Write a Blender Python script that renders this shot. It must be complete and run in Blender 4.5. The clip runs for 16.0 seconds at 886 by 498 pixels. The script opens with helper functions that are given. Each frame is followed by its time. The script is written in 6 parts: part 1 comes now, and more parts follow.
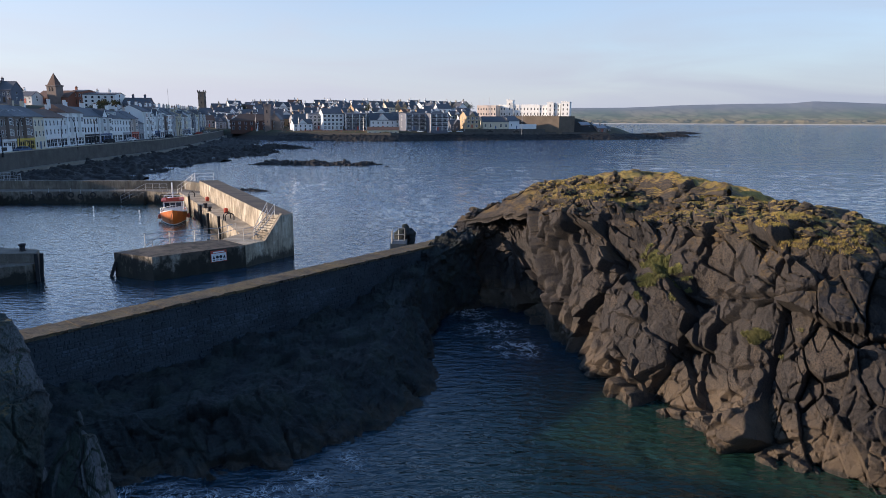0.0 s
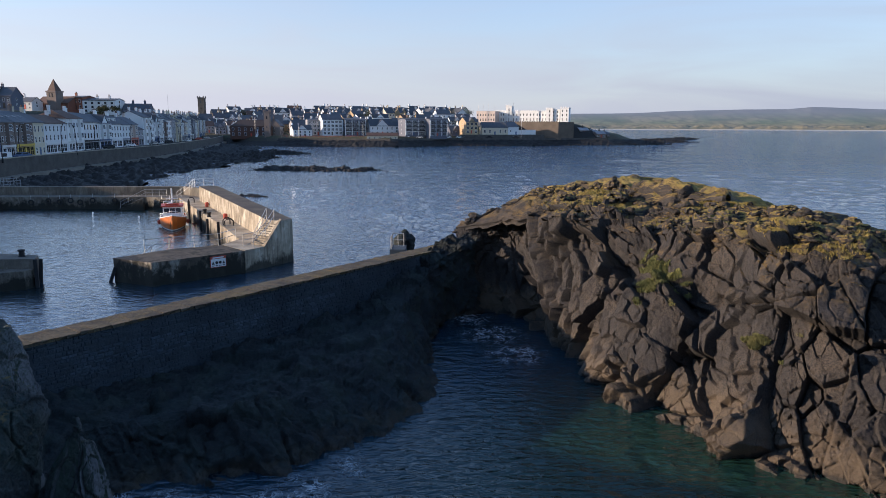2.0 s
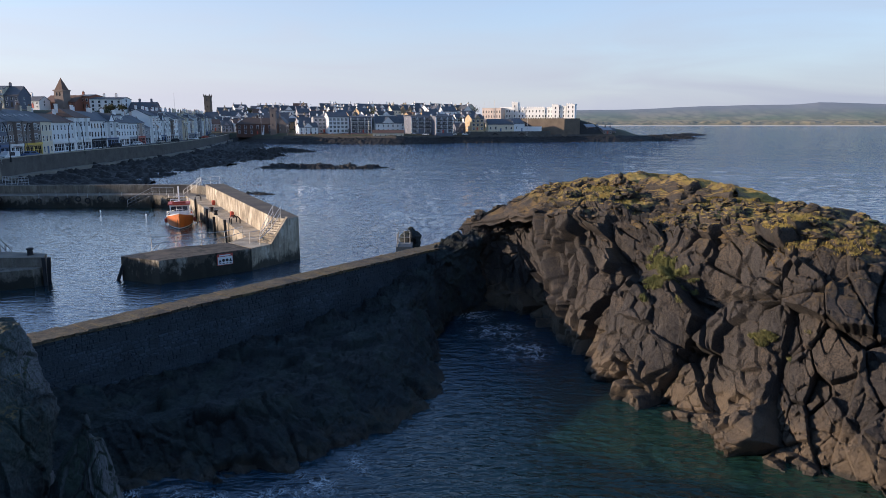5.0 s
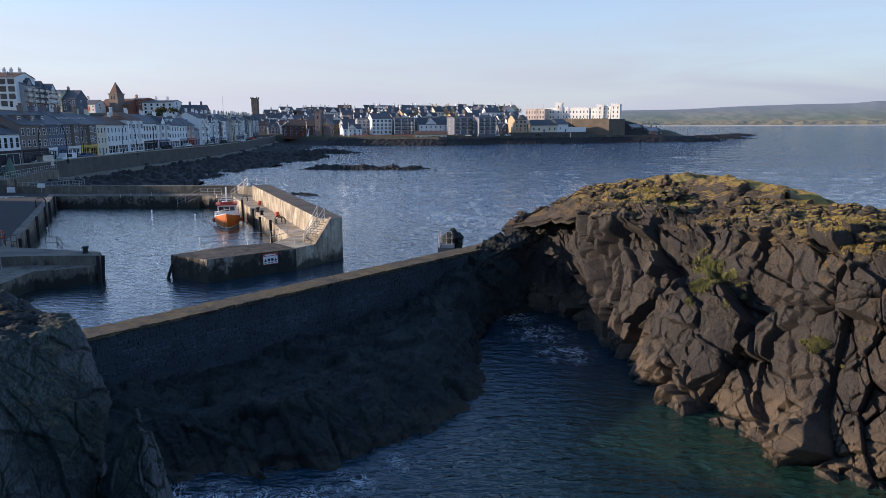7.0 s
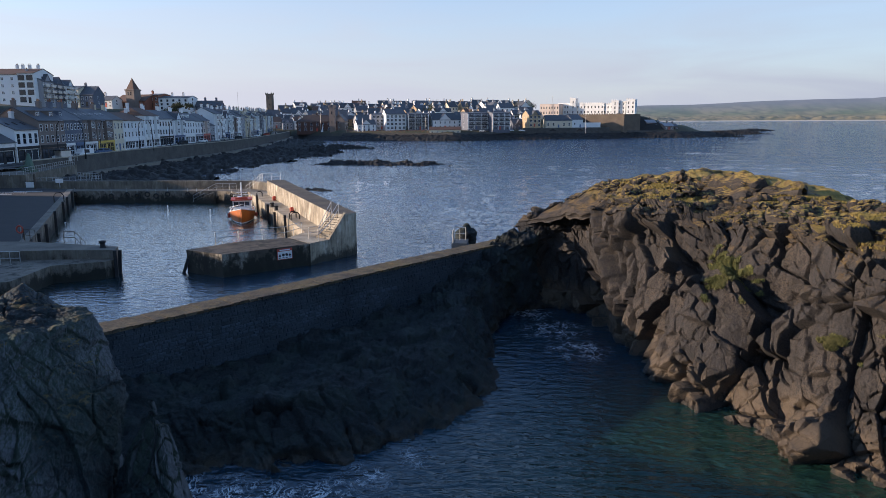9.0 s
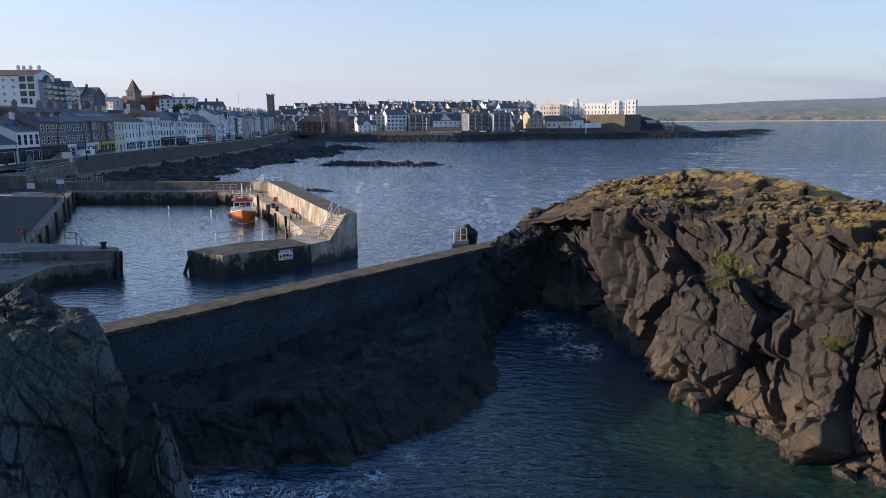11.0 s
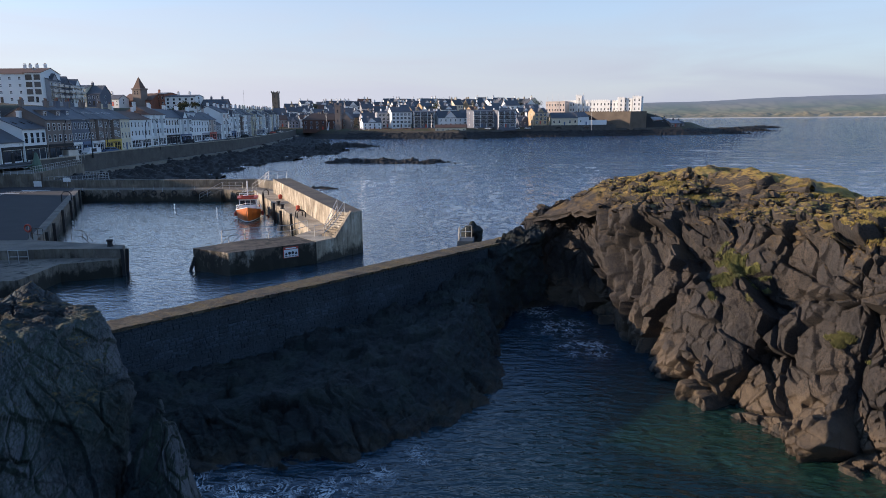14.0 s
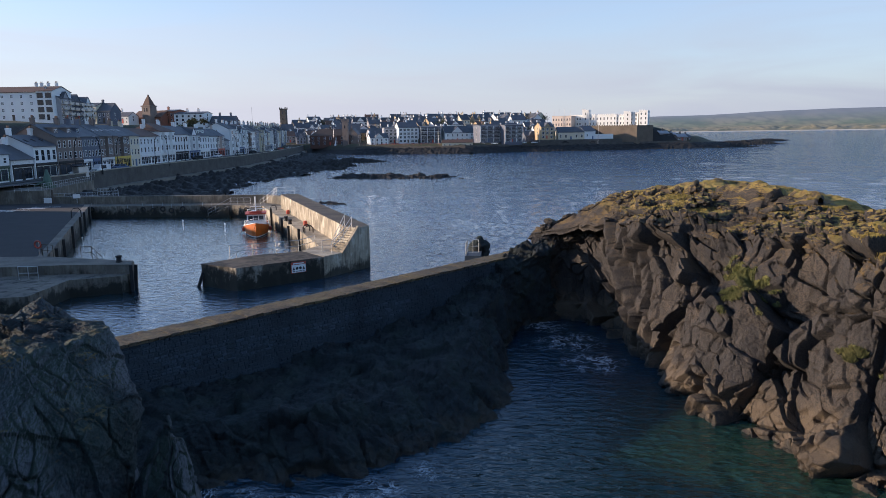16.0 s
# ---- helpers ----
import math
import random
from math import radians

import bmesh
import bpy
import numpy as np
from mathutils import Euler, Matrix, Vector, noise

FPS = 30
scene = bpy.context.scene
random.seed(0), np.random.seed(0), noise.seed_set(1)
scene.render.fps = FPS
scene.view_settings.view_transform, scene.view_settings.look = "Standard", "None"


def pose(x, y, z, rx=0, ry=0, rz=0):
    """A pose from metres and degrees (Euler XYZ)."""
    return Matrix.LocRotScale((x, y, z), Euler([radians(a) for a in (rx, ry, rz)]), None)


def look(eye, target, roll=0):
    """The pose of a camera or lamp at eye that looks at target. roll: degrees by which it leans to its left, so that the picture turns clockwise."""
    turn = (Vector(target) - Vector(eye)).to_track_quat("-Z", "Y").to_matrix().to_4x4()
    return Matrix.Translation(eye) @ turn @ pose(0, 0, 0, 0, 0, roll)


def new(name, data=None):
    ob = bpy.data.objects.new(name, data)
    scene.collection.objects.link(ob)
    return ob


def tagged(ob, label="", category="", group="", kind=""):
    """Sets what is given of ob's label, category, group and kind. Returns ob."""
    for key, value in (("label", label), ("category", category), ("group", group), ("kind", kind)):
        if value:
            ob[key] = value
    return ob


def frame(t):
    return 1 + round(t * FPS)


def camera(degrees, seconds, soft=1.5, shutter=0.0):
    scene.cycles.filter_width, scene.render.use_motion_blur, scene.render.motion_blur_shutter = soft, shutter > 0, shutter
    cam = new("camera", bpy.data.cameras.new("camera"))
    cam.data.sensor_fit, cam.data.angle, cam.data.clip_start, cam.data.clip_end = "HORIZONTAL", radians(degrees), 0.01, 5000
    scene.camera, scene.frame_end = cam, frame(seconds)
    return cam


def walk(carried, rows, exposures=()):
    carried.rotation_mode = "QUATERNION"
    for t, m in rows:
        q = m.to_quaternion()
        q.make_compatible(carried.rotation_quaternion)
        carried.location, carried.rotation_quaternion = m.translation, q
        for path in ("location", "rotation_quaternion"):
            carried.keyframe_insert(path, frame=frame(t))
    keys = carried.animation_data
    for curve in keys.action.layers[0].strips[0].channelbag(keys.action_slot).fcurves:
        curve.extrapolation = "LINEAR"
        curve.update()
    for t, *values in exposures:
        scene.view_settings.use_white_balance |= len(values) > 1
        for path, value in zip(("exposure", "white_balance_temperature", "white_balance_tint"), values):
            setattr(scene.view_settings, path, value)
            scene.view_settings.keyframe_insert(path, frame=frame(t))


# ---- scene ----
# camera on the rocks above the harbour, 13 m over the sea, turning slowly to the left
cam = camera(66.2, 16.0, soft=0.6)
PATH = [
    (0.0, pose(0, 0, 13, 79.280, -0.200, 0.000)),
    (0.5, pose(0, 0, 13, 79.021, -0.165, 0.340)),
    (1.0, pose(0, 0, 13, 79.644, -0.240, 0.038)),
    (1.5, pose(0, 0, 13, 79.668, -0.255, 0.076)),
    (2.0, pose(0, 0, 13, 79.746, -0.188, -0.047)),
    (2.5, pose(0, 0, 13, 79.270, -0.261, 0.009)),
    (3.0, pose(0, 0, 13, 79.300, -0.226, -0.016)),
    (5.5, pose(0, 0, 13, 79.522, 0.177, 0.707)),
    (6.0, pose(0, 0, 13, 79.309, 0.121, 1.600)),
    (6.5, pose(0, 0, 13, 79.526, 0.228, 3.250)),
    (7.0, pose(0, 0, 13, 79.608, 0.307, 3.981)),
    (7.5, pose(0, 0, 13, 79.996, 0.654, 5.021)),
    (8.0, pose(0, 0, 13, 79.562, 0.664, 5.071)),
    (8.5, pose(0, 0, 13, 79.242, 0.368, 5.133)),
    (9.0, pose(0, 0, 13, 79.245, 0.350, 5.138)),
    (11.5, pose(0, 0, 13, 79.300, 0.495, 5.245)),
    (12.0, pose(0, 0, 13, 79.292, 0.596, 5.450)),
    (12.5, pose(0, 0, 13, 79.500, 0.550, 5.580)),
    (13.0, pose(0, 0, 13, 79.532, 0.553, 5.510)),
    (13.5, pose(0, 0, 13, 79.256, 0.356, 5.483)),
    (14.0, pose(0, 0, 13, 79.075, 0.548, 5.606)),
    (14.5, pose(0, 0, 13, 79.323, 0.463, 5.625)),
    (15.0, pose(0, 0, 13, 79.763, 0.477, 5.807)),
    (15.5, pose(0, 0, 13, 80.010, 0.746, 5.874)),
    (16.0, pose(0, 0, 13, 80.311, 0.888, 6.167)),
]
walk(cam, PATH, exposures=[(0.0, 0.48, 6180, 17), (16.0, 0.48, 6180, 17)])

# low evening sun from the land side, clear sky with thin high cloud
SUN_AZIMUTH, SUN_ELEVATION = radians(263), radians(12)
sun_way = Vector((math.sin(SUN_AZIMUTH) * math.cos(SUN_ELEVATION), math.cos(SUN_AZIMUTH) * math.cos(SUN_ELEVATION), math.sin(SUN_ELEVATION)))
sun = new("sun", bpy.data.lights.new("sun", "SUN"))
sun.data.energy, sun.data.angle, sun.data.color = 5.0, radians(0.5), (1.0, 0.80, 0.58)
sun.matrix_world = look(sun_way * 200, (0, 0, 0))

world = bpy.data.worlds.new("world")
scene.world = world
world.use_nodes = True
wn, wl = world.node_tree.nodes, world.node_tree.links
wn.clear()
sky = wn.new("ShaderNodeTexSky")
sky.sky_type, sky.sun_disc = "NISHITA", False
sky.sun_elevation, sky.sun_rotation = SUN_ELEVATION, SUN_AZIMUTH
sky.air_density, sky.dust_density, sky.ozone_density = 1.0, 0.3, 3.0
coord = wn.new("ShaderNodeTexCoord")
stretch = wn.new("ShaderNodeMapping")
stretch.inputs["Scale"].default_value = (1.2, 1.2, 9.0)
wisps = wn.new("ShaderNodeTexNoise")
wisps.inputs["Scale"].default_value, wisps.inputs["Detail"].default_value, wisps.inputs["Distortion"].default_value = 2.2, 6.0, 0.6
thin = wn.new("ShaderNodeMapRange")
thin.inputs["From Min"].default_value, thin.inputs["From Max"].default_value = 0.35, 0.70
thin.inputs["To Min"].default_value, thin.inputs["To Max"].default_value = 0.68, 1.0
parts_of = wn.new("ShaderNodeSeparateXYZ")
low_haze = wn.new("ShaderNodeMapRange")
low_haze.inputs["From Min"].default_value, low_haze.inputs["From Max"].default_value = 0.46, -0.05
low_haze.inputs["To Min"].default_value, low_haze.inputs["To Max"].default_value = 0.0, 0.95
veiled = wn.new("ShaderNodeMath")
veiled.operation = "MULTIPLY"
murk = wn.new("ShaderNodeMapRange")
murk.inputs["From Min"].default_value, murk.inputs["From Max"].default_value = 0.20, 0.0
murk.inputs["To Min"].default_value, murk.inputs["To Max"].default_value = 0.0, 0.35
both = wn.new("ShaderNodeMath")
both.operation, both.use_clamp = "ADD", True
wl.new(coord.outputs["Generated"], parts_of.inputs[0])
wl.new(parts_of.outputs["Z"], low_haze.inputs["Value"])
wl.new(parts_of.outputs["Z"], murk.inputs["Value"])
wl.new(low_haze.outputs["Result"], veiled.inputs[0])
wl.new(thin.outputs["Result"], veiled.inputs[1])
wl.new(veiled.outputs[0], both.inputs[0])
wl.new(murk.outputs["Result"], both.inputs[1])
veil = wn.new("ShaderNodeMix")
veil.data_type = "RGBA"
glow = wn.new("ShaderNodeMix")
glow.data_type = "RGBA"
glow.inputs["A"].default_value, glow.inputs["B"].default_value = (2.72, 2.78, 2.92, 1), (1.80, 1.98, 2.24, 1)
sunward = wn.new("ShaderNodeMapRange")
sunward.inputs["From Min"].default_value, sunward.inputs["From Max"].default_value = -0.6, 0.5
wl.new(parts_of.outputs["X"], sunward.inputs["Value"])
wl.new(sunward.outputs["Result"], glow.inputs["Factor"])
wl.new(glow.outputs["Result"], veil.inputs["B"])
back = wn.new("ShaderNodeBackground")
back.inputs["Strength"].default_value = 0.192
wout = wn.new("ShaderNodeOutputWorld")
wl.new(coord.outputs["Generated"], stretch.inputs["Vector"])
wl.new(stretch.outputs["Vector"], wisps.inputs["Vector"])
wl.new(wisps.outputs["Fac"], thin.inputs["Value"])
wl.new(both.outputs[0], veil.inputs["Factor"])
wl.new(sky.outputs["Color"], veil.inputs["A"])
wl.new(veil.outputs["Result"], back.inputs["Color"])
wl.new(back.outputs["Background"], wout.inputs["Surface"])

# ---- materials ----
def rgba(c):
    return (c[0], c[1], c[2], 1)


class Mat:
    """A node material in the making: noise-varied colour, roughness and relief."""

    def __init__(self, name, rough=0.8, metal=0.0):
        self.m = bpy.data.materials.new(name)
        self.m.use_nodes = True
        self.n, self.l = self.m.node_tree.nodes, self.m.node_tree.links
        self.b = self.n["Principled BSDF"]
        self.b.inputs["Roughness"].default_value, self.b.inputs["Metallic"].default_value = rough, metal
        self.geo = self.n.new("ShaderNodeNewGeometry")
        self.pos = self.geo.outputs["Position"]

    def noise(self, scale, detail=5, rough=0.6, stretch=None, kind="ShaderNodeTexNoise", distort=0.0):
        t = self.n.new(kind)
        t.inputs["Scale"].default_value = scale
        if kind == "ShaderNodeTexNoise":
            t.inputs["Detail"].default_value, t.inputs["Roughness"].default_value, t.inputs["Distortion"].default_value = detail, rough, distort
        v = self.pos
        if stretch:
            mp = self.n.new("ShaderNodeMapping")
            mp.inputs["Scale"].default_value = stretch
            self.l.new(v, mp.inputs["Vector"])
            v = mp.outputs["Vector"]
        self.l.new(v, t.inputs["Vector"])
        return t.outputs["Fac"] if kind == "ShaderNodeTexNoise" else t.outputs["Distance"]

    def ramp(self, v, a, b, lo=0.0, hi=1.0):
        r = self.n.new("ShaderNodeMapRange")
        r.inputs["From Min"].default_value, r.inputs["From Max"].default_value = a, b
        r.inputs["To Min"].default_value, r.inputs["To Max"].default_value = lo, hi
        self.l.new(v, r.inputs["Value"])
        return r.outputs["Result"]

    def math(self, op, a, b):
        r = self.n.new("ShaderNodeMath")
        r.operation = op
        for i, v in enumerate((a, b)):
            if isinstance(v, (int, float)):
                r.inputs[i].default_value = v
            else:
                self.l.new(v, r.inputs[i])
        return r.outputs[0]

    def mix(self, f, a, b, mode="MIX"):
        r = self.n.new("ShaderNodeMix")
        r.data_type, r.blend_type = "RGBA", mode
        for key, v in (("Factor", f), ("A", a), ("B", b)):
            if isinstance(v, (int, float)):
                r.inputs[key].default_value = v
            elif isinstance(v, tuple):
                r.inputs[key].default_value = rgba(v)
            else:
                self.l.new(v, r.inputs[key])
        return r.outputs["Result"]

    def axis(self, which, of=None):
        s = self.n.new("ShaderNodeSeparateXYZ")
        self.l.new(of or self.pos, s.inputs[0])
        return s.outputs[which]

    def up(self):
        return self.axis("Z", self.geo.outputs["Normal"])

    def chance(self):
        return self.n.new("ShaderNodeObjectInfo").outputs["Random"]

    def island(self):
        return self.geo.outputs["Random Per Island"]

    def color(self, v):
        if isinstance(v, tuple):
            self.b.inputs["Base Color"].default_value = rgba(v)
        else:
            self.l.new(v, self.b.inputs["Base Color"])
        return self

    def rough(self, v):
        self.l.new(v, self.b.inputs["Roughness"])
        return self

    def bump(self, v, strength=0.5, dist=0.05):
        b = self.n.new("ShaderNodeBump")
        b.inputs["Strength"].default_value, b.inputs["Distance"].default_value = strength, dist
        self.l.new(v, b.inputs["Height"])
        if self.b.inputs["Normal"].is_linked:
            self.l.new(self.b.inputs["Normal"].links[0].from_socket, b.inputs["Normal"])
        self.l.new(b.outputs["Normal"], self.b.inputs["Normal"])
        return self


def grained(name, c1, c2, scale=3.0, rough=0.85, bump=0.3, dist=0.02, spread=0.15, metal=0.0):
    """A surface mottled between two colours at two scales, with fine relief."""
    m = Mat(name, rough, metal)
    a, b = m.noise(scale * 0.22, 4), m.noise(scale * 4, 6)
    f = m.math("ADD", m.ramp(a, 0.3, 0.7, 0, 0.6), m.ramp(b, 0.3, 0.7, 0, 0.4))
    c = m.mix(f, c1, c2)
    if spread:
        k = m.ramp(m.chance(), 0, 1, 1 - spread, 1 + spread)
        v = m.n.new("ShaderNodeVectorMath")
        v.operation = "SCALE"
        m.l.new(c, v.inputs[0])
        m.l.new(k, v.inputs["Scale"])
        c = v.outputs[0]
    m.color(c)
    if bump:
        m.bump(b, bump, dist)
    return m.m


def basalt_material(name, lichen=0.0, turf=0.0, tide=1.1, dark=1.0, green=0.0, cool=0.0, sky_lit=0.0):
    """Dark columnar basalt, browner where dry, with a pale barnacle band at the tide line, lichen and turf on flat tops."""
    m = Mat(name, 0.82)
    big, mid, fine = m.noise(0.35, 5), m.noise(1.7, 6), m.noise(14, 6)
    streak = m.noise(1.2, 4, stretch=(3, 3, 0.35))
    k = lambda c: tuple(dark * v for v in c)
    # cool: pulls the rock colour towards the blue-green cast of shade
    tone = lambda c: tuple(v + cool * (w * sum(c) / 3 - v) for v, w in zip(c, (0.62, 1.05, 1.14)))
    c = m.mix(m.ramp(big, 0.35, 0.65), k(tone((0.019, 0.018, 0.019))), k(tone((0.058, 0.046, 0.035))))
    c = m.mix(m.ramp(streak, 0.48, 0.78, 0, 0.5), c, k(tone((0.095, 0.070, 0.046))))
    chunk = m.n.new("ShaderNodeTexVoronoi")
    chunk.inputs["Scale"].default_value = 0.55
    lay = m.n.new("ShaderNodeMapping")
    lay.inputs["Scale"].default_value = (1, 1, 0.5)
    m.l.new(m.pos, lay.inputs["Vector"])
    m.l.new(lay.outputs["Vector"], chunk.inputs["Vector"])
    c = m.mix(m.ramp(m.axis("X", chunk.outputs["Color"]), 0.25, 0.9, 0, 0.5), c, k(tone((0.028, 0.026, 0.025))))
    c = m.mix(m.ramp(fine, 0.44, 0.60, 0, 0.85), c, k((0.011, 0.010, 0.010)))
    # pale mineral veins along thin cracks
    vein = m.noise(0.55, kind="ShaderNodeTexVoronoi", stretch=(1, 1, 0.6))
    c = m.mix(m.math("MULTIPLY", m.ramp(vein, 0.80, 0.95), 0.35), c, k(tone((0.12, 0.10, 0.08))))
    if green:
        c = m.mix(m.ramp(m.noise(0.7, 5), 0.45, 0.65, 0, green), c, k((0.034, 0.050, 0.034)))
    # sky light on the +x sides, painted as a paler grey
    if sky_lit:
        c = m.mix(m.math("MULTIPLY", m.ramp(m.axis("X", m.geo.outputs["True Normal"]), 0.45, 0.85), m.ramp(big, 0.38, 0.55, 0, sky_lit)), c, k((0.11, 0.115, 0.125)))
    z = m.axis("Z")
    band = m.math("SUBTRACT", m.math("ADD", z, m.ramp(mid, 0.2, 0.8, -0.7, 0.7)), tide)
    c = m.mix(m.ramp(band, 0.35, -0.45, 0, 0.52), c, k((0.120, 0.088, 0.055)))
    c = m.mix(m.ramp(band, -1.25, -1.5, 0, 0.85), c, k((0.02, 0.019, 0.017)))
    up = m.up()
    if lichen:
        f = m.math("MULTIPLY", m.ramp(up, 0.38 if lichen > 0.9 else 0.72, 0.88), m.ramp(m.noise(1.1, 6, 0.7), 0.52 - 0.1 * lichen, 0.62))
        f = m.math("MULTIPLY", f, m.ramp(z, 5.0, 8.5, 0.1, 1.0))
        c = m.mix(m.math("MULTIPLY", f, 0.85), c, m.mix(m.ramp(fine, 0.35, 0.65), (0.17, 0.115, 0.04), (0.42, 0.25, 0.05)))
    if turf:
        f = m.math("MULTIPLY", m.ramp(up, 0.60, 0.85), m.ramp(m.noise(0.42, 4), 0.41, 0.51))
        f = m.math("MULTIPLY", f, m.ramp(z, 7.7, 8.5))
        c = m.mix(f, c, m.mix(m.ramp(mid, 0.35, 0.65), (0.17, 0.145, 0.03), (0.40, 0.27, 0.07)))
    # hairline cracks at two sizes
    warp = m.n.new("ShaderNodeTexNoise")
    warp.inputs["Scale"].default_value, warp.inputs["Detail"].default_value = 0.9, 4
    m.l.new(m.pos, warp.inputs["Vector"])
    broken = m.ramp(m.noise(0.6, 4), 0.42, 0.62)
    for size, width, deep in ((0.62, 0.022, 0.08), (2.1, 0.03, 0.03)):
        v = m.n.new("ShaderNodeTexVoronoi")
        v.feature = "DISTANCE_TO_EDGE"
        v.inputs["Scale"].default_value = size
        w = m.n.new("ShaderNodeVectorMath")
        w.operation = "ADD"
        mp = m.n.new("ShaderNodeMapping")
        mp.inputs["Scale"].default_value = (1, 1, 0.55)
        mp.inputs["Rotation"].default_value = (0.25, -0.2, 0.1)
        m.l.new(m.pos, mp.inputs["Vector"])
        m.l.new(mp.outputs["Vector"], w.inputs[0])
        m.l.new(m.mix(0.9, (0, 0, 0), warp.outputs["Color"]), w.inputs[1])
        m.l.new(w.outputs[0], v.inputs["Vector"])
        crack = m.math("MAXIMUM", m.ramp(v.outputs["Distance"], 0.0, width), m.math("SUBTRACT", 1.0, broken))
        c = m.mix(m.ramp(crack, 0, 1, 0.6, 0.0), c, k((0.010, 0.010, 0.010)))
        m.bump(crack, 0.8, deep)
    m.color(c)
    rugged = m.noise(5.0, 7, 0.7)
    m.bump(mid, 0.6, 0.16).bump(rugged, 0.9, 0.12).bump(m.noise(9.0, 6, 0.75), 0.9, 0.07).bump(fine, 0.9, 0.04)
    return m.m


BASALT = basalt_material("basalt_lichen", 1.0, 1.0, tide=1.6, dark=1.5)
# cove rock is darkened both for wetness and for the shade it lies in
BASALT_WET = basalt_material("basalt_cove", 0.0, 0.0, 0.3, 0.85, 0.5, 1.0)
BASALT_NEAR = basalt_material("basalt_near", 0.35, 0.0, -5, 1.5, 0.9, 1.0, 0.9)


def quay_material(name, dry1, dry2, tide=0.75, pale=0.0, ragged=0.5, dark_top=0.0):
    """Weathered quay concrete or stone: streaks of rust and weed, black weed below the tide line."""
    m = Mat(name, 0.88)
    big, mid, fine = m.noise(0.45, 5), m.noise(2.0, 6), m.noise(16, 5)
    run = m.noise(1.6, 5, stretch=(2.5, 2.5, 0.18))
    up = m.up()
    c = m.mix(m.ramp(big, 0.35, 0.65), dry1, dry2)
    side = m.ramp(up, 0.6, 0.2)
    c = m.mix(m.math("MULTIPLY", m.ramp(run, 0.42, 0.7), m.math("MULTIPLY", side, 0.8)), c, (0.085, 0.068, 0.045))
    salt = m.math("MULTIPLY", m.ramp(m.noise(0.8, 5, 0.6, (1, 1, 0.5)), 0.52, 0.66), side)
    c = m.mix(m.math("MULTIPLY", salt, pale), c, (0.62, 0.56, 0.45))
    c = m.mix(m.ramp(mid, 0.55, 0.8, 0, 0.5), c, (0.12, 0.10, 0.075))
    c = m.mix(m.ramp(fine, 0.5, 0.8, 0, 0.35), c, (0.06, 0.055, 0.05))
    if dark_top:
        crust = m.math("MULTIPLY", m.ramp(up, 0.6, 0.9), m.ramp(m.axis("Z"), dark_top, dark_top + 0.2))
        c = m.mix(m.math("MULTIPLY", crust, m.ramp(mid, 0.3, 0.6, 0.75, 0.95)), c, (0.062, 0.054, 0.044))
    blot = m.noise(1.1, 7, 0.7, (1, 1, 0.7))
    z = m.math("ADD", m.axis("Z"), m.ramp(blot, 0.25, 0.75, -ragged * 1.6, ragged * 1.6))
    c = m.mix(m.ramp(z, tide + 0.35, tide - 0.45, 0, 0.93), c, (0.014, 0.015, 0.010))
    m.color(c)
    m.bump(mid, 0.4, 0.05).bump(fine, 0.5, 0.015)
    return m.m


PIER = quay_material("pier_concrete", (0.23, 0.19, 0.135), (0.50, 0.43, 0.32), 0.85, 0.9, 0.6, 2.7)
QUAY = quay_material("quay_stone", (0.105, 0.096, 0.080), (0.21, 0.182, 0.142), 1.15, 0.2, 0.8)
# weed line set high, which also paints in the dark of the shaded front
PIER_DARK = quay_material("pier_deck_stone", (0.058, 0.048, 0.038), (0.12, 0.095, 0.068), 1.75, 0.45, 1.1)
SEAWALL = grained("sea_wall_stone", (0.042, 0.040, 0.037), (0.13, 0.12, 0.105), 1.8, 0.9, 0.7, 0.04, 0.1)
cap = Mat("coping_stone", 0.92)
cap_c = cap.mix(cap.ramp(cap.noise(1.1, 6, 0.7), 0.38, 0.62), (0.040, 0.034, 0.027), (0.135, 0.108, 0.066))
cap_c = cap.mix(cap.ramp(cap.noise(0.5, 6, 0.75), 0.50, 0.60, 0, 0.6), cap_c, (0.15, 0.110, 0.040))
cap_c = cap.mix(cap.ramp(cap.noise(7, 5, 0.7), 0.50, 0.66, 0, 0.75), cap_c, (0.025, 0.024, 0.018))
cap.color(cap.mix(cap.ramp(cap.chance(), 0, 1, 0, 0.08), cap_c, (0.06, 0.05, 0.035)))
cap.bump(cap.noise(2.5, 6, 0.7), 1.0, 0.10).bump(cap.noise(12, 5, 0.7), 1.0, 0.04)
COPING = cap.m
# the blue cast of the wall's shade is mixed into this stone colour
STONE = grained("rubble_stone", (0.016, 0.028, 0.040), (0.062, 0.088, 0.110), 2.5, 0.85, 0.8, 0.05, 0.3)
REEF = grained("reef_rock", (0.006, 0.006, 0.006), (0.022, 0.019, 0.014), 0.8, 0.75, 0.8, 0.2)
WALK = grained("worn_concrete_walk", (0.13, 0.12, 0.10), (0.24, 0.22, 0.18), 1.0, 0.9, 0.5, 0.03, 0.05)
CONCRETE = grained("harbour_concrete", (0.30, 0.26, 0.20), (0.42, 0.37, 0.29), 1.2, 0.9, 0.4, 0.02, 0.05)
PAVE = grained("dark_paving", (0.055, 0.054, 0.052), (0.10, 0.098, 0.093), 2, 0.9, 0.3, 0.01, 0.0)
ASPHALT = grained("asphalt", (0.020, 0.020, 0.021), (0.038, 0.037, 0.037), 2, 0.95, 0.3, 0.01, 0.0)
SLATE = grained("slate_roof", (0.06, 0.064, 0.073), (0.115, 0.117, 0.125), 2.5, 0.6, 0.4, 0.02, 0.25)
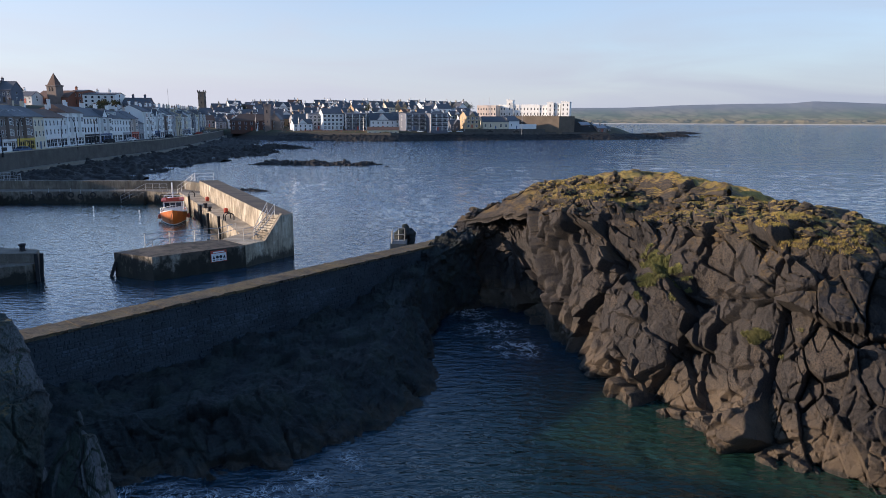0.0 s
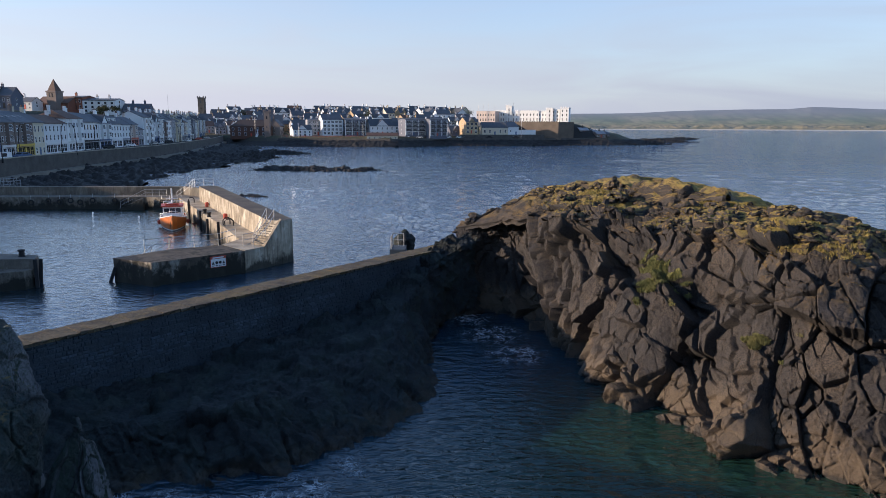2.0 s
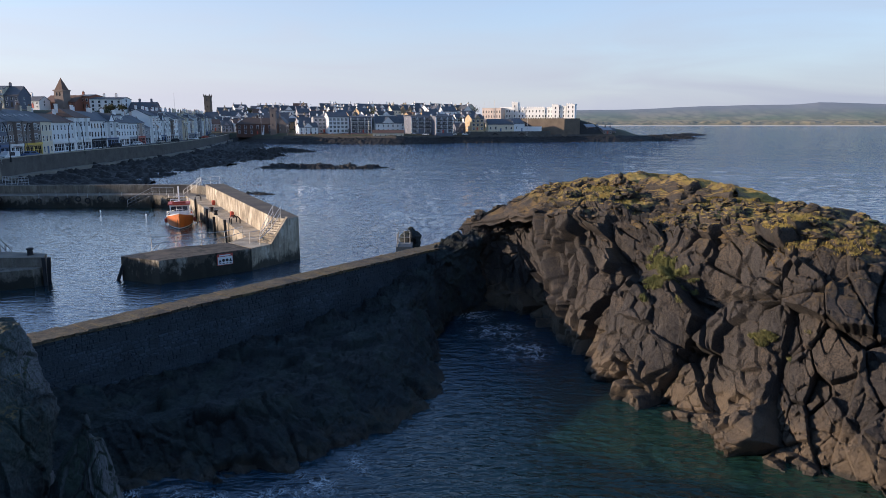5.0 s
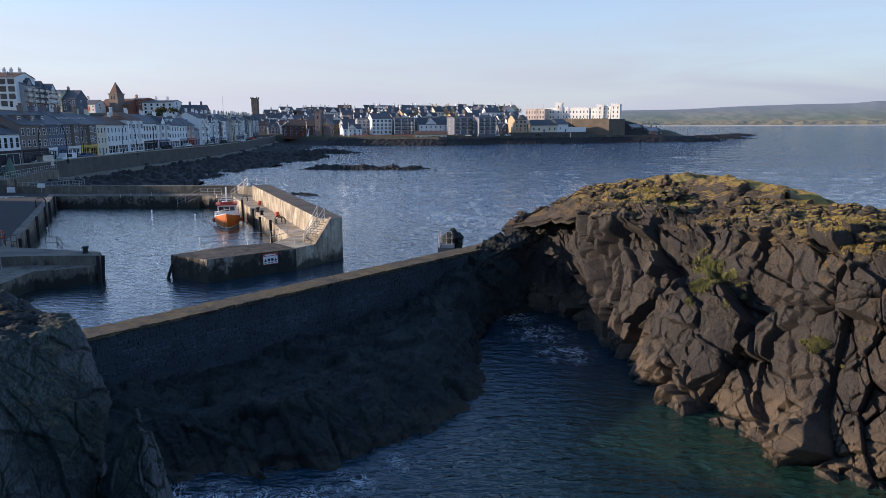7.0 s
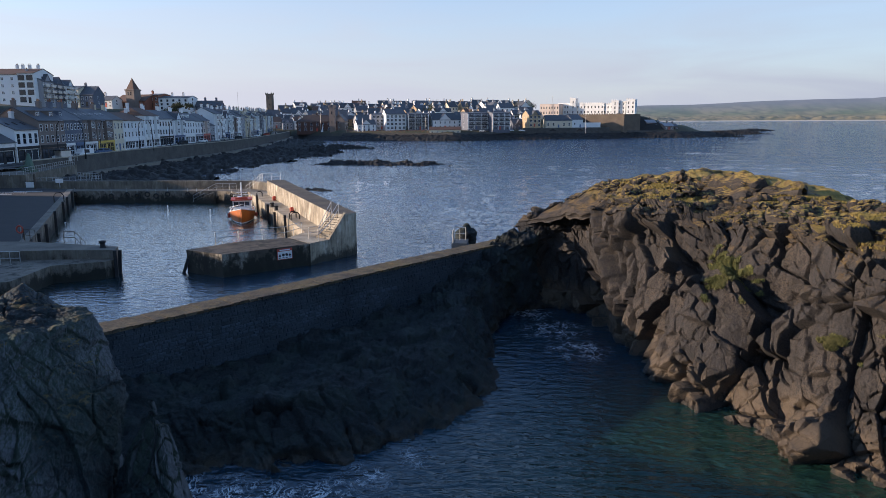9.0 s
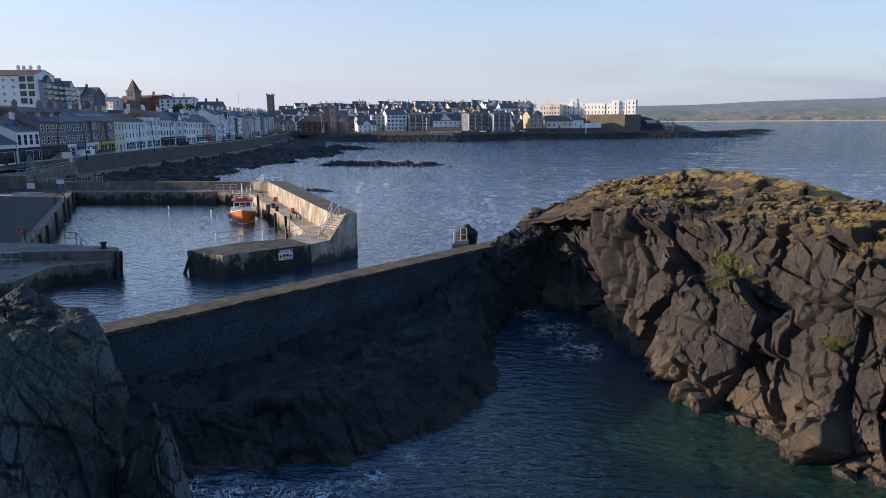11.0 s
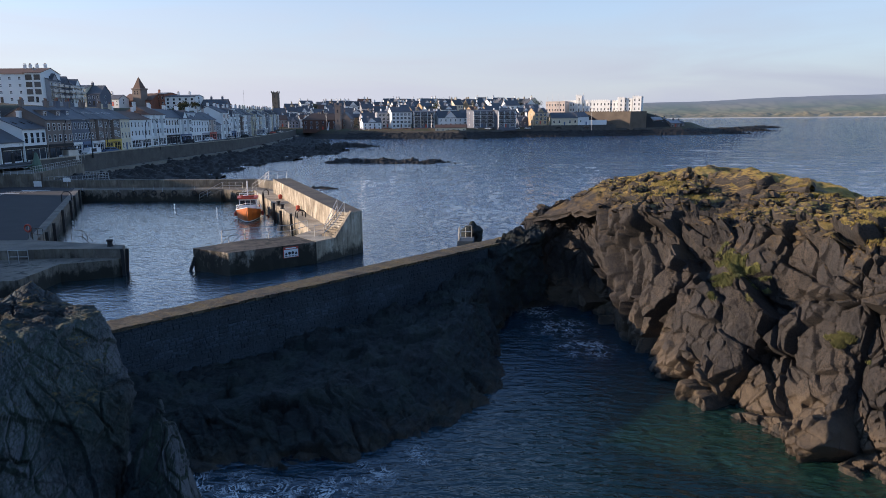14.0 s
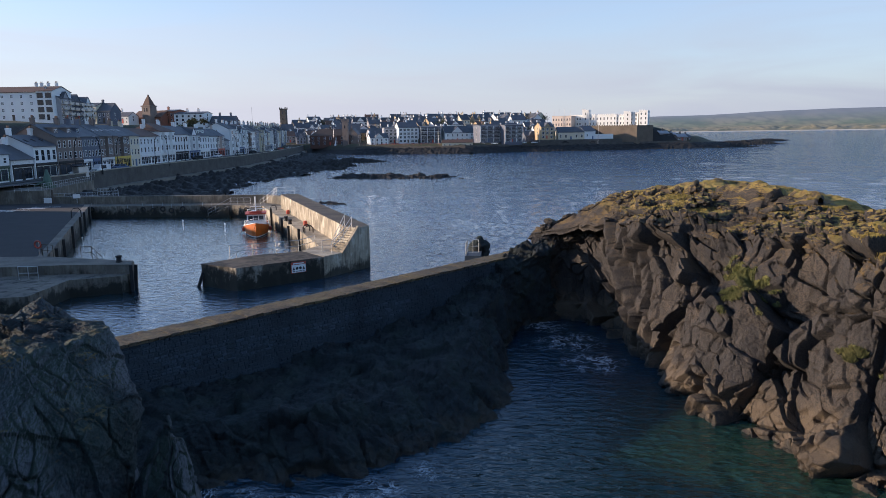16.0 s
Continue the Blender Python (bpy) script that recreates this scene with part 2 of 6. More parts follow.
TILE = grained("brown_roof_tile", (0.10, 0.06, 0.045), (0.17, 0.10, 0.07), 2.5, 0.8, 0.4, 0.02, 0.2)
WHITE = grained("white_render", (0.72, 0.72, 0.70), (0.82, 0.82, 0.80), 1.0, 0.85, 0.15, 0.01, 0.06)
CREAM = grained("cream_render", (0.60, 0.52, 0.38), (0.70, 0.62, 0.47), 1.0, 0.85, 0.15, 0.01, 0.06)
GREY_R = grained("grey_render", (0.28, 0.28, 0.30), (0.38, 0.38, 0.39), 1.0, 0.85, 0.15, 0.01, 0.08)
DARK_R = grained("dark_slate_render", (0.10, 0.11, 0.14), (0.15, 0.16, 0.19), 1.0, 0.85, 0.15, 0.01, 0.08)
CASTLE = grained("castle_render", (0.66, 0.66, 0.63), (0.76, 0.76, 0.73), 0.8, 0.85, 0.2, 0.02, 0.06)
TERRACE_R = grained("terrace_stone", (0.10, 0.078, 0.058), (0.19, 0.15, 0.11), 0.8, 0.9, 0.8, 0.08, 0.0)
BROWN_R = grained("brown_stone_front", (0.17, 0.13, 0.11), (0.25, 0.20, 0.17), 1.5, 0.85, 0.25, 0.01, 0.08)
BRICK_R = grained("red_brick_front", (0.22, 0.085, 0.055), (0.32, 0.13, 0.08), 2, 0.85, 0.25, 0.01, 0.08)
HALL_R = grained("dark_brick_front", (0.085, 0.045, 0.035), (0.14, 0.07, 0.05), 2, 0.85, 0.25, 0.01, 0.0)
HALL_ROOF = grained("dark_brown_tile", (0.055, 0.040, 0.034), (0.10, 0.07, 0.055), 2.5, 0.8, 0.4, 0.02, 0.0)
SAND_R = grained("sandstone_front", (0.36, 0.26, 0.15), (0.48, 0.36, 0.22), 1.5, 0.85, 0.3, 0.02, 0.08)
PINK_R = grained("pink_render", (0.52, 0.43, 0.37), (0.62, 0.52, 0.45), 1.0, 0.85, 0.15, 0.01, 0.06)
YELLOW = grained("yellow_paint", (0.62, 0.42, 0.06), (0.70, 0.50, 0.10), 2, 0.6, 0.1, 0.01, 0.0)
RED = grained("red_paint", (0.42, 0.06, 0.035), (0.52, 0.09, 0.05), 2, 0.55, 0.1, 0.01, 0.0)
ORANGE = grained("orange_hull_paint", (0.48, 0.12, 0.015), (0.58, 0.16, 0.025), 2, 0.45, 0.1, 0.01, 0.0)
WHITE_P = grained("white_paint", (0.74, 0.74, 0.72), (0.82, 0.82, 0.80), 2, 0.5, 0.1, 0.01, 0.0)
BLUE_P = grained("blue_paint", (0.05, 0.10, 0.20), (0.08, 0.14, 0.26), 2, 0.5, 0.1, 0.01, 0.0)
GREEN_D = grained("dark_green_paint", (0.018, 0.05, 0.03), (0.03, 0.075, 0.045), 2, 0.5, 0.1, 0.01, 0.0)
BLACK = grained("black_rubber", (0.012, 0.012, 0.013), (0.03, 0.03, 0.03), 4, 0.8, 0.3, 0.01, 0.0)
STEEL = grained("galvanised_steel", (0.38, 0.38, 0.38), (0.52, 0.52, 0.50), 5, 0.45, 0.1, 0.005, 0.0, 0.8)
WOOD = grained("weathered_timber", (0.06, 0.045, 0.035), (0.13, 0.10, 0.075), 4, 0.85, 0.4, 0.01, 0.1)
BRONZE = grained("green_bronze", (0.05, 0.09, 0.07), (0.10, 0.16, 0.12), 4, 0.5, 0.2, 0.01, 0.0, 0.6)
GRASS_M = grained("rough_grass", (0.14, 0.13, 0.03), (0.36, 0.25, 0.07), 2.0, 0.9, 0.6, 0.08, 0.1)
GRASS_GREEN = grained("green_grass", (0.045, 0.075, 0.012), (0.26, 0.21, 0.06), 2.2, 0.9, 0.5, 0.05, 0.1)
GRASS_LONG = grained("long_green_grass", (0.035, 0.060, 0.012), (0.19, 0.16, 0.06), 1.6, 0.85, 0.3, 0.05, 0.0)
glass = Mat("window_glass", 0.08)
glass.color(glass.mix(glass.chance(), (0.012, 0.016, 0.022), (0.06, 0.07, 0.085)))
GLASS = glass.m

# ---- geometry helpers ----
def mesh_ob(name, verts, faces, material, parent=None, smooth=False):
    me = bpy.data.meshes.new(name)
    if isinstance(faces, np.ndarray):
        k = faces.shape[1]
        me.vertices.add(len(verts))
        me.vertices.foreach_set("co", np.asarray(verts, np.float32).ravel())
        me.loops.add(faces.size)
        me.loops.foreach_set("vertex_index", faces.astype(np.int32).ravel())
        me.polygons.add(len(faces))
        me.polygons.foreach_set("loop_start", np.arange(0, faces.size, k, dtype=np.int32))
        me.update(calc_edges=True)
        me.validate()
    else:
        me.from_pydata(verts, [], faces)
    if smooth:
        me.polygons.foreach_set("use_smooth", np.ones(len(me.polygons), bool))
    for one in material if isinstance(material, (list, tuple)) else [material]:
        me.materials.append(one)
    ob = new(name, me)
    ob.parent = parent
    return ob


def part(name, bm, material, parent, label="", m=None):
    """Links a bmesh as one mesh object under a thing or under a part."""
    me = bpy.data.meshes.new(name)
    bm.to_mesh(me)
    bm.free()
    for one in material if isinstance(material, (list, tuple)) else [material]:
        me.materials.append(one)
    ob = new(name, me)
    ob.parent = parent
    if m is not None:
        ob.matrix_local = m
    if label:
        tagged(ob, label)
    return ob


def again(ob, name, parent, m):
    """Another object on the same mesh."""
    o = new(name, ob.data)
    o.parent, o.matrix_local = parent, m
    return o


def thing(name, m, label, category, group="", kind=""):
    e = new(name)
    e.matrix_world = m
    return tagged(e, label, category, group, kind)


def box(bm, x0, y0, z0, x1, y1, z1, mat=0):
    v = [bm.verts.new(p) for p in ((x0, y0, z0), (x1, y0, z0), (x1, y1, z0), (x0, y1, z0), (x0, y0, z1), (x1, y0, z1), (x1, y1, z1), (x0, y1, z1))]
    for q in ((3, 2, 1, 0), (4, 5, 6, 7), (0, 1, 5, 4), (1, 2, 6, 5), (2, 3, 7, 6), (3, 0, 4, 7)):
        bm.faces.new([v[i] for i in q]).material_index = mat
    return bm


def boxes(*rows):
    bm = bmesh.new()
    for r in rows:
        box(bm, *r)
    return bm


def prism(bm, ring, z0, z1, mat=0):
    """A flat-topped solid over a ring of (x, y), counter-clockwise seen from above; z1 may be a list."""
    tops = z1 if isinstance(z1, (list, tuple)) else [z1] * len(ring)
    a = [bm.verts.new((x, y, z0)) for x, y in ring]
    b = [bm.verts.new((x, y, z)) for (x, y), z in zip(ring, tops)]
    bm.faces.new(b).material_index = mat
    bm.faces.new(a[::-1]).material_index = mat
    for i in range(len(ring)):
        j = (i + 1) % len(ring)
        bm.faces.new((a[i], a[j], b[j], b[i])).material_index = mat
    return bm


def tube(bm, points, r, sides=6, mat=0):
    """A round bar along a line of points."""
    pts = [Vector(p) for p in points]
    rings = []
    for i, p in enumerate(pts):
        d = (pts[min(i + 1, len(pts) - 1)] - pts[max(i - 1, 0)]).normalized()
        s = d.cross(Vector((0, 0, 1)) if abs(d.z) < 0.9 else Vector((1, 0, 0))).normalized()
        t = d.cross(s)
        rings.append([bm.verts.new(p + r * (math.cos(a) * s + math.sin(a) * t)) for a in (2 * math.pi * k / sides for k in range(sides))])
    for a, b in zip(rings, rings[1:]):
        for k in range(sides):
            bm.faces.new((a[k], a[(k + 1) % sides], b[(k + 1) % sides], b[k])).material_index = mat
    bm.faces.new(rings[0][::-1]).material_index = mat
    bm.faces.new(rings[-1]).material_index = mat
    return bm


def lathe(bm, profile, sides=16, mat=0):
    rings = [[bm.verts.new((r * math.cos(2 * math.pi * k / sides), r * math.sin(2 * math.pi * k / sides), z)) for k in range(sides)] for r, z in profile]
    for a, b in zip(rings, rings[1:]):
        for k in range(sides):
            bm.faces.new((a[k], a[(k + 1) % sides], b[(k + 1) % sides], b[k])).material_index = mat
    bm.faces.new(rings[0][::-1]).material_index = mat
    bm.faces.new(rings[-1]).material_index = mat
    return bm


# ---- noise on arrays of points ----
def hashed(ix, iy, iz, seed):
    """Three random numbers in 0..1 for each whole cell."""
    h = (ix.astype(np.int64) * 73856093) ^ (iy.astype(np.int64) * 19349663) ^ (iz.astype(np.int64) * 83492791) ^ (seed * 2654435761)
    out = []
    for k in (1, 2, 3):
        g = (h + k * 1013904223) & 0xFFFFFFFF
        g = ((g ^ (g >> 16)) * 0x45D9F3B) & 0xFFFFFFFF
        g = ((g ^ (g >> 16)) * 0x45D9F3B) & 0xFFFFFFFF
        out.append(((g ^ (g >> 16)) & 0xFFFFFF) / float(0xFFFFFF))
    return np.stack(out, -1)


def smooth_noise(p, seed=0, octaves=4, gain=0.5):
    """Value noise in -1..1 on points of shape (n, 3)."""
    total, amp, norm = np.zeros(len(p)), 1.0, 0.0
    for o in range(octaves):
        q = p * 2.03 ** o + 17.3 * o
        i = np.floor(q).astype(np.int64)
        f = q - i
        f = f * f * (3 - 2 * f)
        acc = np.zeros(len(p))
        for dx in (0, 1):
            for dy in (0, 1):
                for dz in (0, 1):
                    w = (f[:, 0] if dx else 1 - f[:, 0]) * (f[:, 1] if dy else 1 - f[:, 1]) * (f[:, 2] if dz else 1 - f[:, 2])
                    acc += w * hashed(i[:, 0] + dx, i[:, 1] + dy, i[:, 2] + dz, seed + o)[:, 0]
        total += amp * (2 * acc - 1)
        norm += amp
        amp *= gain
    return total / norm


def blocks(p, seed=0):
    """Fractured rock: for each point its block's random numbers, the way to the block's middle and the distance to the joint."""
    i = np.floor(p).astype(np.int64)
    f1, f2 = np.full(len(p), 9.0), np.full(len(p), 9.0)
    rnd, mid = np.zeros((len(p), 3)), np.zeros((len(p), 3))
    for dx in (-1, 0, 1):
        for dy in (-1, 0, 1):
            for dz in (-1, 0, 1):
                c = i + np.array((dx, dy, dz))
                h = hashed(c[:, 0], c[:, 1], c[:, 2], seed)
                way = c + 0.15 + 0.7 * h - p
                d = np.sqrt((way ** 2).sum(1))
                near = d < f1
                f2 = np.where(near, f1, np.minimum(f2, d))
                f1 = np.where(near, d, f1)
                rnd[near] = hashed(c[:, 0], c[:, 1], c[:, 2], seed + 77)[near]
                mid[near] = way[near]
    return rnd, mid, f2 - f1


def step(a, b, x):
    t = np.clip((x - a) / (b - a), 0, 1)
    return t * t * (3 - 2 * t)


def spline(points, s, closed=False):
    """Catmull-Rom through points at the parameters s (0 .. count)."""
    p = np.asarray(points, float)
    n = len(p)
    i = np.floor(s).astype(int)
    f = (s - i)[:, None]
    at = (lambda k: p[k % n]) if closed else (lambda k: p[np.clip(k, 0, n - 1)])
    a, b, c, d = at(i - 1), at(i), at(i + 1), at(i + 2)
    return 0.5 * (2 * b + (c - a) * f + (2 * a - 5 * b + 4 * c - d) * f ** 2 + (3 * b - a - 3 * c + d) * f ** 3)


def sheet_faces(rows, cols, closed=False):
    r, c = np.meshgrid(np.arange(rows - 1), np.arange(cols if closed else cols - 1), indexing="ij")
    r, c = r.ravel(), c.ravel()
    d = (c + 1) % cols
    return np.stack([r * cols + c, r * cols + d, (r + 1) * cols + d, (r + 1) * cols + c], 1)


def sheet_normals(g, closed=False):
    if closed:
        du = np.roll(g, -1, 1) - np.roll(g, 1, 1)
    else:
        du = np.gradient(g, axis=1)
    dv = np.gradient(g, axis=0)
    n = np.cross(du, dv)
    return n / (np.linalg.norm(n, axis=2, keepdims=True) + 1e-9)


def rocky(grid, closed=False, big=1.0, size=1.0, seed=3, calm=None, lean=(0.0, 0.0), soften=40, wide=1.0, grit=0.0, blur=0, levels=None, shut=0.45, stride=1):
    """Breaks a smooth sheet (rows, cols, 3) into jointed blocks of several sizes."""
    n = sheet_normals(grid, closed)
    for i in range(soften):
        j = 1 + (i * stride) // max(1, soften)
        wrap = np.roll(n, j, 1) + np.roll(n, -j, 1) if closed else np.concatenate([n[:, :1].repeat(j, 1), n[:, :-j]], 1) + np.concatenate([n[:, j:], n[:, -1:].repeat(j, 1)], 1)
        n = n + wrap + np.concatenate([n[:1].repeat(j, 0), n[:-j]], 0) + np.concatenate([n[j:], n[-1:].repeat(j, 0)], 0)
        n = n / np.linalg.norm(n, axis=2, keepdims=True)
    g, nn = grid.reshape(-1, 3), n.reshape(-1, 3)
    k = np.ones(len(g)) if calm is None else calm.ravel()
    # joints lean a little, and wander
    q = g + 0.28 * np.stack([smooth_noise(g * 0.5, seed + 11, 3), smooth_noise(g * 0.5, seed + 12, 3), smooth_noise(g * 0.5, seed + 13, 3)], 1)
    q = q + np.stack([lean[0] * g[:, 2], lean[1] * g[:, 2], 0 * g[:, 2]], 1)
    off = 0.7 * big * smooth_noise(g * 0.16, seed, 3)
    for scale, amp, tilt, joint, width in levels or (((3.4, 3.4, 6.5), 1.3, 0.7, 0.35, 0.06), ((1.5, 1.5, 2.8), 0.55, 0.75, 0.85, 0.07), ((0.75, 0.75, 1.4), 0.27, 0.8, 0.8, 0.09), ((0.34, 0.34, 0.5), 0.07, 0.6, 0.5, 0.15)):
        sc = np.array(scale) * size
        rnd, mid, gap = blocks(q / sc, seed + int(scale[0] * 10))
        face = (mid * sc * (2 * rnd - 1)).sum(1)
        gape = np.where(rnd[:, 1] > shut, 1.0, 0.12)
        off += big * k * (amp * (rnd[:, 0] - 0.5) + tilt * amp * face / scale[0] - gape * joint * amp * (1 - step(0, width * wide, gap)))
    for _ in range(blur):
        o2 = off.reshape(grid.shape[:2])
        side = np.roll(o2, 1, 1) + np.roll(o2, -1, 1) if closed else np.concatenate([o2[:, :1], o2[:, :-1]], 1) + np.concatenate([o2[:, 1:], o2[:, -1:]], 1)
        off = ((2 * o2 + side + np.concatenate([o2[:1], o2[:-1]], 0) + np.concatenate([o2[1:], o2[-1:]], 0)) / 6).ravel()
    off += big * (0.08 * smooth_noise(g * 1.3, seed + 5, 4) + 0.03 * smooth_noise(g * 6, seed + 6, 2))
    if grit:
        off += grit * smooth_noise(g * 3.1, seed + 8, 5, 0.62)
    return (g + nn * off[:, None]).reshape(grid.shape)

# ---- sea ----
water = Mat("sea_water", 0.04)
water.b.inputs["IOR"].default_value = 1.5
chop = water.noise(0.85, 2, 0.5, (0.75, 1.6, 1.0), distort=0.4)
ripple = water.noise(1.7, 3, 0.55, (0.75, 1.7, 1.0), distort=0.3)
swell = water.noise(0.15, 4, 0.65, (0.55, 1.5, 1.0), distort=0.3)
wx, wy = water.axis("X"), water.axis("Y")


def spot(x, y, r0, r1):
    """1 within r0 of a place on the sea, falling to 0 at r1."""
    d = water.math("SQRT", water.math("ADD", water.math("POWER", water.math("SUBTRACT", wx, x), 2.0), water.math("POWER", water.math("SUBTRACT", wy, y), 2.0)), 0)
    return water.ramp(d, r1, r0)


# turbid green shallows in the cove and harbour, deep blue outside
shallow = water.math("MAXIMUM", spot(11, 20, 8, 17), water.math("MULTIPLY", spot(-52, 88, 12, 34), 0.6))
deep = water.mix(water.ramp(water.noise(0.012, 3), 0.35, 0.65), (0.006, 0.040, 0.098), (0.010, 0.052, 0.125))
# cove water painted darker, for the shade over it
deep = water.mix(spot(-1, 32, 16, 30), deep, (0.005, 0.030, 0.052))
deep = water.mix(spot(-42, 72, 22, 40), deep, (0.010, 0.036, 0.050))
tone = water.mix(shallow, deep, (0.014, 0.043, 0.032))
# lacy foam where the swell breaks on the rocks
lace = water.noise(1.3, 6, 0.7, distort=1.2)
cells = water.noise(3.6, kind="ShaderNodeTexVoronoi", stretch=(1, 1.3, 1))
web = water.math("MULTIPLY", water.ramp(water.math("ABSOLUTE", water.math("SUBTRACT", lace, 0.5), 0), 0.034, 0.008), water.math("MULTIPLY", water.ramp(cells, 0.02, 0.22), water.ramp(water.noise(0.9, 4), 0.40, 0.56)))
surf = spot(-11.2, 21.0, 0.5, 1.8)
for fx, fy, r0, r1, k in ((-9.6, 21.2, 0.5, 1.7, 1.0), (-7.9, 21.0, 0.5, 1.6, 1.0), (-6.3, 21.6, 0.4, 1.5, 0.9), (-5.0, 22.8, 0.3, 1.3, 0.8), (-3.4, 24.4, 0.2, 1.1, 0.7), (-6.8, 19.8, 0.2, 1.6, 0.6), (4.4, 37.6, 0.5, 2.2, 0.9), (3.2, 41.5, 0.8, 2.6, 0.8), (1.6, 45.0, 0.8, 2.2, 0.8), (6.9, 20.6, 0.3, 0.9, 0.9)):
    surf = water.math("MAXIMUM", surf, water.math("MULTIPLY", spot(fx, fy, r0, r1), k))
foam = water.math("MULTIPLY", web, surf)
water.color(water.mix(foam, tone, (0.75, 0.78, 0.80)))
water.rough(water.ramp(foam, 0, 1, 0.04, 0.8))
calm = water.math("SUBTRACT", 1.0, water.math("MULTIPLY", spot(-42, 76, 26, 46), 0.40))
open_sea = water.math("MAXIMUM", water.ramp(wx, -30, 60, 0.3, 1.4), water.ramp(wy, 170, 340, 0.3, 1.1))
rougher = water.math("MULTIPLY", calm, open_sea)
water.bump(water.math("MULTIPLY", swell, water.math("MULTIPLY", open_sea, water.ramp(wy, 90, 260))), 1.0, 2.0)
water.bump(water.math("MULTIPLY", chop, rougher), 1.0, 0.24).bump(water.math("MULTIPLY", ripple, calm), 1.0, 0.14)
# smoother, glassier water in the lee of the land; coat added to brighten reflections
water.l.new(water.ramp(wx, 5, -30), water.b.inputs["Coat Weight"])
water.b.inputs["Coat Roughness"].default_value, water.b.inputs["Coat IOR"].default_value = 0.05, 1.8
water.l.new(water.b.inputs["Normal"].links[0].from_socket, water.b.inputs["Coat Normal"])
SEA = water.m
# wind waves: rows of short crests, finer near by
reach_w, spread_w = [15.0], np.linspace(radians(-44), radians(38), 1000)
while reach_w[-1] < 4600:
    reach_w.append(reach_w[-1] + max(0.13, reach_w[-1] ** 2 / 15000))
reach_w = np.array(reach_w + [4700.0])
gap_w = np.gradient(reach_w)
aw, rw = np.meshgrid(spread_w, reach_w)
sx, sy = rw * np.sin(aw), rw * np.cos(aw)
sz = np.zeros_like(sx)
still = 1 - 0.85 * (1 - step(26, 46, np.hypot(sx + 44, sy - 78)))
still *= 0.4 + 0.6 * step(-40, 40, sx)
still *= 1 - 0.35 * (1 - step(14, 26, np.hypot(sx - 2, sy - 30)))
for k, (length, slope_w) in enumerate(((0.45, 0.15), (0.9, 0.18), (1.8, 0.18), (3.6, 0.15), (7.2, 0.08), (15.0, 0.035), (32.0, 0.015))):
    seen = step(0.9, 1.5, length / gap_w) * (1 - 0.9 * step(2.4, 5.0, length / gap_w))
    rows_w = np.nonzero(seen > 0)[0]
    if length > 5:
        rows_w = rows_w[reach_w[rows_w] > 60]
    pw = np.stack([sx[rows_w].ravel() / (length * 0.65) + 0.15 * sy[rows_w].ravel() / length, sy[rows_w].ravel() / (length * 0.75), 0 * sy[rows_w].ravel()], 1)
    sz[rows_w] += seen[rows_w][:, None] * slope_w * (1.0 if length < 1.5 else 0.45 if length < 3 else 0.18) * length * 0.40 * smooth_noise(pw, 200 + k, 1).reshape(len(rows_w), -1)
sz *= still * np.minimum(1, np.minimum(aw - aw.min(), aw.max() - aw) / 0.01)
sz[0] = 0
nr, nc = sx.shape
quads = sheet_faces(nr, nc)[:, ::-1]
inner = 1 + np.arange(nc - 1)
outer_a = np.linspace(spread_w[-1], spread_w[0] + 2 * math.pi, 60)
first = 1 + nr * nc
rim = np.stack([4700 * np.sin(outer_a), 4700 * np.cos(outer_a), 0 * outer_a], 1)
fan = first + np.arange(59)
tris = np.concatenate([quads[:, [0, 1, 2]] + 1, quads[:, [0, 2, 3]] + 1, np.stack([0 * inner, inner + 1, inner], 1), np.stack([0 * fan, fan + 1, fan], 1)])
sea = mesh_ob("water", np.concatenate([np.zeros((1, 3)), np.stack([sx, sy, sz], -1).reshape(-1, 3), rim]), tris, SEA, smooth=True)
tagged(sea, "rippled deep blue sea, green and foamy in the cove", "sea", kind="structure")


# ---- land of the town round the bay ----
COAST = [(-88, 95), (-88, 130), (-93, 150), (-97, 188), (-100, 239), (-108, 288), (-130, 390), (-152, 478), (-106, 442), (-71, 439), (-33, 434),
         (2, 460), (40, 468), (81, 487), (118, 490), (146, 505), (165, 560), (150, 640), (120, 900), (100, 1600)]


def shore_distance(x, y):
    """How far a place lies inland of the shore; negative on the sea side."""
    p = np.stack([x, y], -1)
    poly = np.array(COAST + [(-1800, 1600), (-1800, 95)], float)
    best, inside = np.full(x.shape, 1e9), np.zeros(x.shape, bool)
    for i in range(len(poly)):
        a, b = poly[i], poly[(i + 1) % len(poly)]
        if i < len(COAST) - 1:
            t = np.clip(((p - a) @ (b - a)) / ((b - a) @ (b - a)), 0, 1)
            best = np.minimum(best, np.linalg.norm(p - a - t[..., None] * (b - a), axis=-1))
        hit = ((a[1] > y) != (b[1] > y)) & (x < (b[0] - a[0]) * (y - a[1]) / (b[1] - a[1] + 1e-12) + a[0])
        inside ^= hit
    return np.where(inside, best, -best)


def land_height(x, y):
    x, y = np.asarray(x, float), np.asarray(y, float)
    d = shore_distance(x, y)
    left = 5.0 + 12.5 * step(17, 36, d) + 6.0 * step(40, 150, d)
    town = 3.6 + 2.6 * step(3, 10, d) + 13.5 * step(22, 120, d) + 4 * step(120, 260, d)
    point = 3.0 + 13.2 * step(8, 26, d) * (1 - 0.62 * step(90, 128, x))
    w = step(330, 460, y)
    e = step(15, 60, x)
    z = (1 - w) * left + w * ((1 - e) * town + e * point)
    low = np.where(d > 3.0, z, np.where(w > 0.5, 1.6 + 0.35 * d, 1.8 + 0.1 * d))
    return np.maximum(low, -3.0)


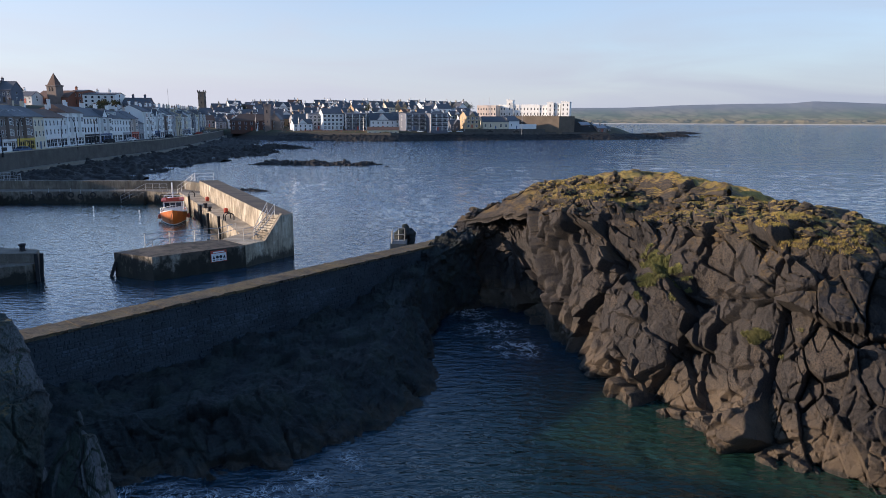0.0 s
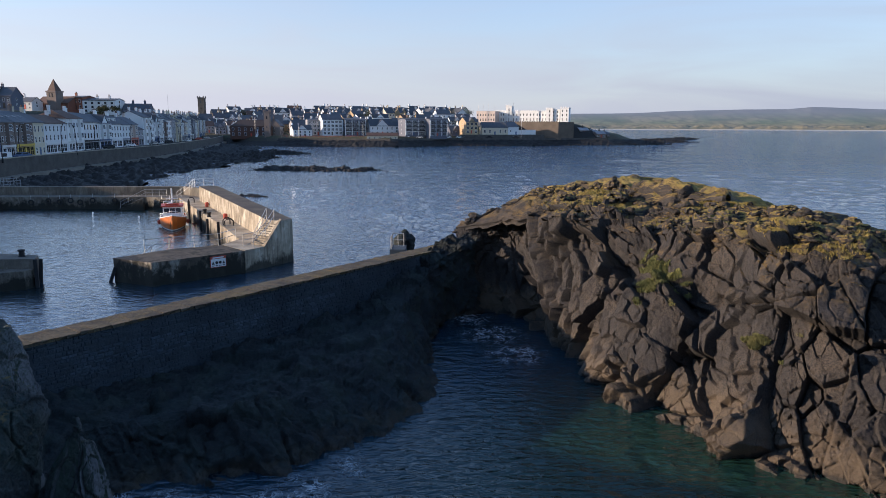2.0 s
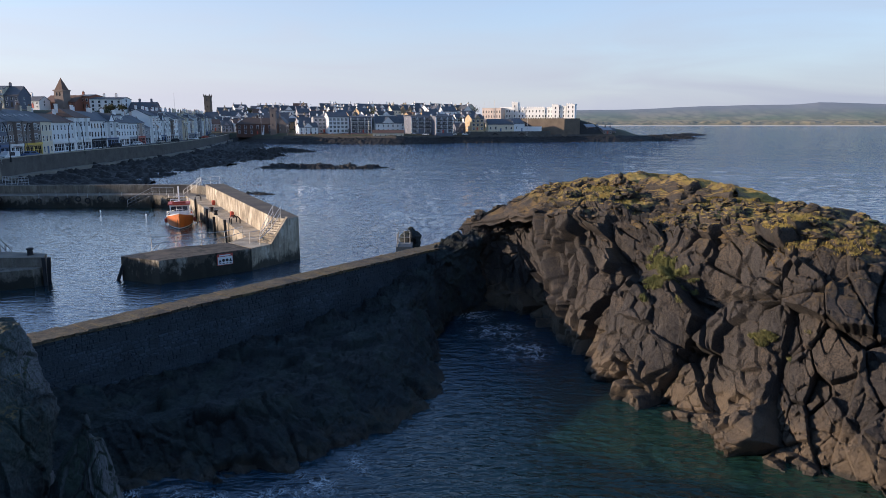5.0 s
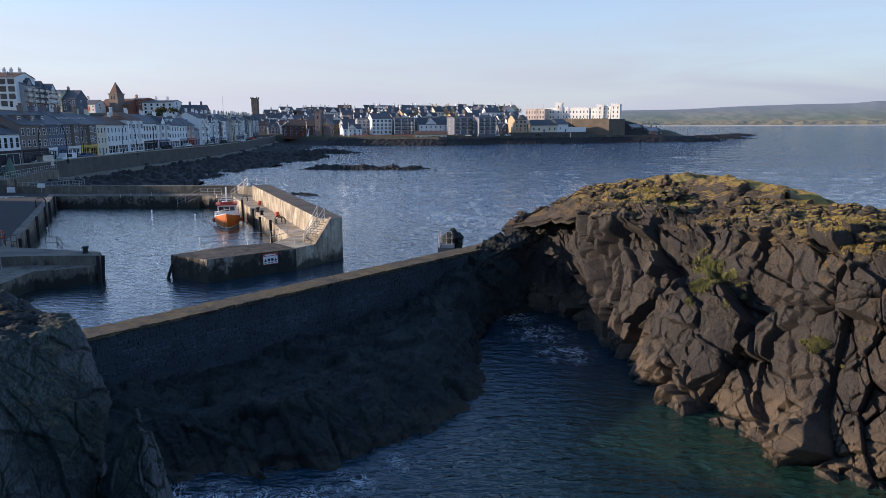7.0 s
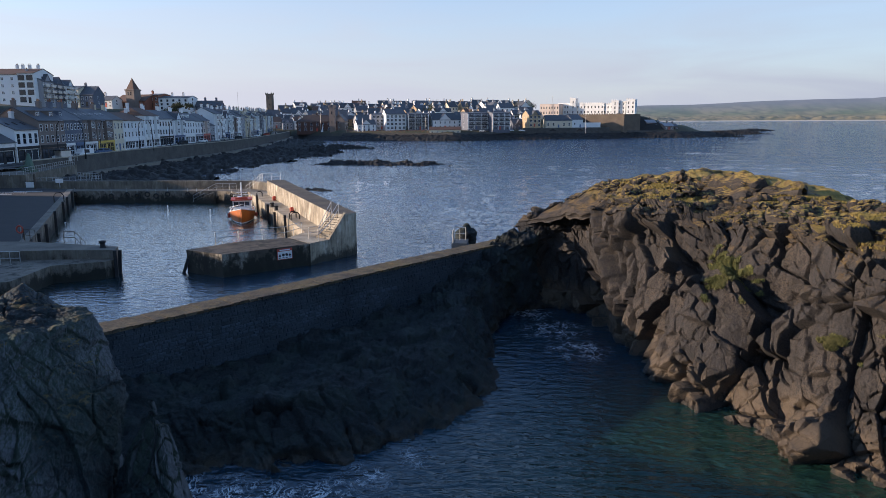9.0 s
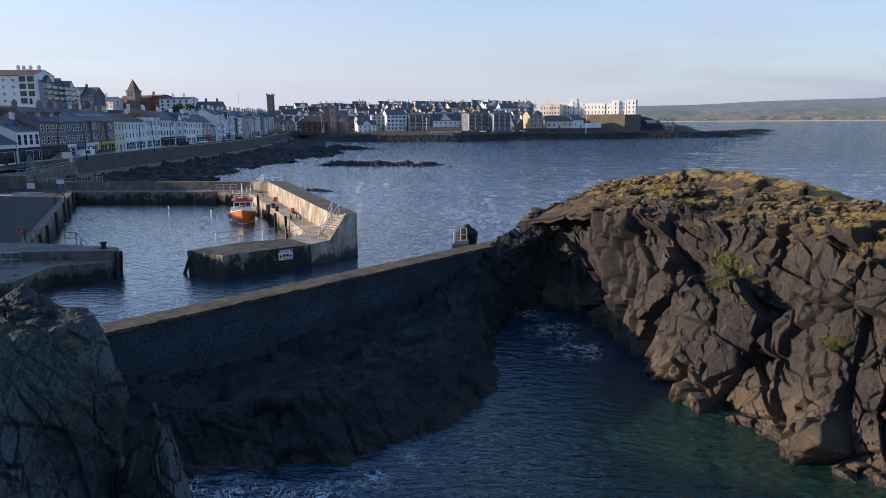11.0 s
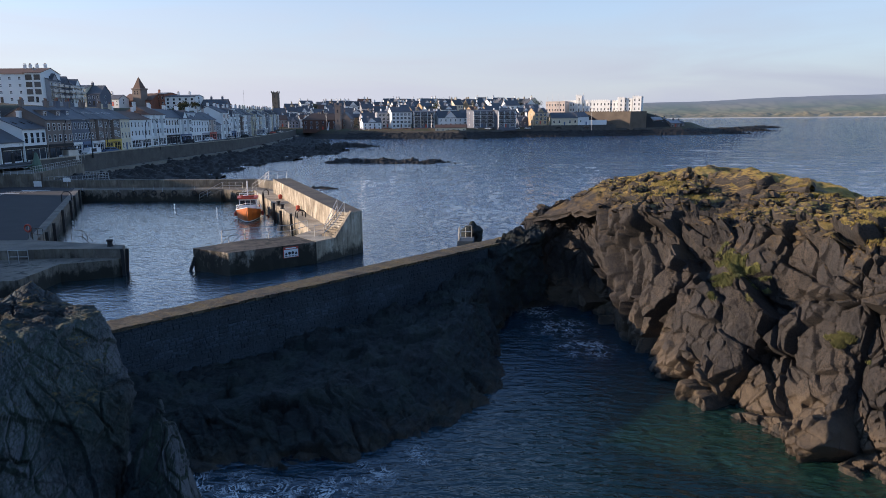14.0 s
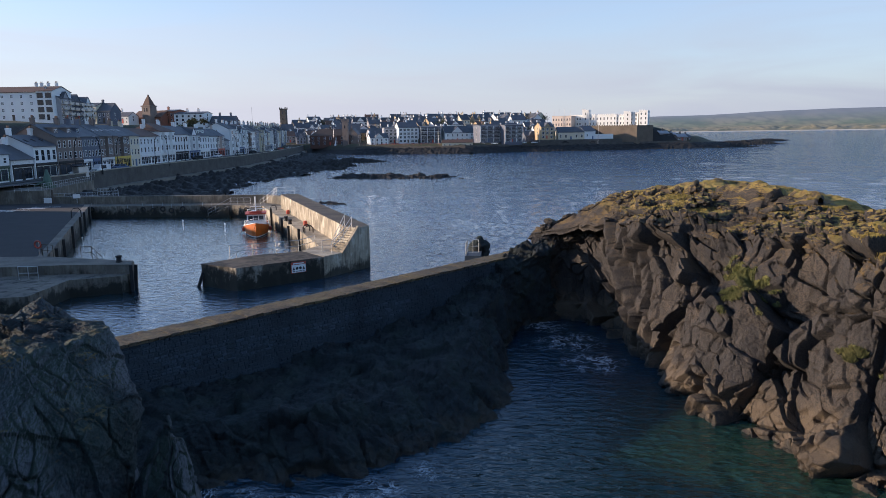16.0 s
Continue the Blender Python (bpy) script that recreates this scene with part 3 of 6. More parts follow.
bear, dist = np.linspace(radians(-62), radians(25), 420), 95 * (1500 / 95) ** np.linspace(0, 1, 330)
bb, dd = np.meshgrid(bear, dist)
gx, gy = dd * np.sin(bb), dd * np.cos(bb)
gz = land_height(gx, gy) + 0.5 * smooth_noise(np.stack([gx.ravel(), gy.ravel(), 0 * gx.ravel()], 1) * 0.05, 5, 3).reshape(gx.shape) * step(18, 30, shore_distance(gx, gy))
slope = Mat("hillside_grass", 0.9)
sc = slope.mix(slope.ramp(slope.noise(0.05, 5), 0.4, 0.6), (0.040, 0.046, 0.018), (0.080, 0.066, 0.036))
sc = slope.mix(slope.ramp(slope.up(), 0.93, 0.85), sc, (0.030, 0.027, 0.024))
slope.color(slope.mix(slope.ramp(slope.axis("Z"), 3.2, 2.6), sc, (0.025, 0.023, 0.02)))
slope.bump(slope.noise(0.5, 5), 0.8, 0.5)
ground = mesh_ob("ground", np.stack([gx, gy, gz], -1).reshape(-1, 3), sheet_faces(len(dist), len(bear))[:, ::-1], slope.m, smooth=True)
tagged(ground, "grassy hillside and shore under the seaside town", "hillside", kind="structure")

# ---- far shore: strand, dunes and hills across the bay ----
hill = Mat("far_hills_haze", 0.95)
hz = hill.axis("Z")
fields = hill.mix(hill.ramp(hill.noise(0.004, 4), 0.4, 0.6), (0.075, 0.12, 0.06), (0.19, 0.18, 0.11))
hedge = hill.noise(0.02, kind="ShaderNodeTexVoronoi", stretch=(1, 0.4, 1))
fields = hill.mix(hill.ramp(hedge, 0.45, 0.75, 0, 0.6), fields, (0.045, 0.07, 0.045))
# aerial haze painted in: blue-grey towards the crest, faint blue emission below
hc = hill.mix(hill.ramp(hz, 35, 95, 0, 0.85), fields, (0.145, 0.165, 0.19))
hc = hill.mix(hill.ramp(hill.math("ADD", hz, hill.ramp(hill.noise(0.012, 4), 0, 1, -6, 6)), 34, 18), hc, hill.mix(hill.ramp(hill.noise(0.02, 5, 0.7), 0.42, 0.60), (0.22, 0.175, 0.085), (0.065, 0.075, 0.035)))
hc = hill.mix(hill.ramp(hz, 3.0, 2.0), hc, (0.50, 0.43, 0.33))
hill.color(hc)
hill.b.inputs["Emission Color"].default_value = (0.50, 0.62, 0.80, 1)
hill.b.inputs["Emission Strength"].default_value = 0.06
hb, hd = np.meshgrid(np.linspace(radians(8), radians(42), 500), np.linspace(0, 1, 60))
hp = np.stack([hb.ravel() * 40, 0 * hb.ravel(), 0 * hb.ravel()], 1)
crest = np.interp(np.degrees(hb), [8, 10, 14.7, 18.2, 23.2, 26.5, 28, 29.2, 33, 42], [88, 91, 95, 106, 114, 116, 127, 124, 108, 100]) + 3 * smooth_noise(hp * 0.35, 3, 4).reshape(hb.shape)
reach = 3300 + 1250 * hd
dune = 24 * step(0.03, 0.09, hd) * (1 - step(0.20, 0.32, hd)) * (0.5 + 0.8 * smooth_noise(np.stack([hb.ravel() * 85, hd.ravel() * 12, 0 * hd.ravel()], 1), 8, 5, 0.6).reshape(hb.shape))
rise = crest * step(0.28, 0.97, hd) ** 1.1
hzz = np.where(hd < 0.03, 60 * hd - 0.3, 1.6 + np.maximum(dune, 0) + rise)
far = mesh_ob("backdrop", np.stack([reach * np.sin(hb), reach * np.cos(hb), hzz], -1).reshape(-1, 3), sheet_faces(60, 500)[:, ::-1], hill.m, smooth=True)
tagged(far, "hazy green hills, dunes and a pale beach across the bay", "distant hills", kind="structure")


# ---- rock masses ----
def loft(rings, count, ways, closed=True):
    """Rows of points through rings of control points; ways: rows between each two rings; count: parameters along the ring."""
    lines = [spline(r, count, closed) for r in rings]
    rows = []
    for a, b, n in zip(lines, lines[1:], ways):
        for k in range(n):
            rows.append(a + (b - a) * k / n)
    rows.append(lines[-1])
    return np.stack(rows)


FOOT = [(0.9, 48.6), (4.1, 45.8), (6.0, 42.3), (7.4, 36.6), (8.3, 31.8), (9.4, 29.0), (11.0, 27.2), (12.1, 24.2), (14.4, 22.7), (19, 20), (25, 21), (29, 30), (29, 46), (23, 55), (12, 57), (3, 53)]
EDGE = [(0.8, 48.0, 4.6), (4.2, 47.3, 5.5), (6.0, 45.3, 6.9), (6.6, 39.5, 7.6), (8.6, 37, 8.2), (10.5, 34.6, 8.3), (12.4, 32, 8.3), (13.6, 28.5, 8.2), (15.2, 26.3, 8.1),
        (18.6, 24.6, 7.5), (22, 26, 6.8), (24, 32, 6.8), (24.5, 43, 7.0), (19.5, 49.5, 7.6), (11, 51, 7.8), (4, 49.5, 6.2)]
CREST = [(1.4, 48.6, 5.9), (4.7, 48.3, 7.3), (6.6, 47.8, 8.45), (8.6, 45.5, 9.1), (11, 43, 9.2), (13, 40, 9.1), (14.5, 36, 9.0), (15.8, 32, 9.0), (17, 29.5, 9.1),
         (18.6, 28.6, 8.5), (19.6, 30, 8.3), (20, 34, 8.5), (20.2, 40, 8.9), (17.0, 43.5, 9.3), (11, 46.6, 9.3), (6.5, 47.6, 8.6)]
along = np.concatenate([np.linspace(0, 9.4, 1150, endpoint=False), np.linspace(9.4, 16, 150, endpoint=False)])
base = loft([[(x, y, -2.0) for x, y in FOOT], [(x, y, 0.0) for x, y in FOOT], EDGE, CREST, [(15.6, 37, 9.1)] * 16], along, (8, 190, 100, 90))
rowz = np.concatenate([np.ones(198), np.linspace(1, 0.45, 35), np.full(len(base) - 233, 0.32)])
toward = sheet_normals(base, True)
base = base - 0.35 * toward * np.clip(rowz, 0, 1)[:, None, None]
ledge = np.linalg.norm((base - np.array((10.9, 33.2, 6.1))) * np.array((0.8, 0.8, 1.3)), axis=2)
hold = np.repeat(rowz[:, None], base.shape[1], 1) * (0.3 + 0.7 * step(0.9, 1.8, ledge)) * (0.65 + 0.35 * step(1.2, 3.2, along))[None]
MASSIVE = (((3.4, 3.4, 6.6), 1.35, 0.75, 0.40, 0.05), ((1.55, 1.55, 3.2), 0.58, 0.8, 0.85, 0.06), ((0.75, 0.75, 1.5), 0.24, 0.8, 0.8, 0.07), ((0.30, 0.30, 0.5), 0.045, 0.7, 0.5, 0.14))
headland = rocky(base, True, big=0.95, size=0.9, seed=4, calm=hold, lean=(0.25, 0.1), soften=40, wide=1.2, grit=0.03, blur=1, levels=MASSIVE, shut=0.6, stride=14)
# hummocks and loose stones on the top
knobs = smooth_noise(headland.reshape(-1, 3) * 0.9, 91, 4, 0.6).reshape(headland.shape[:2])
headland[..., 2] += (1 - np.clip((rowz - 0.32) / 0.68, 0, 1))[:, None] * (0.30 * np.maximum(knobs, -0.1) + 0.10 * np.abs(smooth_noise(headland.reshape(-1, 3) * 2.7, 92, 3).reshape(knobs.shape)))
rock = mesh_ob("headland_rock", headland.reshape(-1, 3), sheet_faces(*headland.shape[:2], True), BASALT, smooth=True)
rock.data.set_sharp_from_angle(angle=radians(32))
tagged(rock, "dark jointed basalt headland with turf and orange lichen on top", "rock headland", kind="structure")

# rocks at the foot of the cove wall
SHORE = [(-24, 15.5, -0.6), (-16, 18.5, -0.4), (-12.5, 21.6, -0.3), (-10.3, 22.4, -0.3), (-7.9, 22.2, -0.3), (-5.7, 23.3, -0.3), (-4.2, 25.0, -0.3), (-2.1, 26.8, -0.3), (-0.6, 30.8, -0.3), (-0.4, 35.5, -0.3), (-0.6, 40, -0.3), (0.2, 44.5, -0.3), (3.0, 46.8, -0.3)]
MID = [(-24.5, 16.5, 1.2), (-17.5, 21, 2.2), (-13.5, 23.6, 2.0), (-11.5, 24.6, 1.9), (-9.3, 25.2, 1.9), (-7.2, 26.3, 1.8), (-5.8, 28, 1.7), (-4.0, 30, 1.8), (-2.6, 33, 2.0), (-2.0, 36.8, 2.6), (-1.4, 41, 2.9), (-0.2, 44.6, 4.2), (2.4, 46.9, 5.0)]
BACK = [(-25, 17.5, 1.8), (-19, 24, 2.6), (-15.8, 27, 2.4), (-14, 29, 2.2), (-12, 31.5, 2.0), (-10, 33.8, 1.8), (-8.4, 35.8, 1.8), (-6.6, 38.2, 2.0), (-4.8, 40.4, 2.4), (-3.4, 42.4, 3.2), (-1.8, 44.4, 4.0), (-0.5, 46.6, 5.0), (2.0, 48.2, 5.6)]
base = loft([SHORE, MID, BACK], np.linspace(0, 11.99, 520), (70, 90), closed=False)
cove = rocky(base, big=0.42, size=0.5, seed=21, lean=(0.8, -0.5), grit=0.13, blur=1)
ob = mesh_ob("cove_rock", cove.reshape(-1, 3), sheet_faces(*cove.shape[:2]), BASALT_WET)
tagged(ob, "dark weed-covered rocks sloping from the wall into water", "shore rock", kind="structure")

# outcrop beside the viewpoint
R0 = [(-7.6, 12.0, -1), (-8.4, 15.2, -1), (-13, 17.8, -1), (-19, 13, -1), (-17, 5, -1), (-9, 6.4, -1), (-7.6, 9.4, -1)]
R1 = [(-8.3, 12.3, 5.3), (-9.6, 14.5, 5.6), (-13, 17.0, 6.2), (-17, 12.5, 6.6), (-15.5, 7.4, 6.3), (-10, 8.4, 5.4), (-8.3, 10.4, 5.2)]
R2 = [(-8.15, 12.8, 7.35), (-9.2, 14.3, 7.3), (-13, 16.6, 7.6), (-16.4, 12.4, 7.9), (-15, 8.2, 7.6), (-10.6, 9.7, 7.1), (-9.0, 11.4, 7.1)]
R3 = [(-9.2, 13.4, 8.70), (-9.5, 14.1, 8.75), (-13, 15.8, 8.3), (-15.4, 12.2, 8.8), (-14, 9.4, 8.6), (-11.2, 11.2, 8.5), (-9.9, 12.4, 8.65)]
RM = [tuple(0.3 * a + 0.7 * b for a, b in zip(p, q)) for p, q in zip(R0, R1)]
base = loft([R0, RM, R1, R2, R3, [(-11.6, 13.6, 8.85)] * 7], np.concatenate([np.linspace(0, 2.2, 330, endpoint=False), np.linspace(2.2, 4.6, 60, endpoint=False), np.linspace(4.6, 7, 330, endpoint=False)]), (8, 110, 110, 90, 90))
outcrop = rocky(base, True, big=0.20, size=0.6, seed=34, lean=(0.3, 0.0), soften=25, wide=1.5, grit=0.11, blur=1, shut=0.7, stride=6)
peak = np.maximum(0, 1 - np.hypot((outcrop[..., 0] + 11.1) / 0.62, (outcrop[..., 1] - 14.4) / 0.8))
outcrop[..., 2] += 0.60 * peak * (outcrop[..., 2] > 8)
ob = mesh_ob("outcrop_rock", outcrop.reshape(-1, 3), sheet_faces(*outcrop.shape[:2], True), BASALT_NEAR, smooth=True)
ob.data.set_sharp_from_angle(angle=radians(32))
tagged(ob, "steep grey-green rock outcrop beside the viewpoint", "rock outcrop", kind="structure")

S0 = [(-5.4, 12.3, 2), (-6.4, 13.4, 2), (-8.4, 13.2, 2), (-8.6, 12.2, 2), (-7.4, 11.2, 2), (-5.8, 11.4, 2)]
S1 = [(-6.55, 12.3, 5.1), (-6.8, 12.9, 5.2), (-7.8, 12.9, 5.6), (-8.0, 12.3, 5.6), (-7.6, 11.8, 5.2), (-6.4, 11.8, 5.0)]
S2 = [(-6.80, 12.3, 6.3), (-6.95, 12.7, 6.5), (-7.5, 12.7, 6.5), (-7.7, 12.4, 6.4), (-7.5, 12.1, 6.2), (-7.0, 12.1, 6.0)]
base = loft([S0, S1, S2, [(-7.12, 12.42, 7.4)] * 6], np.linspace(0, 6, 150, endpoint=False), (50, 30, 40))
spur = rocky(base, True, big=0.13, size=0.35, seed=37, soften=8, grit=0.05)
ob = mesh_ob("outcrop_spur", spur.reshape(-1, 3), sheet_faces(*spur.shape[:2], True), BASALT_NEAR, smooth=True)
ob.data.set_sharp_from_angle(angle=radians(30))
tagged(ob, "pointed grey rock spur at the outcrop's foot", "rock outcrop", kind="structure")

# the cliff that the viewpoint stands on, and the hill behind the harbour
L0 = [(30, -4, -1), (12, 0.4, -1), (0, 1.0, -1), (-8, 3, -1), (-20, 4, -1), (-45, 13, -1), (-62, 32, -1), (-80, 60, -1), (-95, 88, -1), (-170, 80, -1), (-120, -60, -1), (30, -60, -1)]
# out of view; left-hand heights are raised to shade the quay and outcrop
L1 = [(28, -8, 9), (12, -1.5, 11.2), (0, -0.1, 11.2), (-8, 0, 11.2), (-20, 0, 15), (-48, 5, 17.0), (-72, 30, 12), (-92, 58, 15), (-104, 84, 14), (-165, 75, 16), (-115, -55, 16), (25, -55, 13)]
base = loft([L0, L1, [(-60, -20, 15)] * 12], np.linspace(0, 12, 300, endpoint=False), (24, 40))
cliff = rocky(base, True, big=0.5, size=1.5, seed=50, calm=np.repeat(np.concatenate([np.ones(24), np.full(41, 0.1)])[:, None], 300, 1))
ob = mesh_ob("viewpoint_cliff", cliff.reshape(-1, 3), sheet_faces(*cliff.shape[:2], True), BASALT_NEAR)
tagged(ob, "rocky cliff and grassy hill behind the viewpoint", "cliff", kind="structure")


# reefs and the rocky foreshore
def reef(name, label, a, b, width, height, seed, rows=70, cols=240, group=""):
    """A low, broken ridge of rock awash between two places."""
    a, b = Vector(a), Vector(b)
    u, v = np.meshgrid(np.linspace(0, 1, cols), np.linspace(-1, 1, rows))
    t = (b - a).normalized()
    s = Vector((-t.y, t.x))
    x, y = a.x + u * (b.x - a.x) + v * width * s.x, a.y + u * (b.y - a.y) + v * width * s.y
    p = np.stack([x.ravel(), y.ravel(), 0 * x.ravel()], 1)
    body = (1 - v ** 2) * np.minimum(1, 9 * u) * np.minimum(1, 5 * (1 - u)) * (0.45 + 0.55 * smooth_noise(p * 0.09, seed, 3).reshape(u.shape) + 0.3)
    rnd, mid, gap = blocks(p * 0.8, seed)
    rough = (0.9 * (rnd[:, 0] - 0.5) * step(0, 0.3, gap) + 0.8 * smooth_noise(p * 0.45, seed + 1, 4)).reshape(u.shape)
    z = height * body - 0.38 * height + rough * height * 0.6 * (body > 0.05)
    ob = mesh_ob(name, np.stack([x, y, z], -1).reshape(-1, 3), sheet_faces(rows, cols), REEF)
    return tagged(ob, label, "reef", group, kind="structure")


low = "low dark reef of broken rock awash in the bay"
reef("reef", low, (-57, 206), (-14, 199), 7, 2.0, 61)
reef("reef", low, (-100, 276), (-64, 274), 9, 2.8, 62)
reef("reef", low, (-100, 322), (-60, 317), 11, 2.8, 63)
reef("reef", low, (-38.5, 127.5), (-31.5, 125.5), 1.6, 1.2, 64, 30, 60)
reef("reef", low, (100, 500), (175, 512), 12, 3.4, 65)
reef("reef", low, (150, 560), (290, 790), 16, 3.0, 66)
reef("reef", low, (130, 560), (215, 610), 26, 4.0, 67)

u = np.linspace(0, 1, 420)
line = np.stack([np.interp(u, [0, 0.1, 0.35, 0.55, 0.8, 1], [-84, -89, -97, -100, -109, -140]), np.interp(u, [0, 0.1, 0.35, 0.55, 0.8, 1], [117, 133, 188, 239, 292, 430])], 1)
reach = np.interp(u, [0, 0.12, 0.3, 0.45, 0.62, 0.8, 1], [20, 26, 24, 30, 38, 30, 26])
v = np.linspace(0, 1, 110)
x = line[None, :, 0] + v[:, None] * reach[None, :]
y = line[None, :, 1] + v[:, None] * reach[None, :] * 0.12
p = np.stack([x.ravel(), y.ravel(), 0 * x.ravel()], 1)
rnd, mid, gap = blocks(p * 0.5, 71)
z = (1.7 - 1.9 * v[:, None] + 0 * x) + (1.9 * (rnd[:, 0] - 0.5) * step(0, 0.3, gap) + 1.2 * smooth_noise(p * 0.12, 72, 3) + 0.6 * smooth_noise(p * 0.7, 73, 2)).reshape(x.shape)
ob = mesh_ob("foreshore_rock", np.stack([x, y, z], -1).reshape(-1, 3), sheet_faces(110, 420)[:, ::-1], REEF)
tagged(ob, "dark boulder foreshore below the promenade wall", "foreshore", kind="structure")

# rock armour along the town's shore
sp = np.array(COAST[8:16], float)
cum = np.concatenate([[0], np.cumsum(np.linalg.norm(np.diff(sp, axis=0), axis=1))])
us, vs = np.linspace(0, cum[-1], 520), np.linspace(-9, 4, 34)
lx, ly = np.interp(us, cum, sp[:, 0]), np.interp(us, cum, sp[:, 1])
tx, ty = np.gradient(lx), np.gradient(ly)
tl = np.hypot(tx, ty)
x = lx[None] - vs[:, None] * (ty / tl)[None]
y = ly[None] + vs[:, None] * (tx / tl)[None]
p = np.stack([x.ravel(), y.ravel(), 0 * x.ravel()], 1)
rnd, mid, gap = blocks(p * 0.55, 81)
z = (3.6 + 0.42 * np.minimum(vs, 0))[:, None] + (1.3 * (rnd[:, 0] - 0.5) * step(0, 0.35, gap) + 0.5 * smooth_noise(p * 0.6, 82, 3)).reshape(x.shape)
ob = mesh_ob("shore_armour", np.stack([x, y, z], -1).reshape(-1, 3), sheet_faces(34, 520), REEF)
tagged(ob, "dark boulder armour along the town's shore", "rock armour", kind="structure")

# ---- promenade road and sea wall ----
KERB = [(-88, 118), (-90, 135), (-93.4, 150), (-97, 188), (-100, 239), (-108, 288), (-130, 390), (-150, 470)]
FRONT = [(-93, 105), (-95.5, 122), (-98, 140), (-103, 163), (-108, 190), (-114, 226), (-119, 275), (-127, 330), (-145, 410), (-172, 500)]
front_len = np.concatenate([[0], np.cumsum(np.linalg.norm(np.diff(np.array(FRONT, float), axis=0), axis=1))])


def along_front(s):
    return Vector((float(np.interp(s, front_len, [q[0] for q in FRONT])), float(np.interp(s, front_len, [q[1] for q in FRONT]))))


def ribbon(name, a, b, z, material, label, category, n=60, thick=0.1):
    """A strip of paving between two lines."""
    s = np.linspace(0, 1, n)
    pick = lambda line: np.stack([np.interp(s, np.linspace(0, 1, len(line)), [q[k] for q in line]) for k in (0, 1)], 1)
    pa, pb = pick(a), pick(b)
    verts = [(x, y, z) for x, y in pa] + [(x, y, z) for x, y in pb] + [(x, y, z - thick) for x, y in pa] + [(x, y, z - thick) for x, y in pb]
    faces = []
    for i in range(n - 1):
        faces += [(i, i + 1, n + i + 1, n + i), (2 * n + i, 2 * n + i + 1, i + 1, i), (n + i, n + i + 1, 3 * n + i + 1, 3 * n + i)]
    return tagged(mesh_ob(name, verts, faces, material), label, category, kind="structure")


KERB_S = [(-86, 104), (-88, 118), (-90, 135), (-93.4, 150), (-97, 188), (-100, 239), (-108, 288), (-130, 390), (-150, 470), (-165, 500)]
shift = lambda line, d: [(x + d, y) for x, y in line]
ribbon("road", shift(FRONT, 3.0), shift(KERB_S, -2.5), 5.06, ASPHALT, "dark asphalt promenade road in shade", "road")
ribbon("pavement", shift(FRONT, -1.0), shift(FRONT, 3.0), 5.18, PAVE, "grey pavement along the shop fronts", "pavement")
ribbon("pavement", shift(KERB_S, -2.5), KERB_S, 5.18, PAVE, "grey promenade footway beside the sea wall", "pavement")
bm = bmesh.new()
for (ax, ay), (bx, by) in zip(KERB, KERB[1:]):
    prism(bm, [(ax, ay), (ax + 0.5, ay), (bx + 0.5, by), (bx, by)], 0.5, 5.9)
ob = part("wall_promenade", bm, SEAWALL, None)
tagged(ob, "long grey stone sea wall of the promenade", "sea wall", kind="structure")
bm = bmesh.new()
for (ax, ay), (bx, by) in zip(KERB, KERB[1:]):
    prism(bm, [(ax - 0.1, ay), (ax + 0.62, ay), (bx + 0.62, by), (bx - 0.1, by)], 5.9, 6.08)
tagged(part("trim_promenade", bm, CONCRETE, None), "pale concrete coping on the promenade wall", "coping", kind="structure")
bm = bmesh.new()
for (ax, ay), (bx, by) in zip(KERB, KERB[1:]):
    prism(bm, [(ax + 0.5, ay), (ax + 2.6, ay), (bx + 2.6, by), (bx + 0.5, by)], 0.0, 2.3)
ob = part("lower_walk", bm, WALK, None)
tagged(ob, "concrete lower walk along the foot of the sea wall", "walkway", kind="structure")

# ---- harbour quays and pier ----
bm = prism(bmesh.new(), [(-27.6, 56.0), (-23.6, 54.1), (-17.62, 59.6), (-20.62, 62.6), (-24.4, 60.4)], -2.0, 2.0)
tagged(part("pier_head", bm, PIER_DARK, None), "dark weathered stone head of the pier", "pier head", kind="structure")
bm = prism(bmesh.new(), [(-17.6, 59.6), (-14.5, 65.0), (-33.6, 101.5), (-40.6, 104.5), (-24.3, 74.5), (-19.9, 65.8), (-20.6, 62.6)], -2.0, 2.02)
ob = part("pier", bm, PIER, None)
tagged(ob, "weathered concrete harbour pier with angled head", "pier", kind="structure")
# high outer parapet with a landing at its near end
PD, PE = Vector((-14.47, 65.0)), Vector((-33.6, 101.5))
pt = (PE - PD).normalized()
ps = Vector((-pt.y, pt.x))
ct = (Vector((-14.5, 65.0)) - Vector((-17.6, 59.6))).normalized()
cs = Vector((-ct.y, ct.x))
near = PD - ct * 1.5
bm = prism(bmesh.new(), [tuple(near + Vector((0.004, -0.002))), tuple(PD + Vector((0.004, 0))), tuple(PE), tuple(PE + ps * 2.6), tuple(PD + ps * 2.3 + pt * 0.5), tuple(near + cs * 1.9)], -2.0, 4.15)
ob = part("wall_pier_parapet", bm, PIER, None)
tagged(ob, "high battered concrete outer wall of the pier", "harbour wall", kind="structure")
top = prism(bmesh.new(), [tuple(PD + pt * 1.0 - Vector((0.05, 0))), tuple(PE), tuple(PE + ps * 2.5), tuple(PD + pt * 1.0 + ps * 2.2)], 4.14, 4.156)
tagged(part("pavement_parapet", top, PIER_DARK, None), "worn dark walk on top of the pier wall", "paving", kind="structure")
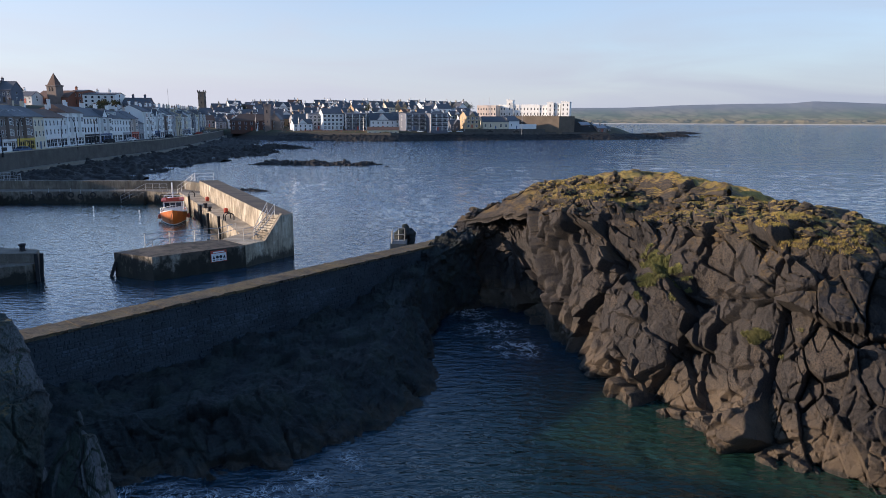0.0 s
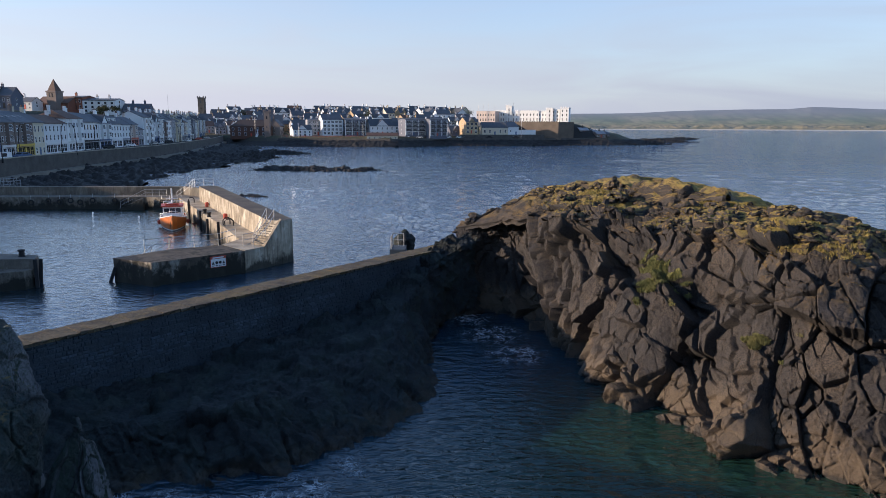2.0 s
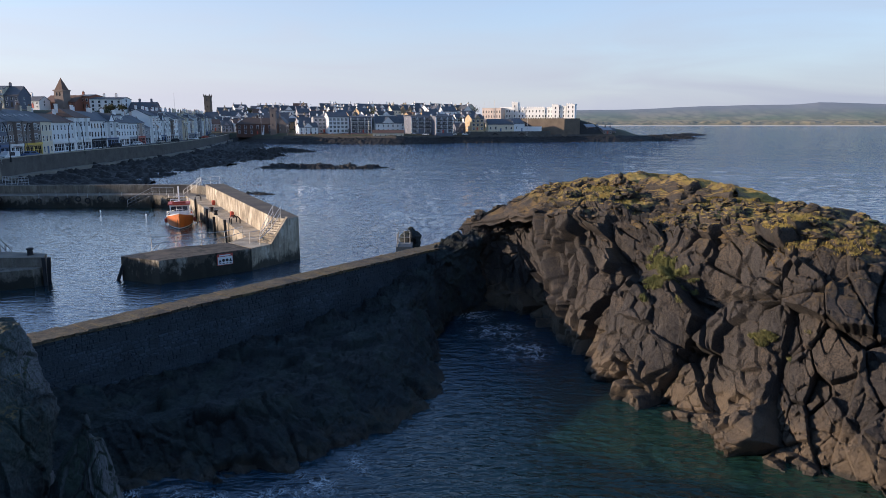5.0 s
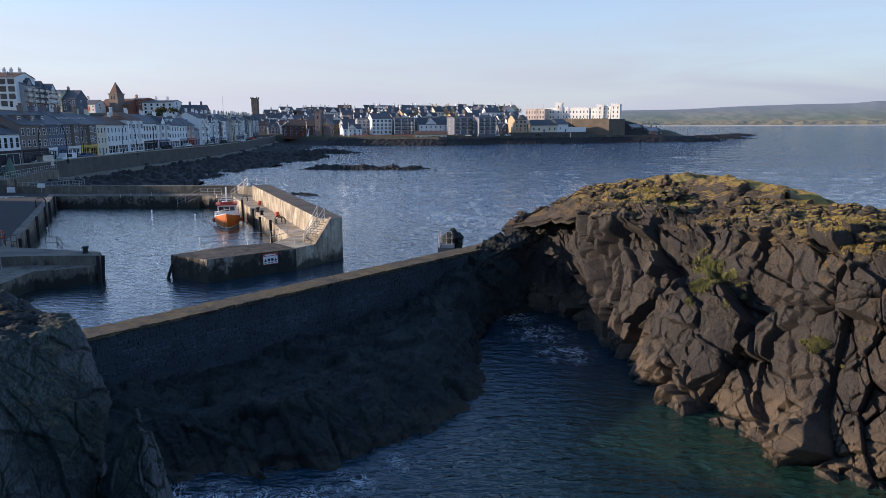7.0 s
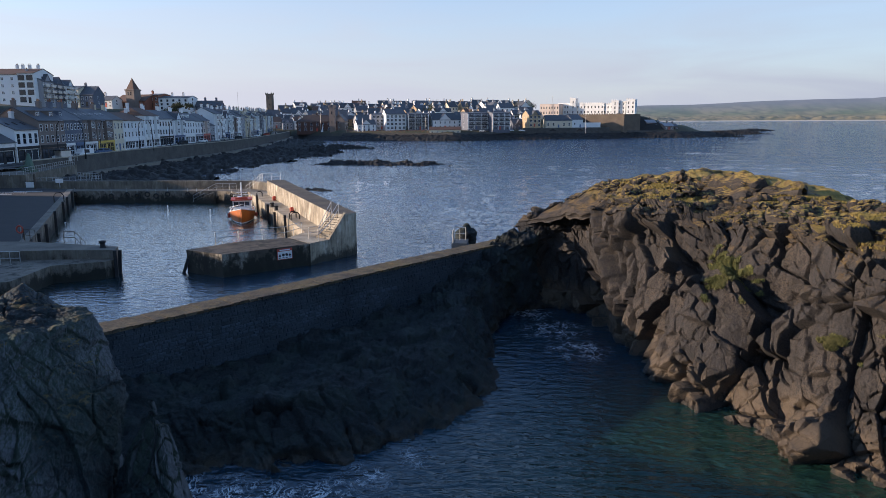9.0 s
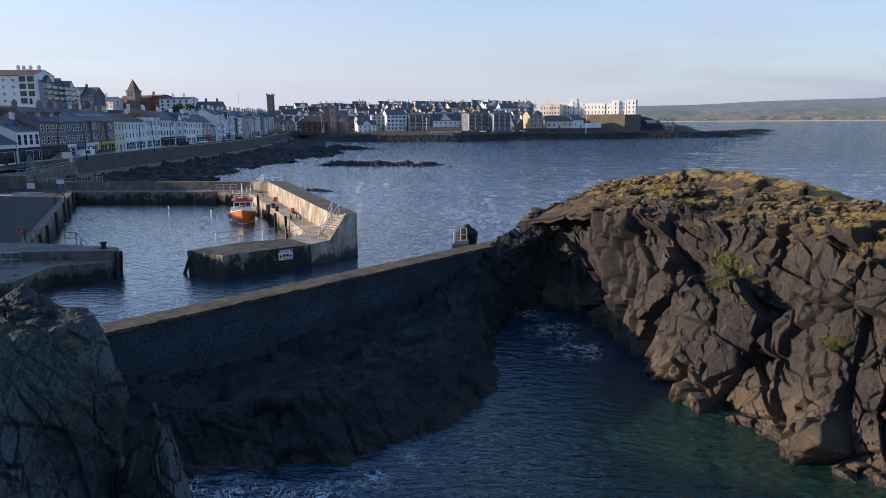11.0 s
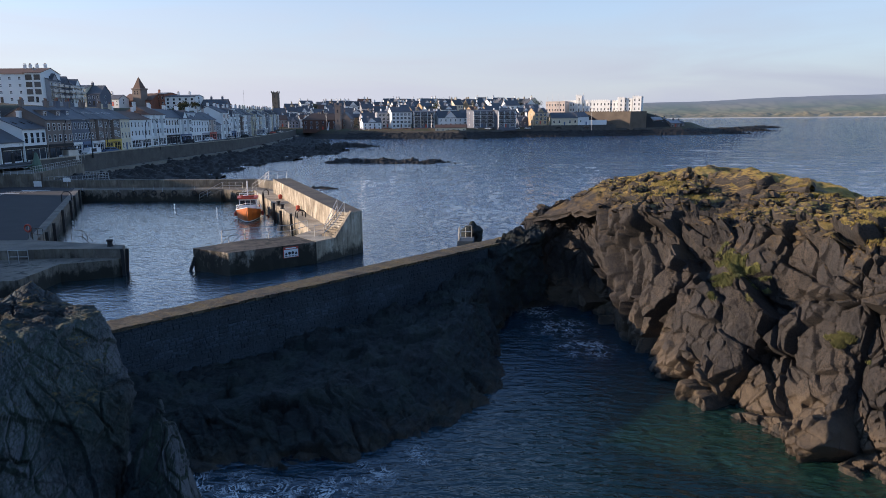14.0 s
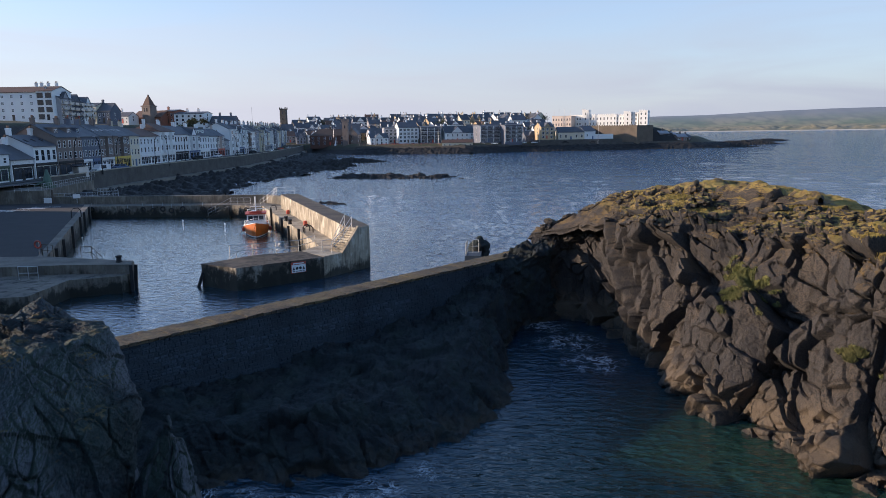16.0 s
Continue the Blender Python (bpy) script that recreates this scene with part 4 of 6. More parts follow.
# steps up to the landing
steps = thing("pier_steps", Matrix.Translation((0, 0, 0)), "concrete steps climbing to the pier parapet", "steps")
for k in range(10):
    a = near - ct * (2.1 - 0.21 * k)
    ring = [tuple(a), tuple(near), tuple(near + cs * 1.9), tuple(a + cs * 1.9)]
    part("step", prism(bmesh.new(), ring, 2.0 + 0.2 * k, 2.2 + 0.2 * k if k < 9 else 4.13), PIER, steps)
part("flank", prism(bmesh.new(), [tuple(near - ct * 2.3 - cs * 0.02), tuple(near - cs * 0.02), tuple(near + cs * 0.25), tuple(near - ct * 2.3 + cs * 0.25)], 1.9, [2.05, 4.3, 4.3, 2.05]), PIER, steps)

# apron and quays
bm = prism(bmesh.new(), [(-43.4, 57.65), (-70.4, 105.18), (-84, 108.38), (-110, 100), (-75, 50), (-62, 56.05)], -2.0, 2.2)
ob = part("quay_apron", bm, ASPHALT, None)
tagged(ob, "shaded asphalt quay beside the harbour basin", "quay", kind="structure")
bm = prism(bmesh.new(), [(-33.0, 54.0), (-33.6, 55.6), (-43.4, 57.6), (-62, 56), (-60, 50), (-42.5, 52.6), (-38.5, 53.6)], -2.0, 2.3)
prism(bm, [(-33.3, 53.0), (-33.05, 53.98), (-38.5, 53.58), (-42.5, 52.58), (-60, 49.98), (-52, 40), (-36.2, 45.6), (-36.8, 51.2)], -2.0, 1.5)
ob = part("quay_spur", bm, QUAY, None)
tagged(ob, "dark stone spur of the inner quay", "quay", kind="structure")
bm = prism(bmesh.new(), [(-70.4, 105.2), (-46.5, 106.6), (-40.6, 104.52), (-33.6, 101.52), (-33, 106), (-42, 110.5), (-84, 109)], -2.0, 1.9)
ob = part("quay_far", bm, QUAY, None)
tagged(ob, "stone quay at the back of the harbour basin", "quay", kind="structure")
bm = prism(bmesh.new(), [(-84, 108.4), (-42, 110.2), (-33.6, 102.6), (-33.0, 103.2), (-41.6, 111.2), (-84, 109.4)], -2.0, 3.2)
ob = part("wall_quay_parapet", bm, QUAY, None)
tagged(ob, "low stone parapet behind the harbour quay", "harbour wall", kind="structure")

# pale concrete edge of the quay
bm = bmesh.new()
prism(bm, [(-43.38, 57.6), (-70.2, 105.1), (-71.2, 105.1), (-44.3, 57.6)], -2.0, 2.26)
tagged(part("kerb_quay", bm, QUAY, None), "pale concrete kerb along the quay edge", "kerb", kind="structure")
# ---- wall across the cove ----
W0, W1 = Vector((-25.3, 13.47)), Vector((0.9, 47.87))
t = (W1 - W0).normalized()
s = Vector((-t.y, t.x))
bm = prism(bmesh.new(), [tuple(W0), tuple(W1), tuple(W1 + s * 1.33), tuple(W0 + s * 1.33)], -1.0, 4.45)
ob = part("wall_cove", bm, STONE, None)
tagged(ob, "rubble stone breakwater wall in shade", "breakwater", kind="structure")

# ---- houses ----
rng = random.Random(7)
WINDOWS = {}


def window_mesh(w, h, bars=1, frame_mat=WHITE_P):
    """A sash window: frame, glazing bars and glass, standing on the wall's face; shared by all of that size."""
    key = (round(w, 2), round(h, 2), bars, frame_mat.name)
    if key not in WINDOWS:
        bm = bmesh.new()
        f, g = 0.09, 0.035
        cuts = lambda size, n: [0.0, f] + [c for k in range(1, n) for c in (size * k / n - g, size * k / n + g)] + [size - f, size]
        xs, zs = cuts(w, max(1, bars)), cuts(h, 2 if bars else 1)
        front = [[bm.verts.new((x, -0.05, z)) for z in zs] for x in xs]
        rim = {}
        for i in range(len(xs) - 1):
            for j in range(len(zs) - 1):
                q = [front[i][j], front[i + 1][j], front[i + 1][j + 1], front[i][j + 1]]
                if i % 2 and j % 2:
                    inner = [bm.verts.new((v.co.x, -0.012, v.co.z)) for v in q]
                    bm.faces.new(inner).material_index = 1
                    for k in range(4):
                        bm.faces.new((q[k], q[(k + 1) % 4], inner[(k + 1) % 4], inner[k]))
                else:
                    bm.faces.new(q)
        edge = [front[i][0] for i in range(len(xs))] + [front[-1][j] for j in range(1, len(zs))] + [front[i][-1] for i in range(len(xs) - 2, -1, -1)] + [front[0][j] for j in range(len(zs) - 2, 0, -1)]
        wall_side = [bm.verts.new((v.co.x, 0.02, v.co.z)) for v in edge]
        for k in range(len(edge)):
            n = (k + 1) % len(edge)
            bm.faces.new((edge[n], edge[k], wall_side[k], wall_side[n]))
        me = bpy.data.meshes.new("window")
        bm.to_mesh(me)
        bm.free()
        me.materials.append(frame_mat)
        me.materials.append(GLASS)
        WINDOWS[key] = me
    return WINDOWS[key]


def put_window(parent, x, z, w, h, bars=1, y=0.0, turn=0, frame_mat=WHITE_P):
    o = new("window", window_mesh(w, h, bars, frame_mat))
    o.parent = parent
    o.matrix_local = pose(x, y, z, 0, 0, turn)
    return o


def gabled(bm, w, d, h, rise, mat=0, below=2.0):
    """Walls of a house with gables at both ends, ridge along the front."""
    v = [bm.verts.new(p) for p in ((0, 0, -below), (w, 0, -below), (w, d, -below), (0, d, -below), (0, 0, h), (w, 0, h), (w, d, h), (0, d, h), (0, d / 2, h + rise), (w, d / 2, h + rise))]
    for q in ((0, 1, 5, 4), (2, 3, 7, 6), (1, 2, 6, 9, 5), (3, 0, 4, 8, 7), (4, 5, 9, 8), (6, 7, 8, 9)):
        bm.faces.new([v[i] for i in q]).material_index = mat


def roof_mesh(w, d, h, rise, over=0.3, thick=0.16, hip=0.0):
    bm = bmesh.new()
    k = rise / (d / 2)
    lo = h - over * k
    for s in (0, 1):
        y0, y1 = (-over, d / 2) if not s else (d + over, d / 2)
        a = [(-over, y0, lo + 0.02), (w + over, y0, lo + 0.02), (w + over - hip, y1, h + rise + 0.02), (-over + hip, y1, h + rise + 0.02)]
        b = [(x, y, z + thick) for x, y, z in a]
        if s:
            a, b = a[::-1], b[::-1]
        va, vb = [bm.verts.new(p) for p in a], [bm.verts.new(p) for p in b]
        bm.faces.new(vb), bm.faces.new(va[::-1])
        for i in range(4):
            j = (i + 1) % 4
            bm.faces.new((va[i], va[j], vb[j], vb[i]))
    if hip:
        for x0, x1 in ((-over, -over + hip), (w + over, w + over - hip)):
            a = [bm.verts.new(p) for p in ((x0, -over, lo + thick), (x1, d / 2, h + rise + thick), (x0, d + over, lo + thick))]
            bm.faces.new(a if x0 > 0 else a[::-1])
    return bm


def chimney(parent, x, y, z, w=0.9, h=1.5, mat=WHITE):
    bm = boxes((-w / 2, -0.35, -1.2, w / 2, 0.35, h), (-w / 2 - 0.08, -0.43, h - 0.25, w / 2 + 0.08, 0.43, h - 0.1))
    o = part("chimney", bm, mat, parent, m=pose(x, y, z))
    for k in (-0.25, 0.25):
        part("chimney_pot", lathe(bmesh.new(), [(0.13, 0), (0.11, 0.5)], 8), TILE, o, m=pose(k * w, 0, h))
    return o


def house(m, w, d, h, rise, wall, roof, floors=2, cols=3, label="", name="house", group="", shop=None, win=(1.0, 1.5), bay=None, gable_front=False,
          dormers=0, chims=(0.0,), skylights=0, hip=0.0, category="house", bars=1, trim=WHITE_P, band=None, side_windows=True):
    """A house with walls, slate roof, chimneys and its windows, front towards -y at y = 0."""
    e = thing(name, m, label, category, group)
    bm = bmesh.new()
    gabled(bm, w, d, h, 0.02 if hip else rise)
    part("wall", bm, wall, e)
    part("roof", roof_mesh(w, d, h, rise, hip=hip), roof, e)
    for c in chims:
        chimney(e, 0.5 + c * (w - 1.0), d / 2, h + rise, mat=wall)
    g = 0.0
    if shop is not None:
        g = 3.3
        part("shop_front", boxes((0.3, -0.25, 2.7, w - 0.3, 0.02, 3.25), (0.3, -0.12, 0, 0.6, 0.02, 2.7), (w - 0.6, -0.12, 0, w - 0.3, 0.02, 2.7)), shop, e)
        n = max(1, int(w / 2.6))
        step_w = (w - 1.4) / n
        for k in range(n):
            put_window(e, 0.75 + k * step_w, 0.45, step_w - 0.25, 2.1, 2, frame_mat=shop)
        part("door", boxes((0, -0.06, 0, 0.9, 0.02, 2.2), (0.15, -0.08, 1.1, 0.75, -0.05, 2.0)), shop, e, m=pose(0.7 + (n // 2) * step_w - 0.6 if n > 1 else w - 1.6, -0.04, 0))
    fl = floors - (1 if shop is not None else 0)
    fh = (h - g - 0.3) / max(fl, 1)
    for f in range(fl):
        z = g + f * fh + max(0.35, (fh - win[1]) * 0.5)
        hh = min(win[1], fh - 0.7)
        for k in range(cols):
            x = (k + 0.5) * w / cols - win[0] / 2
            if f == 0 and shop is None and k == cols // 2:
                part("door", boxes((0, -0.06, 0, 1.0, 0.02, 2.1), (0.2, -0.08, 1.1, 0.8, -0.05, 1.9)), rng.choice([BLACK, RED, BLUE_P, WOOD]), e, m=pose(x, 0, 0.05))
                continue
            put_window(e, x, z, win[0], hh, bars, frame_mat=trim)
        if band:
            part("string_course", boxes((0, -0.07, 0, w, 0.02, 0.18)), band, e, m=pose(0, 0, g + f * fh + 0.02))
    if side_windows:
        for f in range(floors):
            put_window(e, 0, 1.0 + f * (h - 0.5) / floors, 0.9, 1.2, 1, y=d * 0.6, turn=-90, frame_mat=trim)
            put_window(e, w, 1.0 + f * (h - 0.5) / floors, 0.9, 1.2, 1, y=d * 0.4, turn=90, frame_mat=trim)
    if bay:
        for k in range(bay):
            x = (k + 0.5) * w / bay
            b = part("bay_window", boxes((-1.1, -0.8, 0.0, 1.1, 0.0, h - g - 0.4), (-1.25, -0.95, h - g - 0.4, 1.25, 0.0, h - g - 0.15)), wall, e, m=pose(x, 0, g))
            for f in range(fl):
                put_window(b, -0.9, f * fh + 0.8, 1.8, 1.5, 3, y=-0.8, frame_mat=trim)
    k = rise / (d / 2)
    for i in range(dormers):
        x = (i + 0.5) * w / dormers
        y = d * 0.14
        o = part("dormer", boxes((-0.9, 0, -0.6, 0.9, d * 0.3, 1.2), (-1.05, -0.15, 1.2, 1.05, d * 0.3, 1.35)), wall, e, m=pose(x, y, h + k * y))
        put_window(o, -0.6, 0.05, 1.2, 0.95, 2, frame_mat=trim)
    for i in range(skylights):
        x = (i + 0.5) * w / skylights
        part("skylight", boxes((-0.35, 0, 0, 0.35, 1.1, 0.07)), GLASS, e, m=pose(x, d * 0.18, h + k * d * 0.18 + 0.17, math.degrees(math.atan(k)), 0, 0))
    if gable_front:
        gw, gr = w * 0.5, rise * 0.9
        bm = bmesh.new()
        v = [bm.verts.new(p) for p in ((-gw / 2, 0, 0), (gw / 2, 0, 0), (0, 0, gr), (-gw / 2, d * 0.45, 0), (gw / 2, d * 0.45, 0), (0, d * 0.45, gr))]
        for q in ((0, 1, 2), (1, 4, 5, 2), (3, 0, 2, 5), (4, 3, 5)):
            bm.faces.new([v[i] for i in q])
        part("front_gable", bm, wall, e, m=pose(w / 2, -0.05, h))
        bm = bmesh.new()
        for sgn in (-1, 1):
            a = [(sgn * (gw / 2 + 0.25), -0.25, -0.2), (0, -0.25, gr + 0.06), (0, d * 0.45, gr + 0.06), (sgn * (gw / 2 + 0.25), d * 0.45, -0.2)]
            va, vb = [bm.verts.new(p) for p in a], [bm.verts.new((x, y, z + 0.14)) for x, y, z in a]
            bm.faces.new(va), bm.faces.new(vb[::-1])
            for i in range(4):
                bm.faces.new((va[i], vb[i], vb[(i + 1) % 4], va[(i + 1) % 4]))
        part("gable_roof", bm, roof, e, m=pose(w / 2, 0, h))
    return e


def on_front(s, z=5.0):
    p, q = along_front(s - 0.5), along_front(s + 0.5)
    t = (q - p).normalized()
    o = along_front(s)
    return Matrix(((t.x, -t.y, 0, o.x), (t.y, t.x, 0, o.y), (0, 0, 1, z), (0, 0, 0, 1)))


TERRACE = "houses along the promenade"
ROW = [
    # start, end, eaves, rise, wall, roof, floors, cols, shop, extras, label
    (6.5, 14.5, 5.4, 2.6, WHITE, SLATE, 2, 3, GREEN_D, {}, "low white house with a dark green shop front"),
    (15.0, 22.6, 4.2, 2.8, WHITE, SLATE, 2, 3, BLACK, {}, "low white shop with a black front"),
    (23.0, 31.6, 6.6, 2.2, WHITE, SLATE, 2, 4, BLACK, dict(skylights=3, win=(1.3, 2.2)), "white two-storey shop with tall dark windows"),
    (31.9, 42.9, 8.4, 2.7, BROWN_R, SLATE, 3, 5, BLACK, dict(skylights=2, dormers=2), "brown stone three-storey terrace with slate roof"),
    (42.9, 49.3, 8.5, 2.7, DARK_R, SLATE, 3, 3, WHITE_P, dict(dormers=1), "dark slate-grey terrace house with a white shop front"),
    (49.3, 55.1, 8.5, 2.7, DARK_R, SLATE, 3, 3, BLUE_P, {}, "dark blue-grey terrace house with slate roof"),
    (55.1, 63.6, 8.6, 2.7, BROWN_R, SLATE, 3, 4, WHITE_P, dict(bay=1, skylights=3), "brown terrace house with a white bay window"),
    (63.6, 74.7, 8.6, 2.7, BROWN_R, SLATE, 3, 4, YELLOW, dict(bay=1, skylights=3), "brown terrace with yellow shop front"),
    (74.7, 81.9, 8.6, 2.5, CREAM, SLATE, 3, 3, None, dict(win=(0.9, 1.6)), "narrow cream house with arched-looking sash windows"),
    (81.9, 99.1, 8.4, 2.2, WHITE, TILE, 3, 6, WHITE_P, {}, "long white three-storey house with brown roof"),
    (99.1, 112.4, 9.8, 2.4, WHITE, TILE, 3, 4, WHITE_P, dict(bay=2, hip=2.5), "tall white house with two bays and hipped roof"),
    (112.4, 126.8, 8.9, 2.8, WHITE, SLATE, 3, 5, BLACK, dict(trim=BLACK), "white house with black trim and shop front"),
    (126.8, 137.1, 8.6, 3.0, WHITE, SLATE, 3, 3, BLUE_P, dict(bay=2, gable_front=True), "white gabled house with black bay windows"),
    (137.1, 147.8, 8.3, 3.0, WHITE, SLATE, 3, 4, WHITE_P, dict(dormers=2), "white terrace house with dormers"),
    (147.8, 157.0, 8.1, 2.8, WHITE, SLATE, 3, 3, GREY_R, {}, "white terrace house with grey shop front"),
    (157.0, 165.1, 8.2, 2.8, PINK_R, SLATE, 3, 3, RED, dict(bay=1), "pale pink terrace house with bay window"),
    (165.1, 171.3, 6.3, 2.4, GREY_R, SLATE, 2, 2, GREY_R, {}, "small grey house between taller terraces"),
]
for s0, s1, h, rise, wall, roof, floors, cols, shop, extra, label in ROW:
    house(on_front(s0), s1 - s0 - 0.02, 9.5, h, rise, wall, roof, floors, cols, label, "terrace_house", TERRACE, shop, **{"chims": (0.0, 1.0), **extra})
s = 171.4
far_tones = [(WHITE, "white"), (GREY_R, "grey"), (CREAM, "cream"), (WHITE, "white"), (GREY_R, "grey"), (BROWN_R, "brown"), (PINK_R, "pink")]
while s < 395:
    w = rng.uniform(6.5, 9.5)
    tone, word = rng.choice(far_tones)
    tall = rng.uniform(9.2, 12.0)
    dorm, gab = rng.choice([0, 1, 2]), rng.random() < 0.35
    house(on_front(s), w - 0.02, 10, tall, rng.uniform(2.4, 3.4), tone, SLATE, 4 if tall > 10.2 else 3, 3,
          f"{word} seaside terrace house with slate roof" + (" and front gable" if gab else " and dormers" if dorm else ""),
          "terrace_house", TERRACE, rng.choice([None, WHITE_P, BLUE_P, GREY_R]), bay=rng.choice([None, 1, 2]), dormers=0 if gab else dorm, gable_front=gab, chims=(0.0, 1.0))
    s += w


def facing(x, y, z, turn=0):
    return pose(x, y, z, 0, 0, turn)


# upper street on the bank above the promenade
UP = "buildings on the upper street"
FLAT = dict(win=(1.0, 1.15), bars=2, chims=(0.85, 0.97))
house(facing(-197.0, 240, 20.0, 6), 18.2, 13, 10.4, 2.3, WHITE, TILE, 4, 5, "large white apartment block with brown roof", "apartment_block", UP, category="apartment block", **FLAT)
house(facing(-178.9, 241.9, 20.0, 6), 6.2, 13, 10.8, 1.9, WHITE, TILE, 4, 2, "white corner bay of apartments with dark glazing", "apartment_block", UP, category="apartment block", win=(2.3, 2.0), bars=2, chims=(0.2, 0.8), trim=BLACK)
house(facing(-214, 250, 20.0, 10), 14, 10, 7.6, 2.4, WHITE, SLATE, 3, 4, "white house beside the apartment block", "house", UP, chims=(0.5,))


def balcony(parent, x, z, w=3.0):
    b = part("balcony", boxes((0, -1.2, 0, w, 0, 0.15)), CONCRETE, parent, m=pose(x, 0, z))
    bm = boxes((0, -1.2, 0.15, w, -1.15, 1.06))
    part("balcony_rail", bm, STEEL, b)


for i, (x, y, tone, word) in enumerate(((-171.5, 245, GREY_R, "grey"), (-173.3, 254.5, DARK_R, "dark grey"), (-175.0, 264, WHITE, "white"))):
    e = house(facing(x, y, 19.8, 100), 9.3, 11, 8.4 - 0.5 * i, 2.8, tone, SLATE, 4, 3, f"{word} apartment terrace with balconies and slate roof", "apartment_block", UP,
              category="apartment block", gable_front=True, chims=(0.1,), win=(1.2, 1.5))
    for f in (1, 2, 3):
        for k in (0.6, 5.4):
            balcony(e, k, f * 2.05)
e = house(facing(-200.0, 300, 20.0, -4), 7.4, 9, 7.6, 1.6, CREAM, SLATE, 3, 3, "cream apartment block with balconies", "apartment_block", UP, category="apartment block", chims=(), win=(1.4, 1.6))
for f in (1, 2):
    balcony(e, 3.8, f * 2.5, 3.2)
house(facing(-192.4, 300, 20.0, 0), 6.2, 9, 5.2, 3.8, DARK_R, SLATE, 2, 3, "dark steep-gabled house on the upper street", "house", UP)
house(facing(-196, 321, 20.0, -10), 7, 7, 3.4, 2.0, WHITE, SLATE, 2, 3, "small white house beside the brick church", "house", UP)
house(facing(-178.6, 332, 20.0, -12), 7.4, 10, 5.8, 0.9, BRICK_R, SLATE, 2, 3, "brick and white flat-roofed house beside the church", "house", UP)
house(facing(-171, 330, 18.8, 0), 15.5, 10, 5.6, 1.0, WHITE, SLATE, 3, 5, "white three-storey block with dark windows", "apartment_block", UP, category="apartment block", trim=BLACK, chims=(0.3, 0.7))
house(facing(-154.5, 335, 17.6, 10), 12, 10, 2.8, 2.8, DARK_R, SLATE, 2, 4, "dark-roofed house above the terrace", "house", UP, chims=(0.3, 0.8))


def brick_church():
    e = thing("church", facing(-192.5, 329, 19.4, -10), "red brick church with square tower and pyramid spire", "church")
    bm = bmesh.new()
    gabled(bm, 17, 11, 3.6, 3.2)
    part("nave", bm, BRICK_R, e)
    part("roof", roof_mesh(17, 11, 3.6, 3.2), TILE, e)
    tower = part("tower", boxes((8.6, -3.0, -2, 13.4, 1.8, 9.2), (8.3, -3.3, 8.6, 13.7, 2.1, 9.2)), BROWN_R, e)
    bm = bmesh.new()
    v = [bm.verts.new(p) for p in ((8.9, -2.7, 9.2), (13.1, -2.7, 9.2), (13.1, 1.5, 9.2), (8.9, 1.5, 9.2), (11, -0.6, 14.8))]
    for q in ((0, 1, 4), (1, 2, 4), (2, 3, 4), (3, 0, 4), (3, 2, 1, 0)):
        bm.faces.new([v[i] for i in q])
    part("spire", bm, TILE, tower)
    for k in range(2):
        put_window(tower, 9.7 + 1.5 * k, 6.2, 0.8, 1.9, 1, y=-3.0, frame_mat=BROWN_R)
    for k in range(4):
        put_window(e, 1 + 1.9 * k, 1.0, 0.8, 2.0, 1, frame_mat=BROWN_R)


brick_church()


def square_tower(name, label, x, y, z, w, h, mat):
    """A square church tower with a parapet and corner pinnacles."""
    e = thing(name, facing(x, y, z), label, "church tower")
    t = part("shaft", boxes((-w / 2, -w / 2, -3, w / 2, w / 2, h), (-w / 2 - 0.15, -w / 2 - 0.15, h * 0.62, w / 2 + 0.15, w / 2 + 0.15, h * 0.65)), mat, e)
    bm = bmesh.new()
    for sx in (-1, 1):
        for sy in (-1, 1):
            box(bm, sx * w / 2 - 0.35, sy * w / 2 - 0.35, h, sx * w / 2 + 0.35, sy * w / 2 + 0.35, h + 1.8)
    part("pinnacles", bm, mat, e)
    part("parapet", boxes((-w / 2, -w / 2, h, w / 2, -w / 2 + 0.3, h + 0.8), (-w / 2, w / 2 - 0.3, h, w / 2, w / 2, h + 0.8)), mat, e)
    put_window(t, -0.5, h * 0.7, 1.0, 2.2, 1, y=-w / 2, frame_mat=mat)
    put_window(t, -0.4, h * 0.3, 0.8, 1.6, 1, y=-w / 2, frame_mat=mat)


square_tower("church_tower", "tall dark stone church tower on the skyline", -194, 560, 22.0, 4.8, 12.2, SEAWALL)
square_tower("church_tower", "slender sandstone church tower with pinnacles", -117, 462, 6.4, 3.6, 15.2, BROWN_R)

def glazed_front(parent, w, h):
    """White piers and balconies on three storeys across an apartment front."""
    for k in range(4):
        part("pier", boxes((-0.2, -0.35, 0, 0.2, -0.06, h - 0.3)), WHITE_P, parent, m=pose(0.2 + k * (w - 0.4) / 3, 0, 0))
    for f in (1, 2, 3):
        for k in range(3):
            b = part("balcony", boxes((0.3, -1.1, 0, (w - 0.4) / 3 - 0.3, -0.06, 0.18)), WHITE_P, parent, m=pose(0.2 + k * (w - 0.4) / 3, 0, f * (h - 0.4) / 4))
            part("balcony_rail", boxes((0.3, -1.1, 0.18, (w - 0.4) / 3 - 0.3, -1.06, 1.0)), GLASS, b)


